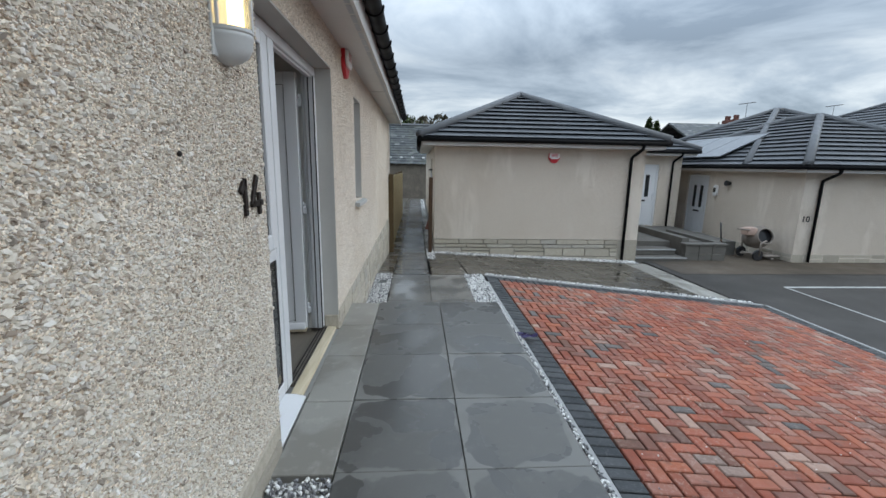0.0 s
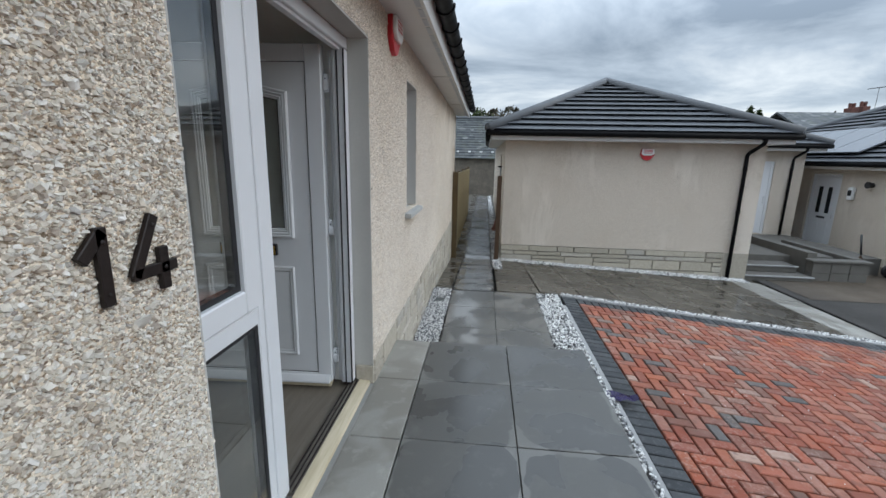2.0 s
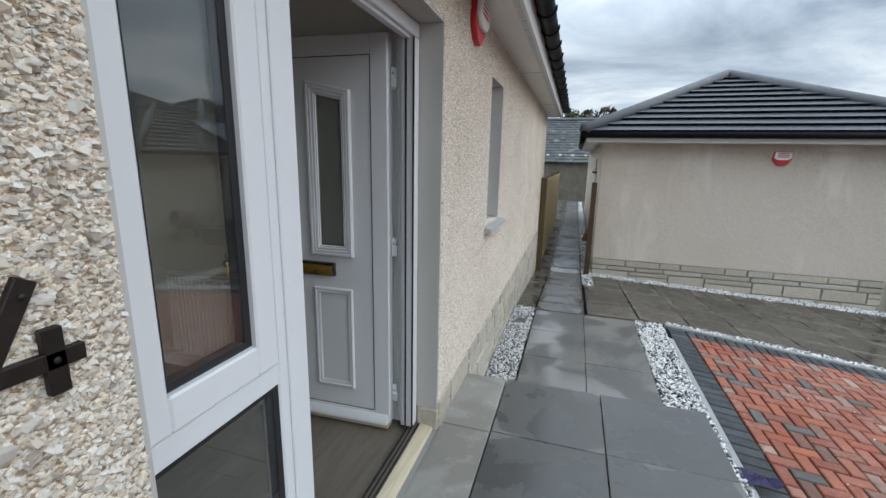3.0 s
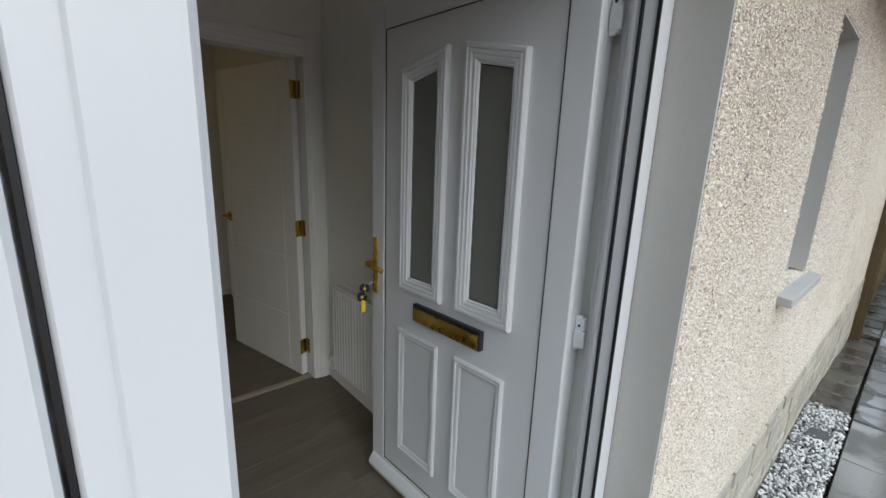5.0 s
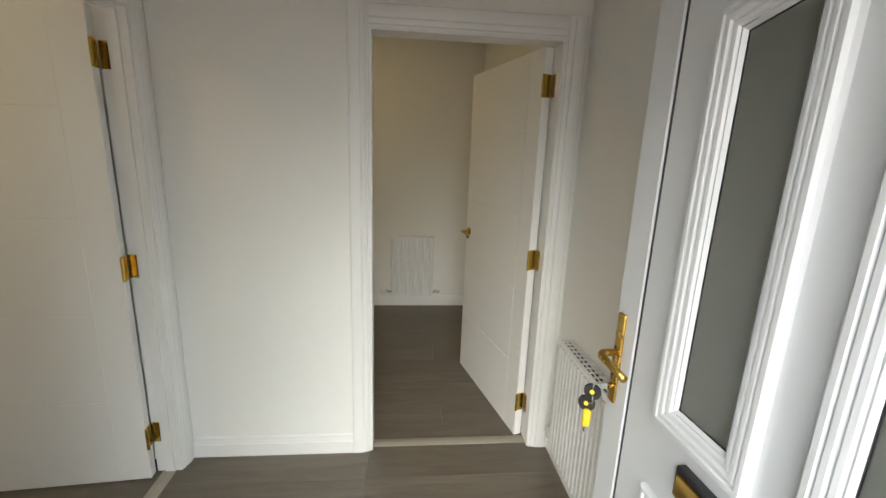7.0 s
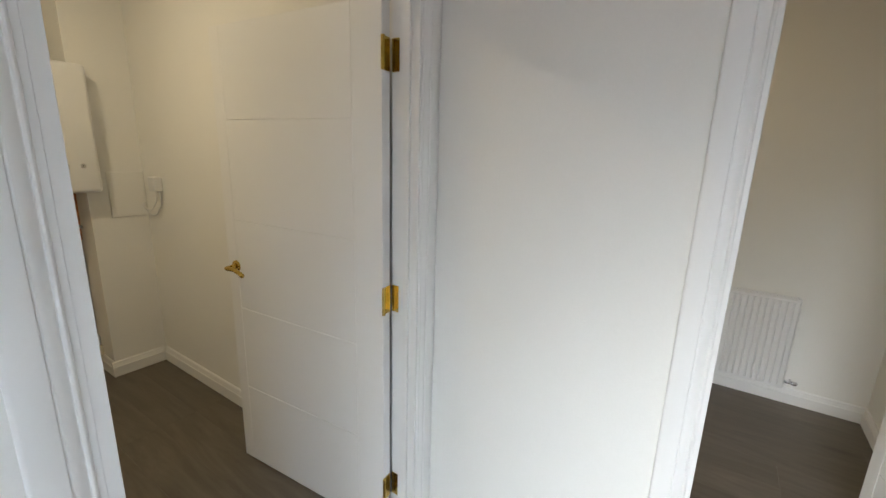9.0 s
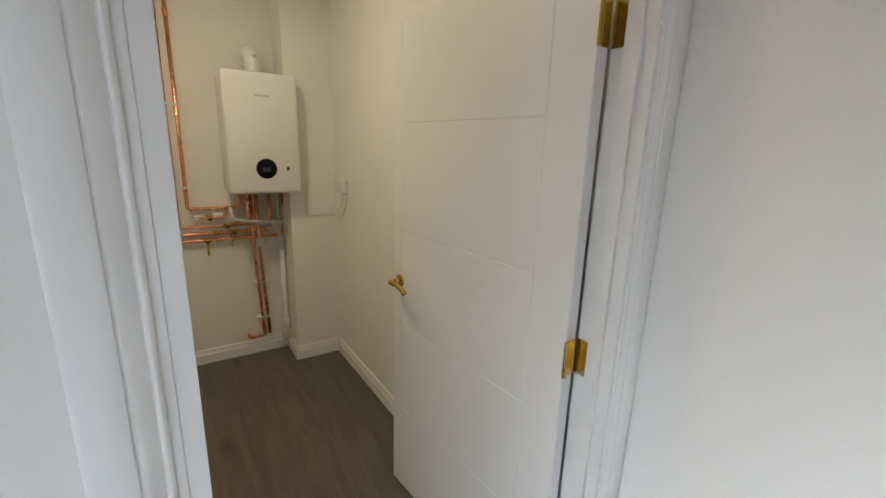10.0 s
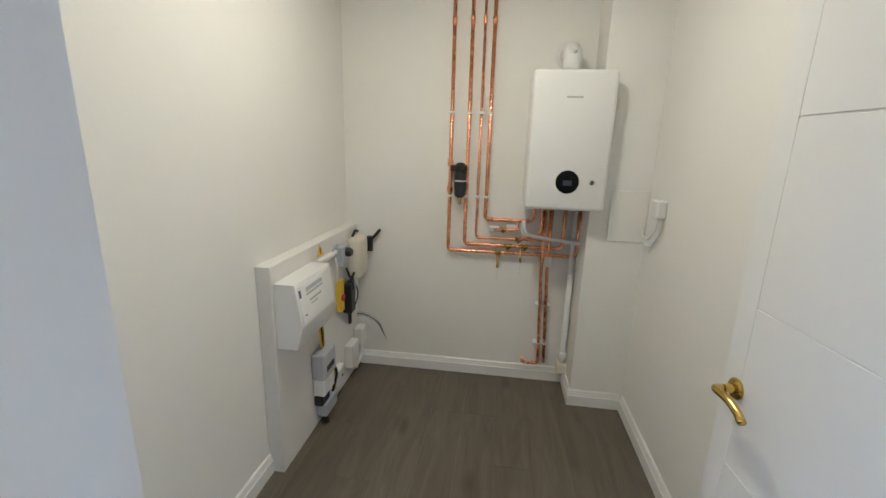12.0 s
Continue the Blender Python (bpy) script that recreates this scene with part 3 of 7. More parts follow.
# ---- our house: shell ----
OUT, INN, HALLW = -0.60, -0.88, -2.71
DOOR0, DOOR1, HEAD = 2.28, 3.83, 2.08
WIN = (4.97, 5.47, 0.98, 2.06)
hole = (DOOR0, DOOR1, -0.02, HEAD)
solid("wall_front_outer", slab_with_holes("x", -0.745, OUT, -4.0, 10.7, 0.17, 2.40, [(DOOR0, DOOR1, 0.16, HEAD), WIN]), ROUGHCAST, "cream roughcast outer wall with embedded pebbles", "wall")
solid("wall_front_footing", slab_with_holes("x", -0.745, -0.622, -4.0, 10.7, -1.0, 0.169, [(DOOR0, DOOR1, -0.02, 0.169)]), CONCRETE, "concrete footing behind the stone plinth", "wall")
solid("wall_front_inner", slab_with_holes("x", INN, -0.748, -0.62, 4.05, -0.02, 2.68, [hole]), PAINT, "white painted plaster inside the front wall", "wall")
solid("wall_gable", slab_with_holes("y", 10.55, 10.70, -4.92, -0.75, -1.0, 2.40), ROUGHCAST, "cream roughcast gable wall of the bungalow", "wall")
solid("wall_gable_south", slab_with_holes("y", -4.0, -3.85, -4.92, -0.75, -1.0, 2.40), ROUGHCAST, "cream roughcast south wall of the bungalow", "wall")
solid("wall_rear", slab_with_holes("x", -5.08, -4.93, -4.0, 10.7, -1.0, 2.40), ROUGHCAST, "cream roughcast rear wall of the bungalow", "wall")

bm = box(-0.72, OUT - 0.002, DOOR1 - 0.012, DOOR1 - 0.001, 0.125, HEAD - 0.012)
box(-0.72, OUT - 0.002, DOOR0 + 0.001, DOOR1 - 0.001, HEAD - 0.011, HEAD - 0.001, bm=bm)
box(-0.72, OUT - 0.002, DOOR0 + 0.001, DOOR0 + 0.010, 0.0, HEAD - 0.012, bm=bm)
solid("trim_door_reveal", bm, REVEAL, "smooth grey render reveal round the entrance", "reveal")
bm = box(-0.72, OUT - 0.002, WIN[1] - 0.010, WIN[1] - 0.001, WIN[2] + 0.01, WIN[3] - 0.012)
box(-0.72, OUT - 0.002, WIN[0] + 0.001, WIN[0] + 0.010, WIN[2] + 0.01, WIN[3] - 0.012, bm=bm)
box(-0.72, OUT - 0.002, WIN[0] + 0.001, WIN[1] - 0.001, WIN[3] - 0.011, WIN[3] - 0.001, bm=bm)
solid("trim_window_reveal", bm, REVEAL, "smooth grey render reveal round the narrow window", "reveal")

win = thing("window_1", (-0.70, 5.22, 0.98), "narrow white plastic window in the roughcast wall", "window", kind="structure")
bm = box(-0.745, -0.700, 4.982, 5.458, 0.99, 1.05, 0.004)
for y0, y1 in ((4.982, 5.04), (5.40, 5.458)):
    box(-0.745, -0.700, y0, y1, 1.05, 1.99, 0.004, bm)
box(-0.745, -0.700, 4.982, 5.458, 1.99, 2.047, 0.004, bm)
part("window_frame", bm, UPVC, win)
pane = part("pane", box(-0.727, -0.721, 5.035, 5.405, 1.045, 1.995), DARKPANE, win)
part("window_sill", prism([(-0.70, 0.985), (-0.70, 0.93), (-0.545, 0.925), (-0.545, 0.965)], "y", 4.90, 5.56, 0.004), SILL, win, "grey cast stone sill")

# eaves
solid("trim_soffit", box(-0.60, -0.345, -4.2, 10.95, 2.335, 2.347), FASCIA, "pale soffit board under the eaves", "soffit")
bm = box(-0.344, -0.322, -4.2, 10.95, 2.30, 2.50, 0.003)
solid("trim_fascia", bm, FASCIA, "pale grey fascia board along the eaves", "fascia")
vent = bmesh.new()
for k in range(75):
    y = -3.0 + k * 0.185
    box(-0.395, -0.36, y, y + 0.15, 2.3325, 2.3345, bm=vent)
solid("trim_soffit_vent", vent, GREYPLASTIC, "grey vent strip in the soffit", "vent")
for y in (1.6, 6.4, 8.9):
    b = box(-0.60, -0.346, y, y + 0.055, 2.327, 2.3347, 0.003)
    solid("trim_soffit_joint", b, FASCIA, "raised joint strip across the soffit", "soffit joint")
gut = thing("gutter", (-0.26, 3.4, 2.42), "black plastic half-round gutter under the roof edge", "gutter", kind="structure")
ring = [(-0.32 + 0.06 - 0.062 * math.cos(a), 2.475 - 0.062 * math.sin(a)) for a in np.linspace(0, math.pi, 11)]
ring += [(-0.26 - 0.056 * math.cos(a), 2.475 - 0.056 * math.sin(a)) for a in np.linspace(math.pi, 0, 11)]
part("gutter_trough", prism(ring, "y", -4.2, 11.0), GUTTER, gut)
for k in range(34):
    y = -3.6 + k * 0.43
    rim = [(-0.26 - 0.074 * math.cos(a), 2.478 - 0.074 * math.sin(a)) for a in np.linspace(-0.1, math.pi + 0.1, 11)]
    rim += [(-0.26 - 0.0625 * math.cos(a), 2.478 - 0.0625 * math.sin(a)) for a in np.linspace(math.pi + 0.1, -0.1, 11)]
    part("gutter_bracket", prism(rim, "y", y, y + 0.035), GUTTER, gut)
roof = thing("roof", (-3.4, 3.4, 2.5), "dark grey tiled roof of the bungalow", "roof", kind="structure")
bm = bmesh.new()
for k in range(11):
    x0, x1 = -0.24 - k * 0.29, -0.24 - (k + 1) * 0.29 - 0.03
    z0, z1 = 2.53 + k * 0.29 * 0.47, 2.50 + (k + 1) * 0.29 * 0.47
    prism([(x0, z0 - 0.03), (x0, z0), (x1, z1 + 0.0), (x1, z1 - 0.03)], "y", -4.3, 11.0, bm=bm)
prism([(-3.4, 4.02), (-3.4, 4.06), (-6.4, 2.55), (-6.4, 2.51)], "y", -4.3, 11.0, bm=bm)
part("tile_courses", bm, TILE, roof)
roll = bmesh.new()
roll_pts = [(0.075 * math.cos(a), 0.045 * math.sin(a)) for a in np.linspace(math.pi, 0, 7)]
for u, v in roll_pts:
    roll.verts.new((0.0, u, v))
for u, v in roll_pts:
    roll.verts.new((-0.36, u, v + 0.165))
roll.verts.ensure_lookup_table()
for k in range(6):
    roll.faces.new([roll.verts[i] for i in (k, k + 1, k + 8, k + 7)])
roll.faces.new([roll.verts[i] for i in range(7)])
roll_me = bpy.data.meshes.new("eave_tile")
roll.to_mesh(roll_me)
roll.free()
roll_me.materials.append(TILE)
for k in range(50):
    put_piece("eave_tile", roll_me, Matrix.Translation((3.4 - 0.225, -4.2 - 3.4 + k * 0.3, 0.03)), roof)

# stone plinth
plinth = thing("plinth", (-0.6, 4.0, -0.5), "buff sandstone plinth courses along the house wall", "plinth", kind="structure")


def stone_face(parent, axis, at, out, u0, u1, z0, z1, rng, depth=0.03):
    """One rough stone, its face at 'at' looking towards out (+1 or -1) along the axis."""
    g, c = 0.004, 0.011
    a, b, lo, hi = u0 + g, u1 - g, z0 + g, z1 - g
    j = lambda: rng.uniform(-0.004, 0.004)
    back = [(a, lo), (b, lo), (b, hi), (a, hi)]
    front = [(a + c + j(), lo + c + j()), (b - c + j(), lo + c + j()), (b - c + j(), hi - c + j()), (a + c + j(), hi - c + j())]
    w = [at - out * depth] * 4 + [at + out * j()] * 4
    base = ORIGIN[parent.name].translation
    vs = []
    for (u, z), d in zip(back + front, w):
        p = Vector((d, u, z) if axis == "x" else (u, d, z)) - base
        vs.append(tuple(p))
    fs = [(0, 1, 5, 4), (1, 2, 6, 5), (2, 3, 7, 6), (3, 0, 4, 7), (4, 5, 6, 7)]
    if (out > 0) != (axis == "x"):
        fs = [f[::-1] for f in fs]
    me = bpy.data.meshes.new("stone")
    me.from_pydata(vs, [], fs)
    me.materials.append(STONE)
    ob = new("stone", me)
    ob.parent = parent


def stone_courses(parent, axis, at, out, u0, u1, courses, seed, wide=(0.18, 0.46)):
    rng = random.Random(seed)
    for z0, z1 in courses:
        u = u0
        while u < u1 - 0.02:
            w = rng.uniform(*wide)
            v = u1 if u1 - u - w < 0.12 else u + w
            if z1 - z0 > 0.17 and rng.random() < 0.4:
                m = lerp(z0, z1, rng.uniform(0.4, 0.6))
                stone_face(parent, axis, at, out, u, v, z0, m, rng)
                stone_face(parent, axis, at, out, u, v, m, z1, rng)
            else:
                stone_face(parent, axis, at, out, u, v, z0, z1, rng)
            u = v


stone_courses(plinth, "x", -0.592, 1, -1.0, DOOR0 - 0.003, [(-0.03, 0.165)], 3)
stone_courses(plinth, "x", -0.592, 1, DOOR1 + 0.003, 4.53, [(-0.03, 0.165)], 4)
stone_courses(plinth, "x", -0.592, 1, 4.53, 10.7, [(-0.66, -0.44), (-0.44, -0.30), (-0.30, -0.08), (-0.08, 0.06), (0.06, 0.165)], 5)
bm = box(-0.715, -0.596, DOOR1 - 0.02, DOOR1 + 0.0005, 0.0, 0.122, 0.006)
part("quoin_stone", bm, STONE, plinth)

# inside walls
solid("wall_boiler_back", slab_with_holes("y", -0.62, -0.50, -2.83, INN + 0.02, -0.02, 2.68), PAINT, "off-white painted wall behind the boiler", "wall")
solid("wall_hall_west", slab_with_holes("x", -2.81, HALLW, -0.499, 3.929, -0.02, 2.68, [(2.968, 3.842, -0.02, 2.022)]), PAINT, "off-white painted hall wall", "wall")
solid("wall_boiler_front", slab_with_holes("y", 2.01, 2.11, HALLW - 0.02, INN + 0.02, -0.02, 2.68, [(-2.642, -1.674, -0.02, 2.022)]), PAINT, "off-white painted wall between hall and boiler room", "wall")
solid("wall_hall_north", slab_with_holes("y", 3.93, 4.05, -4.80, INN + 0.02, -0.02, 2.68), PAINT, "off-white painted wall behind the hall radiator", "wall")
solid("wall_room_north", slab_with_holes("y", 3.845, 3.929, -4.80, -2.811, -0.02, 2.68), PAINT, "off-white painted wall of the far room", "wall")
solid("wall_room_far", slab_with_holes("x", -4.92, -4.80, 0.4, 4.05, -0.02, 2.68), PAINT, "off-white painted far wall of the empty room", "wall")
solid("wall_room_south", slab_with_holes("y", 0.28, 0.40, -4.92, -2.811, -0.02, 2.68), PAINT, "off-white painted side wall of the empty room", "wall")
solid("wall_pipe_boxing", box(HALLW - 0.02, -2.40, -0.52, -0.235, 0, 2.69), PAINT, "off-white boxed-in pipe corner beside the boiler", "pipe boxing")
solid("ceiling", box(-4.92, -0.749, -0.62, 4.05, 2.678, 2.72), CEIL, "flat white plaster ceiling", "ceiling")


def skirting_run(axis, at, out, u0, u1):
    """Moulded skirting board along a wall."""
    pr = [(0, 0), (0.018, 0), (0.018, 0.066), (0.014, 0.070), (0.014, 0.078), (0.010, 0.084), (0.010, 0.096), (0.004, 0.102), (0, 0.102)]
    pts = [(at + out * d, z) for d, z in pr]
    if axis == "x":
        return prism(pts, "y", u0, u1)
    return prism(pts, "x", u0, u1)


for n, (axis, at, out, u0, u1) in enumerate([
    ("x", HALLW, 1, 2.13, 2.902), ("x", HALLW, 1, 3.908, 3.93), ("y", 3.93, -1, HALLW + 0.018, INN), ("y", 2.11, 1, -1.608, INN),
    ("y", -0.50, 1, -2.40, INN - 0.08), ("y", -0.235, 1, HALLW + 0.018, -2.382), ("x", -2.40, 1, -0.482, -0.2352),
    ("x", HALLW, 1, -0.217, 2.005), ("x", INN, -1, 0.60, 2.005), ("x", -4.80, 1, 0.4, 3.845), ("y", 3.845, -1, -4.782, -2.83), ("x", INN, -1, 2.13, DOOR0), ("y", 2.01, -1, -1.608, INN - 0.02)]):
    solid("baseboard_%d" % (n + 1), skirting_run(axis, at, out, u0, u1), GLOSS, "white moulded skirting board", "skirting board")

ARCH = [(0.0, 0.0), (0.0, 0.009), (0.002, 0.0115), (0.005, 0.0125), (0.008, 0.0115), (0.0095, 0.0085), (0.011, 0.0085)]
for k in range(9):
    ARCH.append((0.011 + 0.020 * k / 8, 0.0085 + 0.0085 * math.sin(k / 8 * math.pi / 2)))
ARCH += [(0.033, 0.0150), (0.0345, 0.0150), (0.036, 0.0185), (0.039, 0.0195), (0.079, 0.0195), (0.083, 0.0175), (0.085, 0.014), (0.085, 0.0)]


def architrave(side, axis, at, out, u0, u1, top):
    """Moulded trim round a doorway, its inner edge u0..u1, on the face 'at' of a wall."""
    bm = bmesh.new()
    for u, way in ((u0, -1), (u1, 1)):
        pts = [(u + way * a, at + out * d) for a, d in ARCH]
        if axis == "y":
            prism(pts, "z", 0.0, top + 0.085, bm=bm)
        else:
            prism([(q, p) for p, q in pts], "z", 0.0, top + 0.085, bm=bm)
    pts = [(at + out * d, top + a) for a, d in ARCH]
    if axis == "y":
        prism(pts, "x", u0, u1, bm=bm)
    else:
        prism(pts, "y", u0, u1, bm=bm)
    return solid("trim_architrave_" + side, bm, GLOSS, "white moulded architrave round the doorway", "architrave")


def lining(side, axis, a, b, u0, u1, top):
    bm = bmesh.new()
    for p, q in ((u0 - 0.031, u0), (u1, u1 + 0.031)):
        if axis == "y":
            box(p, q, a, b, 0, top + 0.031, 0.001, bm)
        else:
            box(a, b, p, q, 0, top + 0.031, 0.001, bm)
    if axis == "y":
        box(u0, u1, a, b, top, top + 0.031, 0.001, bm)
    else:
        box(a, b, u0, u1, top, top + 0.031, 0.001, bm)
    return solid("trim_lining_" + side, bm, GLOSS, "white door lining", "door lining")


lining("boiler_room", "y", 2.004, 2.116, -2.61, -1.706, 1.99)
architrave("boiler_room_hall", "y", 2.11, 1, -2.622, -1.694, 2.002)
architrave("boiler_room_inside", "y", 2.01, -1, -2.622, -1.694, 2.002)
lining("far_room", "x", -2.816, -2.704, 3.0, 3.81, 1.99)
architrave("far_room_hall", "x", HALLW, 1, 2.988, 3.822, 2.002)
bm = box(-2.61, -2.598, 2.045, 2.085, 0, 1.99, 0.001)
box(-1.731, -1.706, 2.085, 2.1145, 0, 1.99, 0.001, bm)
box(-2.598, -1.7065, 2.045, 2.0848, 1.978, 1.99, 0.001, bm)
solid("trim_stop_boiler_room", bm, GLOSS, "white door stop bead", "door stop")
solid("trim_threshold_far_room", prism([(-2.79, 0.0005), (-2.78, 0.006), (-2.74, 0.006), (-2.73, 0.0005)], "y", 3.001, 3.809), STRIP, "thin metal strip across the doorway floor", "threshold strip")
solid("trim_threshold_boiler_room", prism([(2.03, 0.0005), (2.04, 0.006), (2.08, 0.006), (2.09, 0.0005)], "x", -2.609, -1.707), STRIP, "thin metal strip across the doorway floor", "threshold strip")

# ---- entrance frame with side light ----
ent = thing("entrance_screen", (-0.755, 3.05, 0.0), "white plastic entrance frame with glazed side light", "door frame")
F0, F1 = -0.79, -0.718
bm = bmesh.new()
box(F0, F1, DOOR0 + 0.012, DOOR0 + 0.075, 0.03, 2.066, 0.004, bm)
part("side_jamb", bm, UPVC, ent)
bm = box(F0, F1, 2.738, 2.868, 0.03, 2.004, 0.005)
box(F1 - 0.002, F1 + 0.007, 2.775, 2.862, 0.035, 2.0, 0.004, bm)
part("mullion", bm, UPVC, ent)
bm = box(F0, F1, 3.752, DOOR1 - 0.014, 0.03, 2.004, 0.005)
part("hinge_jamb", bm, UPVC, ent)
part("inner_trim", box(F0 - 0.028, F0 - 0.0005, 3.785, DOOR1 - 0.014, 0.03, 2.0, 0.003), UPVC, ent)
part("jamb_bead", box(F0 + 0.012, F0 + 0.020, 3.748, 3.7518, 0.035, 2.0, 0.001), UPVC, ent)
# black strips along the hinge jamb draw the shade of its two gaps
part("gasket", box(-0.7235, -0.7165, 3.7475, 3.7535, 0.035, 2.0), RUBBER, ent, "black strip for the shaded gap")
part("gasket", box(F0 + 0.030, F0 + 0.036, 3.744, 3.7525, 0.035, 2.0), RUBBER, ent, "black strip for the shaded gap")
bm = box(F0, F1, DOOR0 + 0.075, DOOR1 - 0.014, 2.006, 2.066, 0.004)
box(F0 + 0.02, F1 - 0.02, 2.868, 3.752, 1.992, 2.008, 0.002, bm)
part("head_rail", bm, UPVC, ent)
bm = box(F0, F1, DOOR0 + 0.075, 2.738, 0.845, 0.908, 0.004)
part("transom", bm, UPVC, ent)
bm = box(F0, F1, DOOR0 + 0.075, 2.738, 0.03, 0.105, 0.004)
part("bottom_rail", bm, UPVC, ent)
S0, S1 = -0.785, -0.706
sash = bmesh.new()
for p in ((S0, S1, 2.655, 2.7285, 0.915, 2.0), (S0, S1, 2.357, 2.41, 0.915, 2.0), (S0, S1, 2.41, 2.655, 0.915, 0.995), (S0, S1, 2.41, 2.655, 1.93, 2.0)):
    box(*p, 0.005, sash)
part("sash", sash, UPVC, ent)
# black strip fills the gap beside the sash in place of its shade
part("gasket", box(S0, S1 - 0.012, 2.7325, 2.7375, 0.912, 2.0), RUBBER, ent, "black strip for the shaded gap")
for z0, z1, y1 in ((0.995, 1.93, 2.655), (0.105, 0.845, 2.738)):
    y0 = 2.41 if y1 < 2.7 else 2.355
    rim = bmesh.new()
    for p in ((y0, y0 + 0.014, z0, z1), (y1 - 0.022, y1, z0, z1), (y0 + 0.014, y1 - 0.022, z0, z0 + 0.018), (y0 + 0.014, y1 - 0.022, z1 - 0.014, z1)):
        box(-0.758, -0.7245, *p, bm=rim)
    part("glazing_gasket", rim, RUBBER, ent, "black glazing gasket")
    for x in (-0.752, -0.730):
        g = part("pane", box(x, x + 0.004, y0 + 0.012, y1 - 0.018, z0 + 0.012, z1 - 0.01), GLASS, ent)
        g.visible_shadow = False
bm = prism([(-0.752, 0.0), (-0.752, 0.014), (-0.72, 0.018), (-0.69, 0.020), (-0.69, 0.0)], "y", 2.868, DOOR1 - 0.014, 0.002)
part("sill_track", bm, TRACK, ent, "dull aluminium threshold track")
for x in (-0.751, -0.728, -0.706):
    part("track_rib", box(x, x + 0.006, 2.87, DOOR1 - 0.016, 0.013, 0.025, 0.001), BRONZE, ent, "dark metal rib")
bm = prism([(-0.69, 0.0), (-0.69, 0.028), (-0.625, 0.020), (-0.62, 0.0)], "y", 2.745, DOOR1 - 0.014, 0.002)
part("timber_threshold", bm, SILLWOOD, ent, "bare pale softwood strip")
bm = prism([(-0.79, 0.0), (-0.79, 0.030), (-0.66, 0.026), (-0.60, 0.012), (-0.60, 0.0)], "y", DOOR0 + 0.012, 2.742, 0.003)
part("sub_sill", bm, UPVC, ent)
for z in (0.20, 1.02, 1.83):
    bm = box(-0.846, -0.82, 3.772, 3.80, z - 0.045, z + 0.045, 0.003)
    box(-0.842, -0.812, 3.764, 3.776, z - 0.04, z + 0.008, 0.002, bm)
    lathe([(0.008, -0.05), (0.009, -0.048), (0.009, 0.048), (0.008, 0.05)], (-0.838, 3.779, z), bm=bm, sides=12)
    h = part("hinge", bm, UPVC, ent)
    for dz in (-0.02, 0.022):
        part("hinge_screw", lathe([(0.004, 0), (0.004, 0.002)], (-0.832, 3.7715, z + dz), (0, -1, 0), 8), BLACK, h, "small black screw hole")

# ---- doors ----


def heading_pose(x, y, z, ux, uy):
    d = Vector((ux, uy, 0)).normalized()
    m = Matrix(((d.x, -d.y, 0), (d.y, d.x, 0), (0, 0, 1))).to_4x4()
    return Matrix.Translation((x, y, z)) @ m


def inset_loop(loop, d):
    """A convex loop of (u, v), counter-clockwise, moved inwards by d."""
    out, n = [], len(loop)
    for i in range(n):
        p0, p1, p2 = Vector(loop[i - 1]), Vector(loop[i]), Vector(loop[(i + 1) % n])
        e0, e1 = (p1 - p0).normalized(), (p2 - p1).normalized()
        n0, n1 = Vector((-e0.y, e0.x)), Vector((-e1.y, e1.x))
        k = d / (1 + n0.dot(n1))
        out.append(tuple(p1 + (n0 + n1) * k))
    return out


def moulding(loop, steps, face):
    """A stepped frame over a loop on the face y = face; steps of (inset, height)."""
    bm = bmesh.new()
    rows = []
    for d, h in steps:
        rows.append([bm.verts.new((u, face + h, v)) for u, v in inset_loop(loop, d)])
    n = len(loop)
    for r0, r1 in zip(rows, rows[1:]):
        for i in range(n):
            bm.faces.new((r0[i], r0[(i + 1) % n], r1[(i + 1) % n], r1[i]))
    bmesh.ops.recalc_face_normals(bm, faces=bm.faces)
    return bm


FLUTED = [(0, -0.002), (0, 0.014), (0.006, 0.020), (0.015, 0.020), (0.0185, 0.015), (0.022, 0.019), (0.030, 0.018), (0.034, 0.012), (0.038, 0.016), (0.045, 0.014), (0.048, 0.008), (0.052, 0.010), (0.057, 0.003), (0.060, -0.004)]

fd = thing("front_door", (0, 0, 0), "white plastic front door standing open, brass letter plate", "door", m=heading_pose(-0.848, 3.803, 0.038, -0.999, -0.044))
T = 0.066
bm = box(0.0, 0.945, 0.0, T - 0.010, 0.0, 1.985, 0.003)
for p in ((0.0, 0.088, 0, 1.985), (0.857, 0.945, 0, 1.985), (0.088, 0.857, 1.895, 1.985), (0.088, 0.857, 0.0, 0.06)):
    box(p[0], p[1], T - 0.014, T, p[2], p[3], 0.004, bm)
part("leaf", bm, UPVC, fd, local=True)
part("infill_panel", box(0.0895, 0.8555, T - 0.012, T - 0.007, 0.0615, 1.8935), UPVC, fd, local=True)
bm = prism([(T - 0.001, 0.0), (T - 0.001, 0.05), (T + 0.012, 0.042), (T + 0.03, 0.012), (T + 0.03, 0.0)], "x", 0.01, 0.935, 0.002)
part("weather_bar", bm, UPVC, fd, local=True)
part("brush_strip", box(0.005, 0.94, 0.02, T + 0.02, -0.022, 0.001), SILLWOOD, fd, "brown brush seal", local=True)
part("panel_seal", moulding([(0.0882, 0.0602), (0.8568, 0.0602), (0.8568, 1.8948), (0.0882, 1.8948)], [(0, 0.0), (0.0, 0.0035), (0.0022, 0.0035), (0.003, 0.0)], T - 0.007), RUBBER, fd, "thin dark seal round the panel", local=True)
FACE = T - 0.007
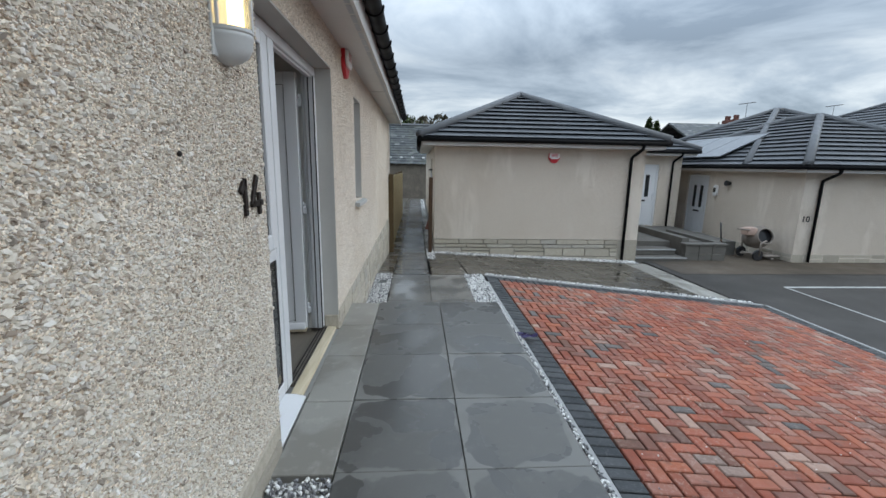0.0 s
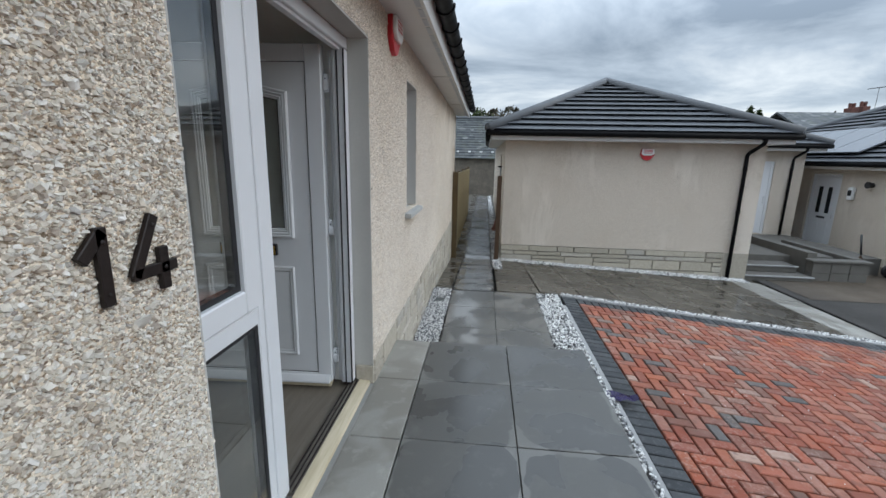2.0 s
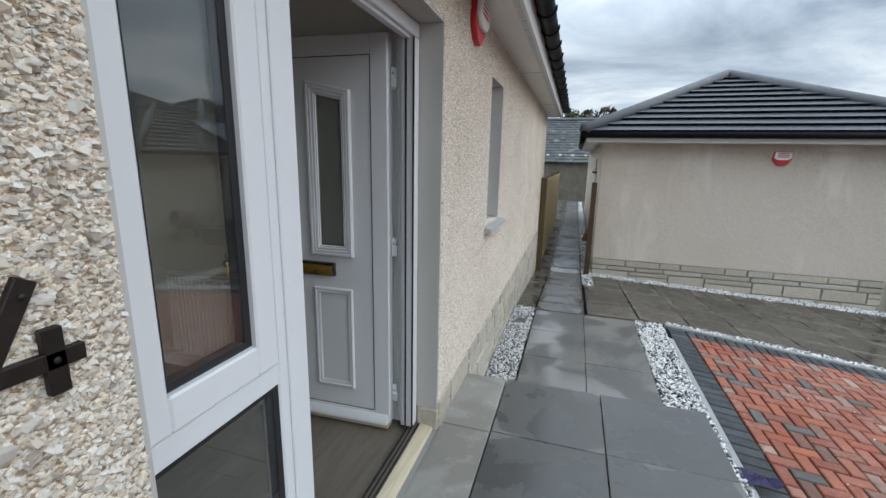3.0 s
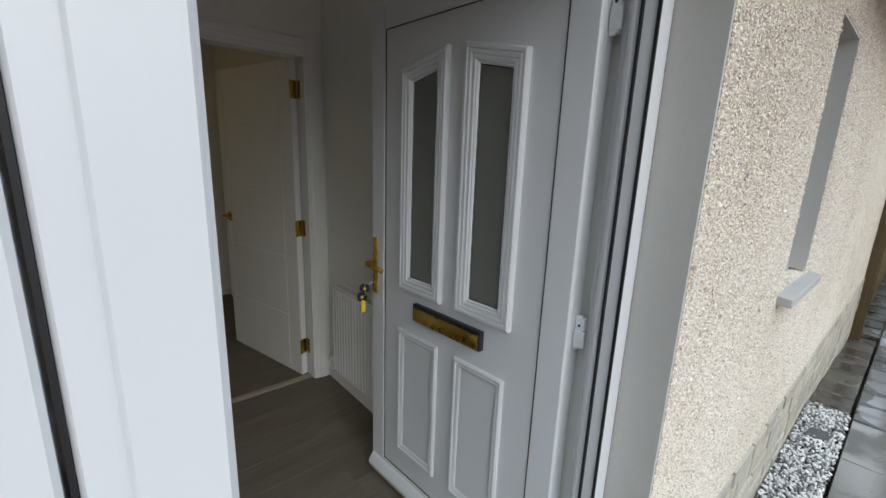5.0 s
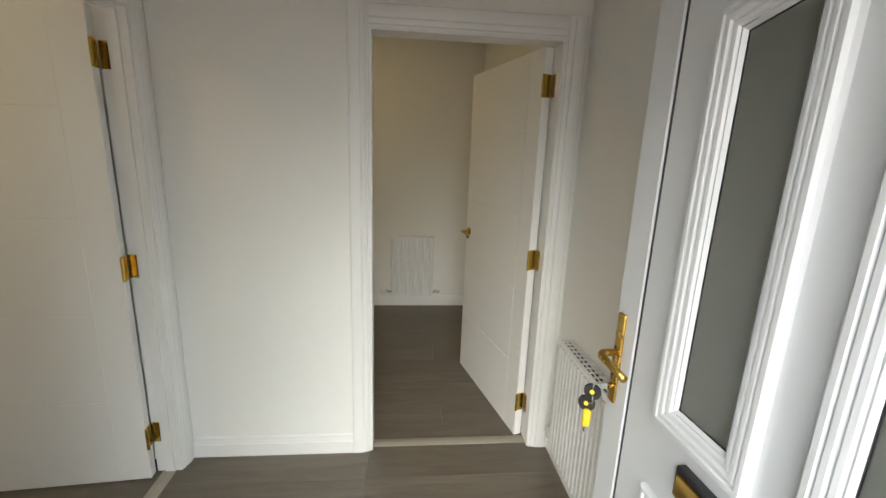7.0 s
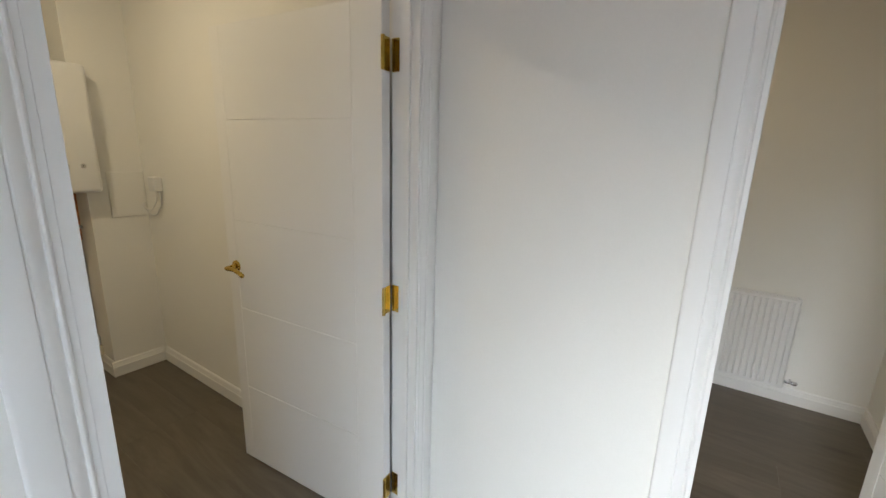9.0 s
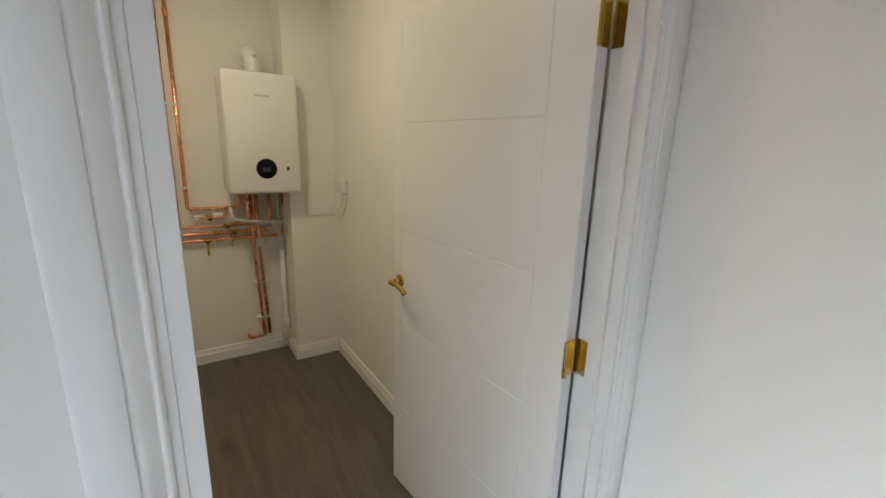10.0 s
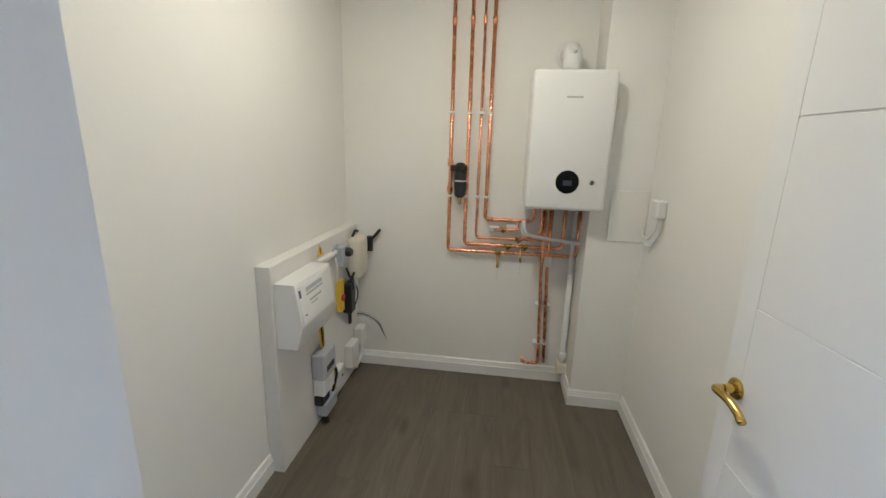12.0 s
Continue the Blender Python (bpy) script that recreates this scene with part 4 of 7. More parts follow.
for a, b, z_a, z_b in ((0.193, 0.433, 1.740, 1.791), (0.507, 0.747, 1.791, 1.740)):
    loop = [(a, 0.920), (b, 0.920), (b, z_b), (a, z_a)]
    part("panel_moulding", moulding(loop, FLUTED, FACE), UPVC, fd, local=True)
    g_loop = inset_loop(loop, 0.055)
    part("glass_seal", moulding(g_loop, [(0, 0.0), (0.0, 0.002), (0.005, 0.002), (0.006, -0.003)], FACE), RUBBER, fd, "black seal", local=True)
    bm = prism(inset_loop(loop, 0.059), "y", FACE - 0.002, FACE + 0.0008)
    part("obscure_pane", bm, OBSCURE, fd, "dark obscured glass", local=True)
for a, b in ((0.205, 0.43), (0.52, 0.755)):
    loop = [(a, 0.175), (b, 0.175), (b, 0.745), (a, 0.745)]
    low = [(0, -0.002), (0, 0.008), (0.006, 0.013), (0.014, 0.012), (0.018, 0.008), (0.022, 0.010), (0.028, 0.008), (0.034, 0.002)]
    part("panel_moulding", moulding(loop, low, FACE), UPVC, fd, local=True)
lp = part("letter_plate", box(0.298, 0.648, FACE, FACE + 0.022, 0.815, 0.885, 0.003), BLACK, fd, "black backing", local=True)
part("letter_flap", box(0.306, 0.640, FACE + 0.020, FACE + 0.028, 0.820, 0.872, 0.005, seg=2), SATINBRASS, lp, "satin brass flap", local=True)
hb = part("handle_plate", box(0.896, 0.926, T, T + 0.010, 0.855, 1.100, 0.006, seg=2), SATINBRASS, fd, "satin brass plate", local=True)
part("lever", tube([(0.911, T + 0.008, 0.995), (0.911, T + 0.048, 0.995), (0.90, T + 0.055, 0.992), (0.80, T + 0.052, 0.985)], 0.0095, 12, 0.018), SATINBRASS, hb, "satin brass lever", local=True)
part("cylinder", lathe([(0.009, 0), (0.009, 0.012), (0.007, 0.013)], (0.911, T + 0.009, 0.90), (0, 1, 0), 16), BRASS, hb, local=True)
keys = thing("key_bunch", (0, 0, 0), "keys on a ring with a yellow tag, hanging in the lock", "keys", m=heading_pose(-0.848, 3.803, 0.038, -0.999, -0.044))
part("key", box(0.9085, 0.9135, T + 0.02, T + 0.062, 0.892, 0.908, 0.001), CHROME, keys, local=True)
for dy, dz, dx in ((0.06, 0.885, 0.0), (0.066, 0.845, 0.012)):
    bm = lathe([(0.009, -0.0035), (0.020, -0.0035), (0.0225, 0.0), (0.020, 0.0035), (0.009, 0.0035)], (0.911 + dx, T + dy, dz), (-0.85, 0.75, 0.15), 18)
    part("key_head", bm, BLACK, keys, "round black key head", local=True)
    part("key_mark", lathe([(0.006, -0.005), (0.006, 0.005)], (0.911 + dx, T + dy, dz), (-0.85, 0.75, 0.15), 12), YELLOW, keys, "yellow mark", local=True)
part("tag", box(0.909, 0.922, T + 0.055, T + 0.076, 0.780, 0.832, 0.004), YELLOW, keys, "yellow plastic tag", local=True)
part("split_ring", tube([(0.915 + 0.014 * math.cos(a), T + 0.062, 0.865 + 0.014 * math.sin(a)) for a in np.linspace(0, 2 * math.pi, 14)], 0.0015, 6), CHROME, keys, local=True)
part("small_key", box(0.925, 0.933, T + 0.06, T + 0.063, 0.755, 0.80, 0.001), CHROME, keys, local=True)


def lever_set(door, s, face, z, way):
    rose = part("rose", lathe([(0.026, 0), (0.026, 0.005), (0.022, 0.009), (0.012, 0.010), (0.010, 0.03)], (s, face, z), (0, 1, 0), 24), BRASS, door, "polished brass rose", local=True)
    part("lever", tube([(s, face + 0.02, z), (s, face + 0.050, z), (s + way * 0.012, face + 0.055, z + 0.002), (s + way * 0.055, face + 0.052, z + 0.003), (s + way * 0.09, face + 0.05, z - 0.008), (s + way * 0.115, face + 0.056, z - 0.014)], 0.0095, 12, 0.014), BRASS, rose, "polished brass lever", local=True)


def grooved_door(name, label, m, width, handle_way, stile_gap=0.0035):
    """A white moulded door with shallow grooves, hung at local x = 0, its shown face looking along +y."""
    d = thing(name, (0, 0, 0), label, "door", "white interior doors", m=m)
    th, top, g = 0.042, 1.978, 0.0035
    bm = box(0, width, 0, th - 0.003, 0, top, 0.002)
    s0, s1 = 0.125, width - 0.062
    box(0, s0 + g / 2 - stile_gap, th - 0.004, th, 0, top, 0.0012, bm)
    box(s1 - g / 2 + stile_gap, width, th - 0.004, th, 0, top, 0.0012, bm)
    cuts = [0, 0.40, 0.80, 1.205, 1.62, top]
    for a, b in zip(cuts, cuts[1:]):
        box(s0 + g / 2, s1 - g / 2, th - 0.004, th, a + (g / 2 if a else 0), b - (g / 2 if b < top else 0), 0.0012, bm)
    part("leaf", bm, GLOSS, d, local=True)
    lever_set(d, width - 0.055, th, 0.995, handle_way)
    for z in (0.205, 0.997, 1.815):
        bm = box(-0.0035, 0.0005, 0.004, 0.040, z - 0.05, z + 0.05, 0.0005)
        lathe([(0.0062, -0.05), (0.0062, 0.05)], (-0.006, 0.0445, z), bm=bm, sides=12)
        for k in range(1, 5):
            lathe([(0.0068, -0.0015), (0.0068, 0.0015)], (-0.006, 0.0445, z - 0.05 + k * 0.02), bm=bm, sides=12)
        h = part("hinge", bm, BRASS, d, "polished brass hinge", local=True)
        box_bm = bmesh.new()
        for k in (-0.033, 0.0, 0.033):
            lathe([(0.0035, 0), (0.0035, 0.0008)], (-0.0035, 0.020, z + k), (-1, 0, 0), 8, box_bm)
        part("hinge_screws", box_bm, BRASS, h, local=True)
    return d


grooved_door("boiler_room_door", "white grooved interior door standing wide open, brass lever", heading_pose(-2.600, 2.004, 0.006, 0.070, -0.87), 0.872, -1, 0.0002)
grooved_door("far_room_door", "white grooved interior door half open into the dark room", heading_pose(-2.797, 3.803, 0.006, -0.815, -0.195), 0.835, -1)
pl = thing("lining_hinges", (-2.6085, 2.02, 0.2), "polished brass hinge plates let into the door lining", "hinge")
for z in (0.211, 1.003, 1.821):
    b = box(-2.6102, -2.6075, 2.006, 2.040, z - 0.05, z + 0.05, 0.0008)
    for k in (-0.033, 0.0, 0.033):
        lathe([(0.0035, 0), (0.0035, 0.0012)], (-2.6075, 2.024, z + k), (1, 0, 0), 8, b)
    part("hinge_plate", b, BRASS, pl)
pl = thing("lining_hinges", (-2.80, 3.808, 0.2), "polished brass hinge plates on the far room lining", "hinge")
for z in (0.211, 1.003, 1.821):
    part("hinge_plate", box(-2.800, -2.762, 3.806, 3.8105, z - 0.05, z + 0.05, 0.0008), BRASS, pl)

# ---- radiators ----


def radiator(name, label, m, length, height, pitch):
    """A ribbed panel radiator in the local x-z plane, its front looking along -y, its back 0.06 behind."""
    r = thing(name, (0, 0, 0), label, "radiator", "panel radiators", m=m)
    pts, n = [], int(length / pitch)
    for k in range(n):
        a = k * length / n
        w = length / n
        pts += [(a + 0.05 * w, 0.0), (a + 0.2 * w, -0.011), (a + 0.8 * w, -0.011), (a + 0.95 * w, 0.0)]
    front = prism([(0, 0.0)] + pts + [(length, 0.0), (length, 0.012), (0, 0.012)], "z", 0.018, height - 0.018)
    part("front_panel", front, ENAMEL, r, local=True)
    for z in (0.0, height - 0.019):
        part("seam", box(0, length, -0.004, 0.014, z, z + 0.019, 0.003), ENAMEL, r, local=True)
    part("back_panel", box(0.004, length - 0.004, 0.05, 0.062, 0.0, height - 0.004, 0.003), ENAMEL, r, local=True)
    for x in (-0.002, length - 0.002):
        part("side_cover", box(x, x + 0.004, 0.0, 0.064, 0.0, height + 0.003, 0.001), ENAMEL, r, local=True)
    grille = bmesh.new()
    for k in range(int(length / 0.035) + 1):
        x = min(length - 0.004, k * 0.035)
        box(x, x + 0.006, 0.004, 0.060, height - 0.002, height + 0.004, bm=grille)
    for y in (0.002, 0.020, 0.039, 0.058):
        box(0, length, y, y + 0.004, height - 0.001, height + 0.0045, bm=grille)
    part("top_grille", grille, ENAMEL, r, local=True)
    # black block between the panels stands in for the shade under the grille
    part("fin_pack", box(0.01, length - 0.01, 0.008, 0.054, 0.02, height - 0.005), BLACK, r, "black block for the shade behind the grille", local=True)
    for x, way in ((0, -1), (length, 1)):
        v = part("valve", tube([(x, 0.03, 0.035), (x + way * 0.05, 0.03, 0.035)], 0.009, 10), CHROME, r, "chrome valve", local=True)
        if way < 0:
            part("valve_head", lathe([(0.012, 0.0), (0.019, 0.006), (0.021, 0.012), (0.021, 0.055), (0.017, 0.062), (0.012, 0.064)], (x - 0.045, 0.03, 0.035), (-1, 0, 0), 16), PLASTIC, v, "white thermostatic head", local=True)
        else:
            part("valve_cap", lathe([(0.013, 0.0), (0.014, 0.008), (0.011, 0.026), (0.006, 0.03)], (x + 0.045, 0.03, 0.035), (1, 0, 0), 14), CHROME, v, local=True)
        part("tail_pipe", tube([(x + way * 0.04, 0.03, 0.035), (x + way * 0.04, 0.070, 0.035)], 0.0075, 10), CHROME, v, local=True)
    return r


radiator("radiator", "white ribbed panel radiator on the hall wall", Matrix.Translation((-2.52, 3.862, 0.13)), 0.9, 0.565, 0.033)
radiator("radiator", "small white ribbed radiator on the far room wall", heading_pose(-4.728, 3.03, 0.12, 0, 1), 0.40, 0.585, 0.033)

# ---- boiler room ----
bo = thing("boiler", (-2.24, -0.31, 1.235), "white wall-hung boiler with a round black dial", "boiler")
part("casing", box(-2.452, -2.032, -0.44, -0.118, 1.230, 1.942, 0.022, seg=3), ENAMEL, bo)
part("rear_frame", box(-2.425, -2.052, -0.498, -0.442, 1.25, 1.92, 0.003), PLASTIC, bo)
d = part("dial", lathe([(0.060, 0), (0.060, 0.004), (0.055, 0.007)], (-2.245, -0.119, 1.383), (0, 1, 0), 36), DIAL, bo, "round black dial")
part("dial_ring", lathe([(0.063, 0), (0.063, 0.003), (0.0605, 0.004)], (-2.245, -0.1195, 1.383), (0, 1, 0), 36), GREYPLASTIC, d)
part("display", box(-2.268, -2.222, -0.1125, -0.1115, 1.365, 1.392), SCREEN, d, "small grey screen")
part("gauge", lathe([(0.013, 0), (0.013, 0.003), (0.011, 0.005)], (-2.372, -0.119, 1.385), (0, 1, 0), 20), CHROME, bo, "small pressure gauge")
part("gauge_face", lathe([(0.004, 0), (0.004, 0.001)], (-2.372, -0.1142, 1.385), (0, 1, 0), 16), BLACK, bo)
part("maker_mark", box(-2.285, -2.205, -0.1185, -0.117, 1.805, 1.813, 0.0004), GREYPLASTIC, bo, "plain grey bar where the maker's name stands")
fl = thing("flue_elbow", (-2.24, -0.31, 1.938), "white flue elbow on top of the boiler", "flue")
part("elbow", tube([(-2.24, -0.30, 1.937), (-2.24, -0.30, 2.03), (-2.24, -0.36, 2.075), (-2.24, -0.498, 2.075)], 0.050, 20, 0.05), PLASTIC, fl)
part("collar", lathe([(0.062, 0), (0.062, 0.018), (0.052, 0.022)], (-2.24, -0.30, 1.938), (0, 0, 1), 24), PLASTIC, fl)
part("test_point", lathe([(0.014, 0), (0.014, 0.022), (0.009, 0.025)], (-2.24, -0.262, 2.05), (0, 0.8, 0.6), 14), PLASTIC, fl)
part("wall_collar", lathe([(0.075, 0), (0.075, 0.008), (0.055, 0.02)], (-2.24, -0.499, 2.075), (0, 1, 0), 24), PLASTIC, fl)


def copper_run(name, label, pts, r, bend=0.035, joints=()):
    p = thing(name, pts[0], label, "pipe", "copper pipes of the boiler")
    part("pipe", tube(pts, r, 12, bend), COPPER, p)
    for j, way in joints:
        part("fitting", lathe([(r, -0.022), (r + 0.003, -0.020), (r + 0.003, -0.006), (r + 0.0015, 0), (r + 0.003, 0.006), (r + 0.003, 0.020), (r, 0.022)], j, way, 14), COPPER, p, "copper coupling")
    return p


Y = -0.465
risers = [(-1.580, 0.893, -2.395, 0.0115), (-1.685, 0.938, -2.305, 0.0115), (-1.757, 0.985, -2.215, 0.008), (-1.812, 1.105, -2.115, 0.0115)]
for n, (x, z, xe, r) in enumerate(risers):
    yb = Y - 0.006 * (n % 2)
    pts = [(x, yb, 2.68), (x, yb, z), (xe, yb, z), (xe, yb + 0.02, 1.236)]
    cp = copper_run("copper_pipe", "bright copper pipe running from the ceiling to the boiler", pts, r, 0.03, [((x, yb, 2.26), (0, 0, 1)), ((x - 0.035, yb, z), (1, 0, 0))])
    for zc in (1.75, 1.245):
        part("pipe_clip", box(x - 0.016, x + 0.016, -0.499, yb + 0.014, zc - 0.008, zc + 0.008, 0.003), PLASTIC, cp, "white pipe clip")
    part("union_nut", lathe([(0.017, -0.012), (0.017, 0.012)], (xe, yb + 0.02, 1.215), (0, 0, 1), 6), BRASS, cp, "brass union nut")
for n, (x, z0) in enumerate(((-2.195, 0.145), (-2.232, 0.155))):
    pts = [(x + 0.01, Y + 0.02, 1.236), (x + 0.01, Y + 0.02, 0.80), (x - 0.02, Y + 0.012, z0)]
    if n == 0:
        pts += [(x + 0.085, Y + 0.012, z0 - 0.004), (x + 0.088, Y + 0.012, z0 + 0.03)]
    cp = copper_run("copper_pipe", "copper pipe dropping from the boiler to the floor", pts, 0.011, 0.022, [((x + 0.01, Y + 0.02, 0.86), (0, 0, 1))])
    for zc in (0.56, 0.29):
        part("pipe_clip", box(x - 0.03, x + 0.025, -0.499, Y + 0.026, zc - 0.007, zc + 0.007, 0.003), PLASTIC, cp, "white pipe clip")
copper_run("copper_pipe", "copper gas pipe under the boiler", [(-2.165, Y + 0.03, 1.236), (-2.165, Y + 0.03, 1.03), (-2.03, Y + 0.03, 0.99)], 0.011, 0.03, [((-2.165, Y + 0.03, 1.2), (0, 0, 1))])
copper_run("copper_pipe", "short copper pipe with a drain cock", [(-1.87, Y + 0.02, 1.045), (-2.02, Y + 0.02, 1.045), (-2.02, Y + 0.02, 1.10)], 0.008, 0.02)
vf = thing("valve_group", (-2.0, Y, 0.95), "brass valves and drain cocks on the boiler pipes", "valve")
for x, z in ((-1.905, 0.893), (-1.965, 0.938), (-2.03, 0.985), (-1.93, 1.045), (-2.07, 0.938)):
    bm = lathe([(0.013, -0.022), (0.017, -0.018), (0.012, -0.008), (0.012, 0.008), (0.017, 0.018), (0.013, 0.022)], (x, Y, z), (1, 0, 0), 10)
    lathe([(0.008, 0), (0.008, 0.025), (0.012, 0.027), (0.012, 0.034)], (x, Y, z), (0, 1, -0.2), 10, bm)
    part("valve_body", bm, BRASS, vf)
for x, z in ((-1.905, 0.893), (-2.05, 0.938)):
    part("drain_spout", tube([(x, Y, z), (x, Y + 0.01, z - 0.06), (x, Y + 0.01, z - 0.10)], 0.007, 10, 0.01), BRASS, vf)
    part("strap_tag", box(x - 0.004, x + 0.004, Y + 0.008, Y + 0.010, z - 0.19, z - 0.09), PLASTIC, vf, "white plastic tag")
part("white_tee", lathe([(0.018, -0.03), (0.02, -0.025), (0.02, 0.025), (0.018, 0.03)], (-2.225, Y + 0.035, 0.86), (0, 0, 1), 14), PLASTIC, vf, "white push-fit fitting")
cl = thing("overflow_pipe", (-2.25, Y, 1.0), "bent white plastic pipe across the boiler pipes", "pipe")
part("pipe", tube([(-2.052, Y + 0.045, 1.115), (-2.058, Y + 0.045, 1.035), (-2.16, Y + 0.045, 1.010), (-2.455, Y + 0.045, 0.985)], 0.0115, 12, 0.05), PLASTIC, cl)
part("bracket", box(-1.90, -1.84, Y - 0.03, Y + 0.02, 1.03, 1.062, 0.004), PLASTIC, cl)
part("bracket", box(-2.03, -1.95, Y - 0.03, Y + 0.015, 1.055, 1.075, 0.004), PLASTIC, cl)
fi = thing("system_filter", (-1.655, Y, 1.33), "black magnetic filter on a copper riser", "filter")
bm = lathe([(0.020, -0.12), (0.034, -0.105), (0.038, -0.06), (0.038, 0.03), (0.034, 0.04), (0.042, 0.045), (0.042, 0.075), (0.030, 0.085), (0.016, 0.095)], (-1.648, Y + 0.035, 1.36), (0, 0, 1), 20)
box(-1.665, -1.585, Y, Y + 0.05, 1.40, 1.44, 0.006, bm)
part("body", bm, BLACK, fi)
part("band", lathe([(0.0395, -0.004), (0.0395, 0.004)], (-1.648, Y + 0.035, 1.345), (0, 0, 1), 20), CHROME, fi)
part("drain", lathe([(0.010, -0.035), (0.012, 0.0)], (-1.648, Y + 0.035, 1.235), (0, 0, 1), 12), BRASS, fi)
for z in (1.45, 1.29):
    part("union", lathe([(0.018, -0.02), (0.018, 0.02)], (-1.580, Y, z), (0, 0, 1), 8), COPPER, fi)
dr = thing("condensate_drain", (-2.385, -0.44, 0.1), "white plastic condensate pipe with a trap", "waste pipe")
part("pipe", tube([(-2.365, -0.455, 1.236), (-2.365, -0.455, 0.24)], 0.012, 12), PLASTIC, dr)
part("waste_pipe", tube([(-2.372, -0.455, 0.78), (-2.372, -0.455, 0.20), (-2.378, -0.43, 0.17)], 0.019, 14, 0.03), PLASTIC, dr)
part("trap", lathe([(0.022, 0), (0.030, 0.012), (0.030, 0.04), (0.022, 0.052)], (-2.372, -0.445, 0.19), (0, 0, 1), 16), PLASTIC, dr)
part("floor_box", box(-2.398, -2.335, -0.478, -0.40, 0.103, 0.172, 0.004), CREAM, dr)
bp = thing("blank_plate", (-2.6, -0.234, 1.2), "flush white access plate on the boxing", "access panel")
part("plate", box(-2.702, -2.505, -0.2352, -0.2275, 1.055, 1.34, 0.002), PAINT, bp)
sp = thing("fused_spur", (-2.70, -0.08, 1.29), "white fused outlet with a trailing flex", "socket")
part("plate", box(-2.709, -2.662, -0.060, 0.028, 1.228, 1.318, 0.006), PLASTIC, sp)
part("flex", tube([(-2.675, 0.005, 1.230), (-2.675, 0.010, 1.18), (-2.675, -0.07, 1.105), (-2.675, -0.17, 1.10), (-2.685, -0.2255, 1.135)], 0.0045, 8, 0.03), PLASTIC, sp)
part("flex", tube([(-2.690, 0.015, 1.230), (-2.690, 0.025, 1.15), (-2.690, -0.06, 1.070), (-2.685, -0.14, 1.065), (-2.69, -0.19, 1.09)], 0.004, 8, 0.03), PLASTIC, sp)


for lx, ly in ((-1.70, 0.75), (-3.75, 2.25)):
    cf = thing("ceiling_lamp", (lx, ly, 2.678), "round white flush ceiling lamp, lit", "ceiling lamp", "flush ceiling lamps")
    part("base", lathe([(0.150, 0.0), (0.150, -0.030), (0.145, -0.036), (0.132, -0.036)], (lx, ly, 2.678), (0, 0, 1), 32), PLASTIC, cf)
    part("diffuser", lathe([(0.130, -0.0365), (0.120, -0.044), (0.05, -0.047)], (lx, ly, 2.678), (0, 0, 1), 32), WARM, cf, "glowing warm diffuser")

# electrics on the boxed board
bd = thing("service_board", (-0.92, 0.06, 0), "boxed white backing board for the meters", "board")
part("board", box(-0.951, INN - 0.0005, -0.498, 0.60, 0.0, 1.03, 0.003), BOARD, bd)
X = -0.952
cu = thing("consumer_unit", (X, 0.40, 0.64), "white consumer unit with a sloping underside", "fuse box")
part("casing", prism([(X, 0.645), (X, 0.952), (X - 0.094, 0.952), (X - 0.098, 0.948), (X - 0.124, 0.755), (X - 0.122, 0.745), (X - 0.098, 0.650), (X - 0.092, 0.645)], "y", 0.215, 0.585, 0.002), ENAMEL, cu)
part("flap", prism([(X - 0.0985, 0.935), (X - 0.1025, 0.934), (X - 0.1265, 0.762), (X - 0.1225, 0.760)], "y", 0.232, 0.568, 0.001), ENAMEL, cu)
part("label_strip", prism([(X - 0.1052, 0.915), (X - 0.1060, 0.915), (X - 0.1087, 0.895), (X - 0.1079, 0.895)], "y", 0.330, 0.500), GREYPLASTIC, cu, "printed label strip")
part("label_strip", prism([(X - 0.1089, 0.888), (X - 0.1097, 0.888), (X - 0.1111, 0.878), (X - 0.1103, 0.878)], "y", 0.330, 0.500), GREYPLASTIC, cu, "printed label strip")
part("label_strip", prism([(X - 0.1135, 0.855), (X - 0.1143, 0.855), (X - 0.1157, 0.845), (X - 0.1149, 0.845)], "y", 0.360, 0.480), GREYPLASTIC, cu, "printed label")
part("label_strip", prism([(X - 0.1165, 0.834), (X - 0.1173, 0.834), (X - 0.1181, 0.828), (X - 0.1173, 0.828)], "y", 0.400, 0.470), GREYPLASTIC, cu, "printed label")
part("blue_mark", prism([(X - 0.1047, 0.918), (X - 0.1055, 0.918), (X - 0.1101, 0.885), (X - 0.1093, 0.885)], "y", 0.548, 0.566), BLUEINK, cu, "dark blue sticker")
part("latch", prism([(X - 0.1211, 0.801), (X - 0.1219, 0.801), (X - 0.1227, 0.795), (X - 0.1219, 0.795)], "y", 0.525, 0.540), BLACK, cu, "small dark latch")
tri = thing("warning_sign", (X, 0.11, 0.96), "yellow triangular electrical warning sign", "sign")
part("sign_plate", prism([(0.065, 0.955), (0.145, 0.955), (0.105, 1.022)], "x", X - 0.003, X - 0.001), YELLOW, tri)
part("sign_mark", prism([(0.100, 0.968), (0.108, 0.968), (0.112, 1.0), (0.098, 1.0)], "x", X - 0.004, X - 0.003), BLACK, tri)
gc = thing("grey_junction_box", (X, -0.15, 0.9), "small grey junction box with a black cable gland", "junction box")
part("box", box(X - 0.05, X - 0.0005, -0.21, -0.10, 0.835, 0.955, 0.005), GREYPLASTIC, gc)
part("gland", lathe([(0.028, 0), (0.028, 0.02), (0.02, 0.035)], (X - 0.05, -0.16, 0.915), (-1, 0, 0), 16), BLACK, gc)
lv = thing("trunking", (X, 0.06, 0.94), "white cable trunking under the warning sign", "trunking")
part("trunk", box(X - 0.028, X - 0.0005, -0.08, 0.15, 0.918, 0.944, 0.003), PLASTIC, lv)
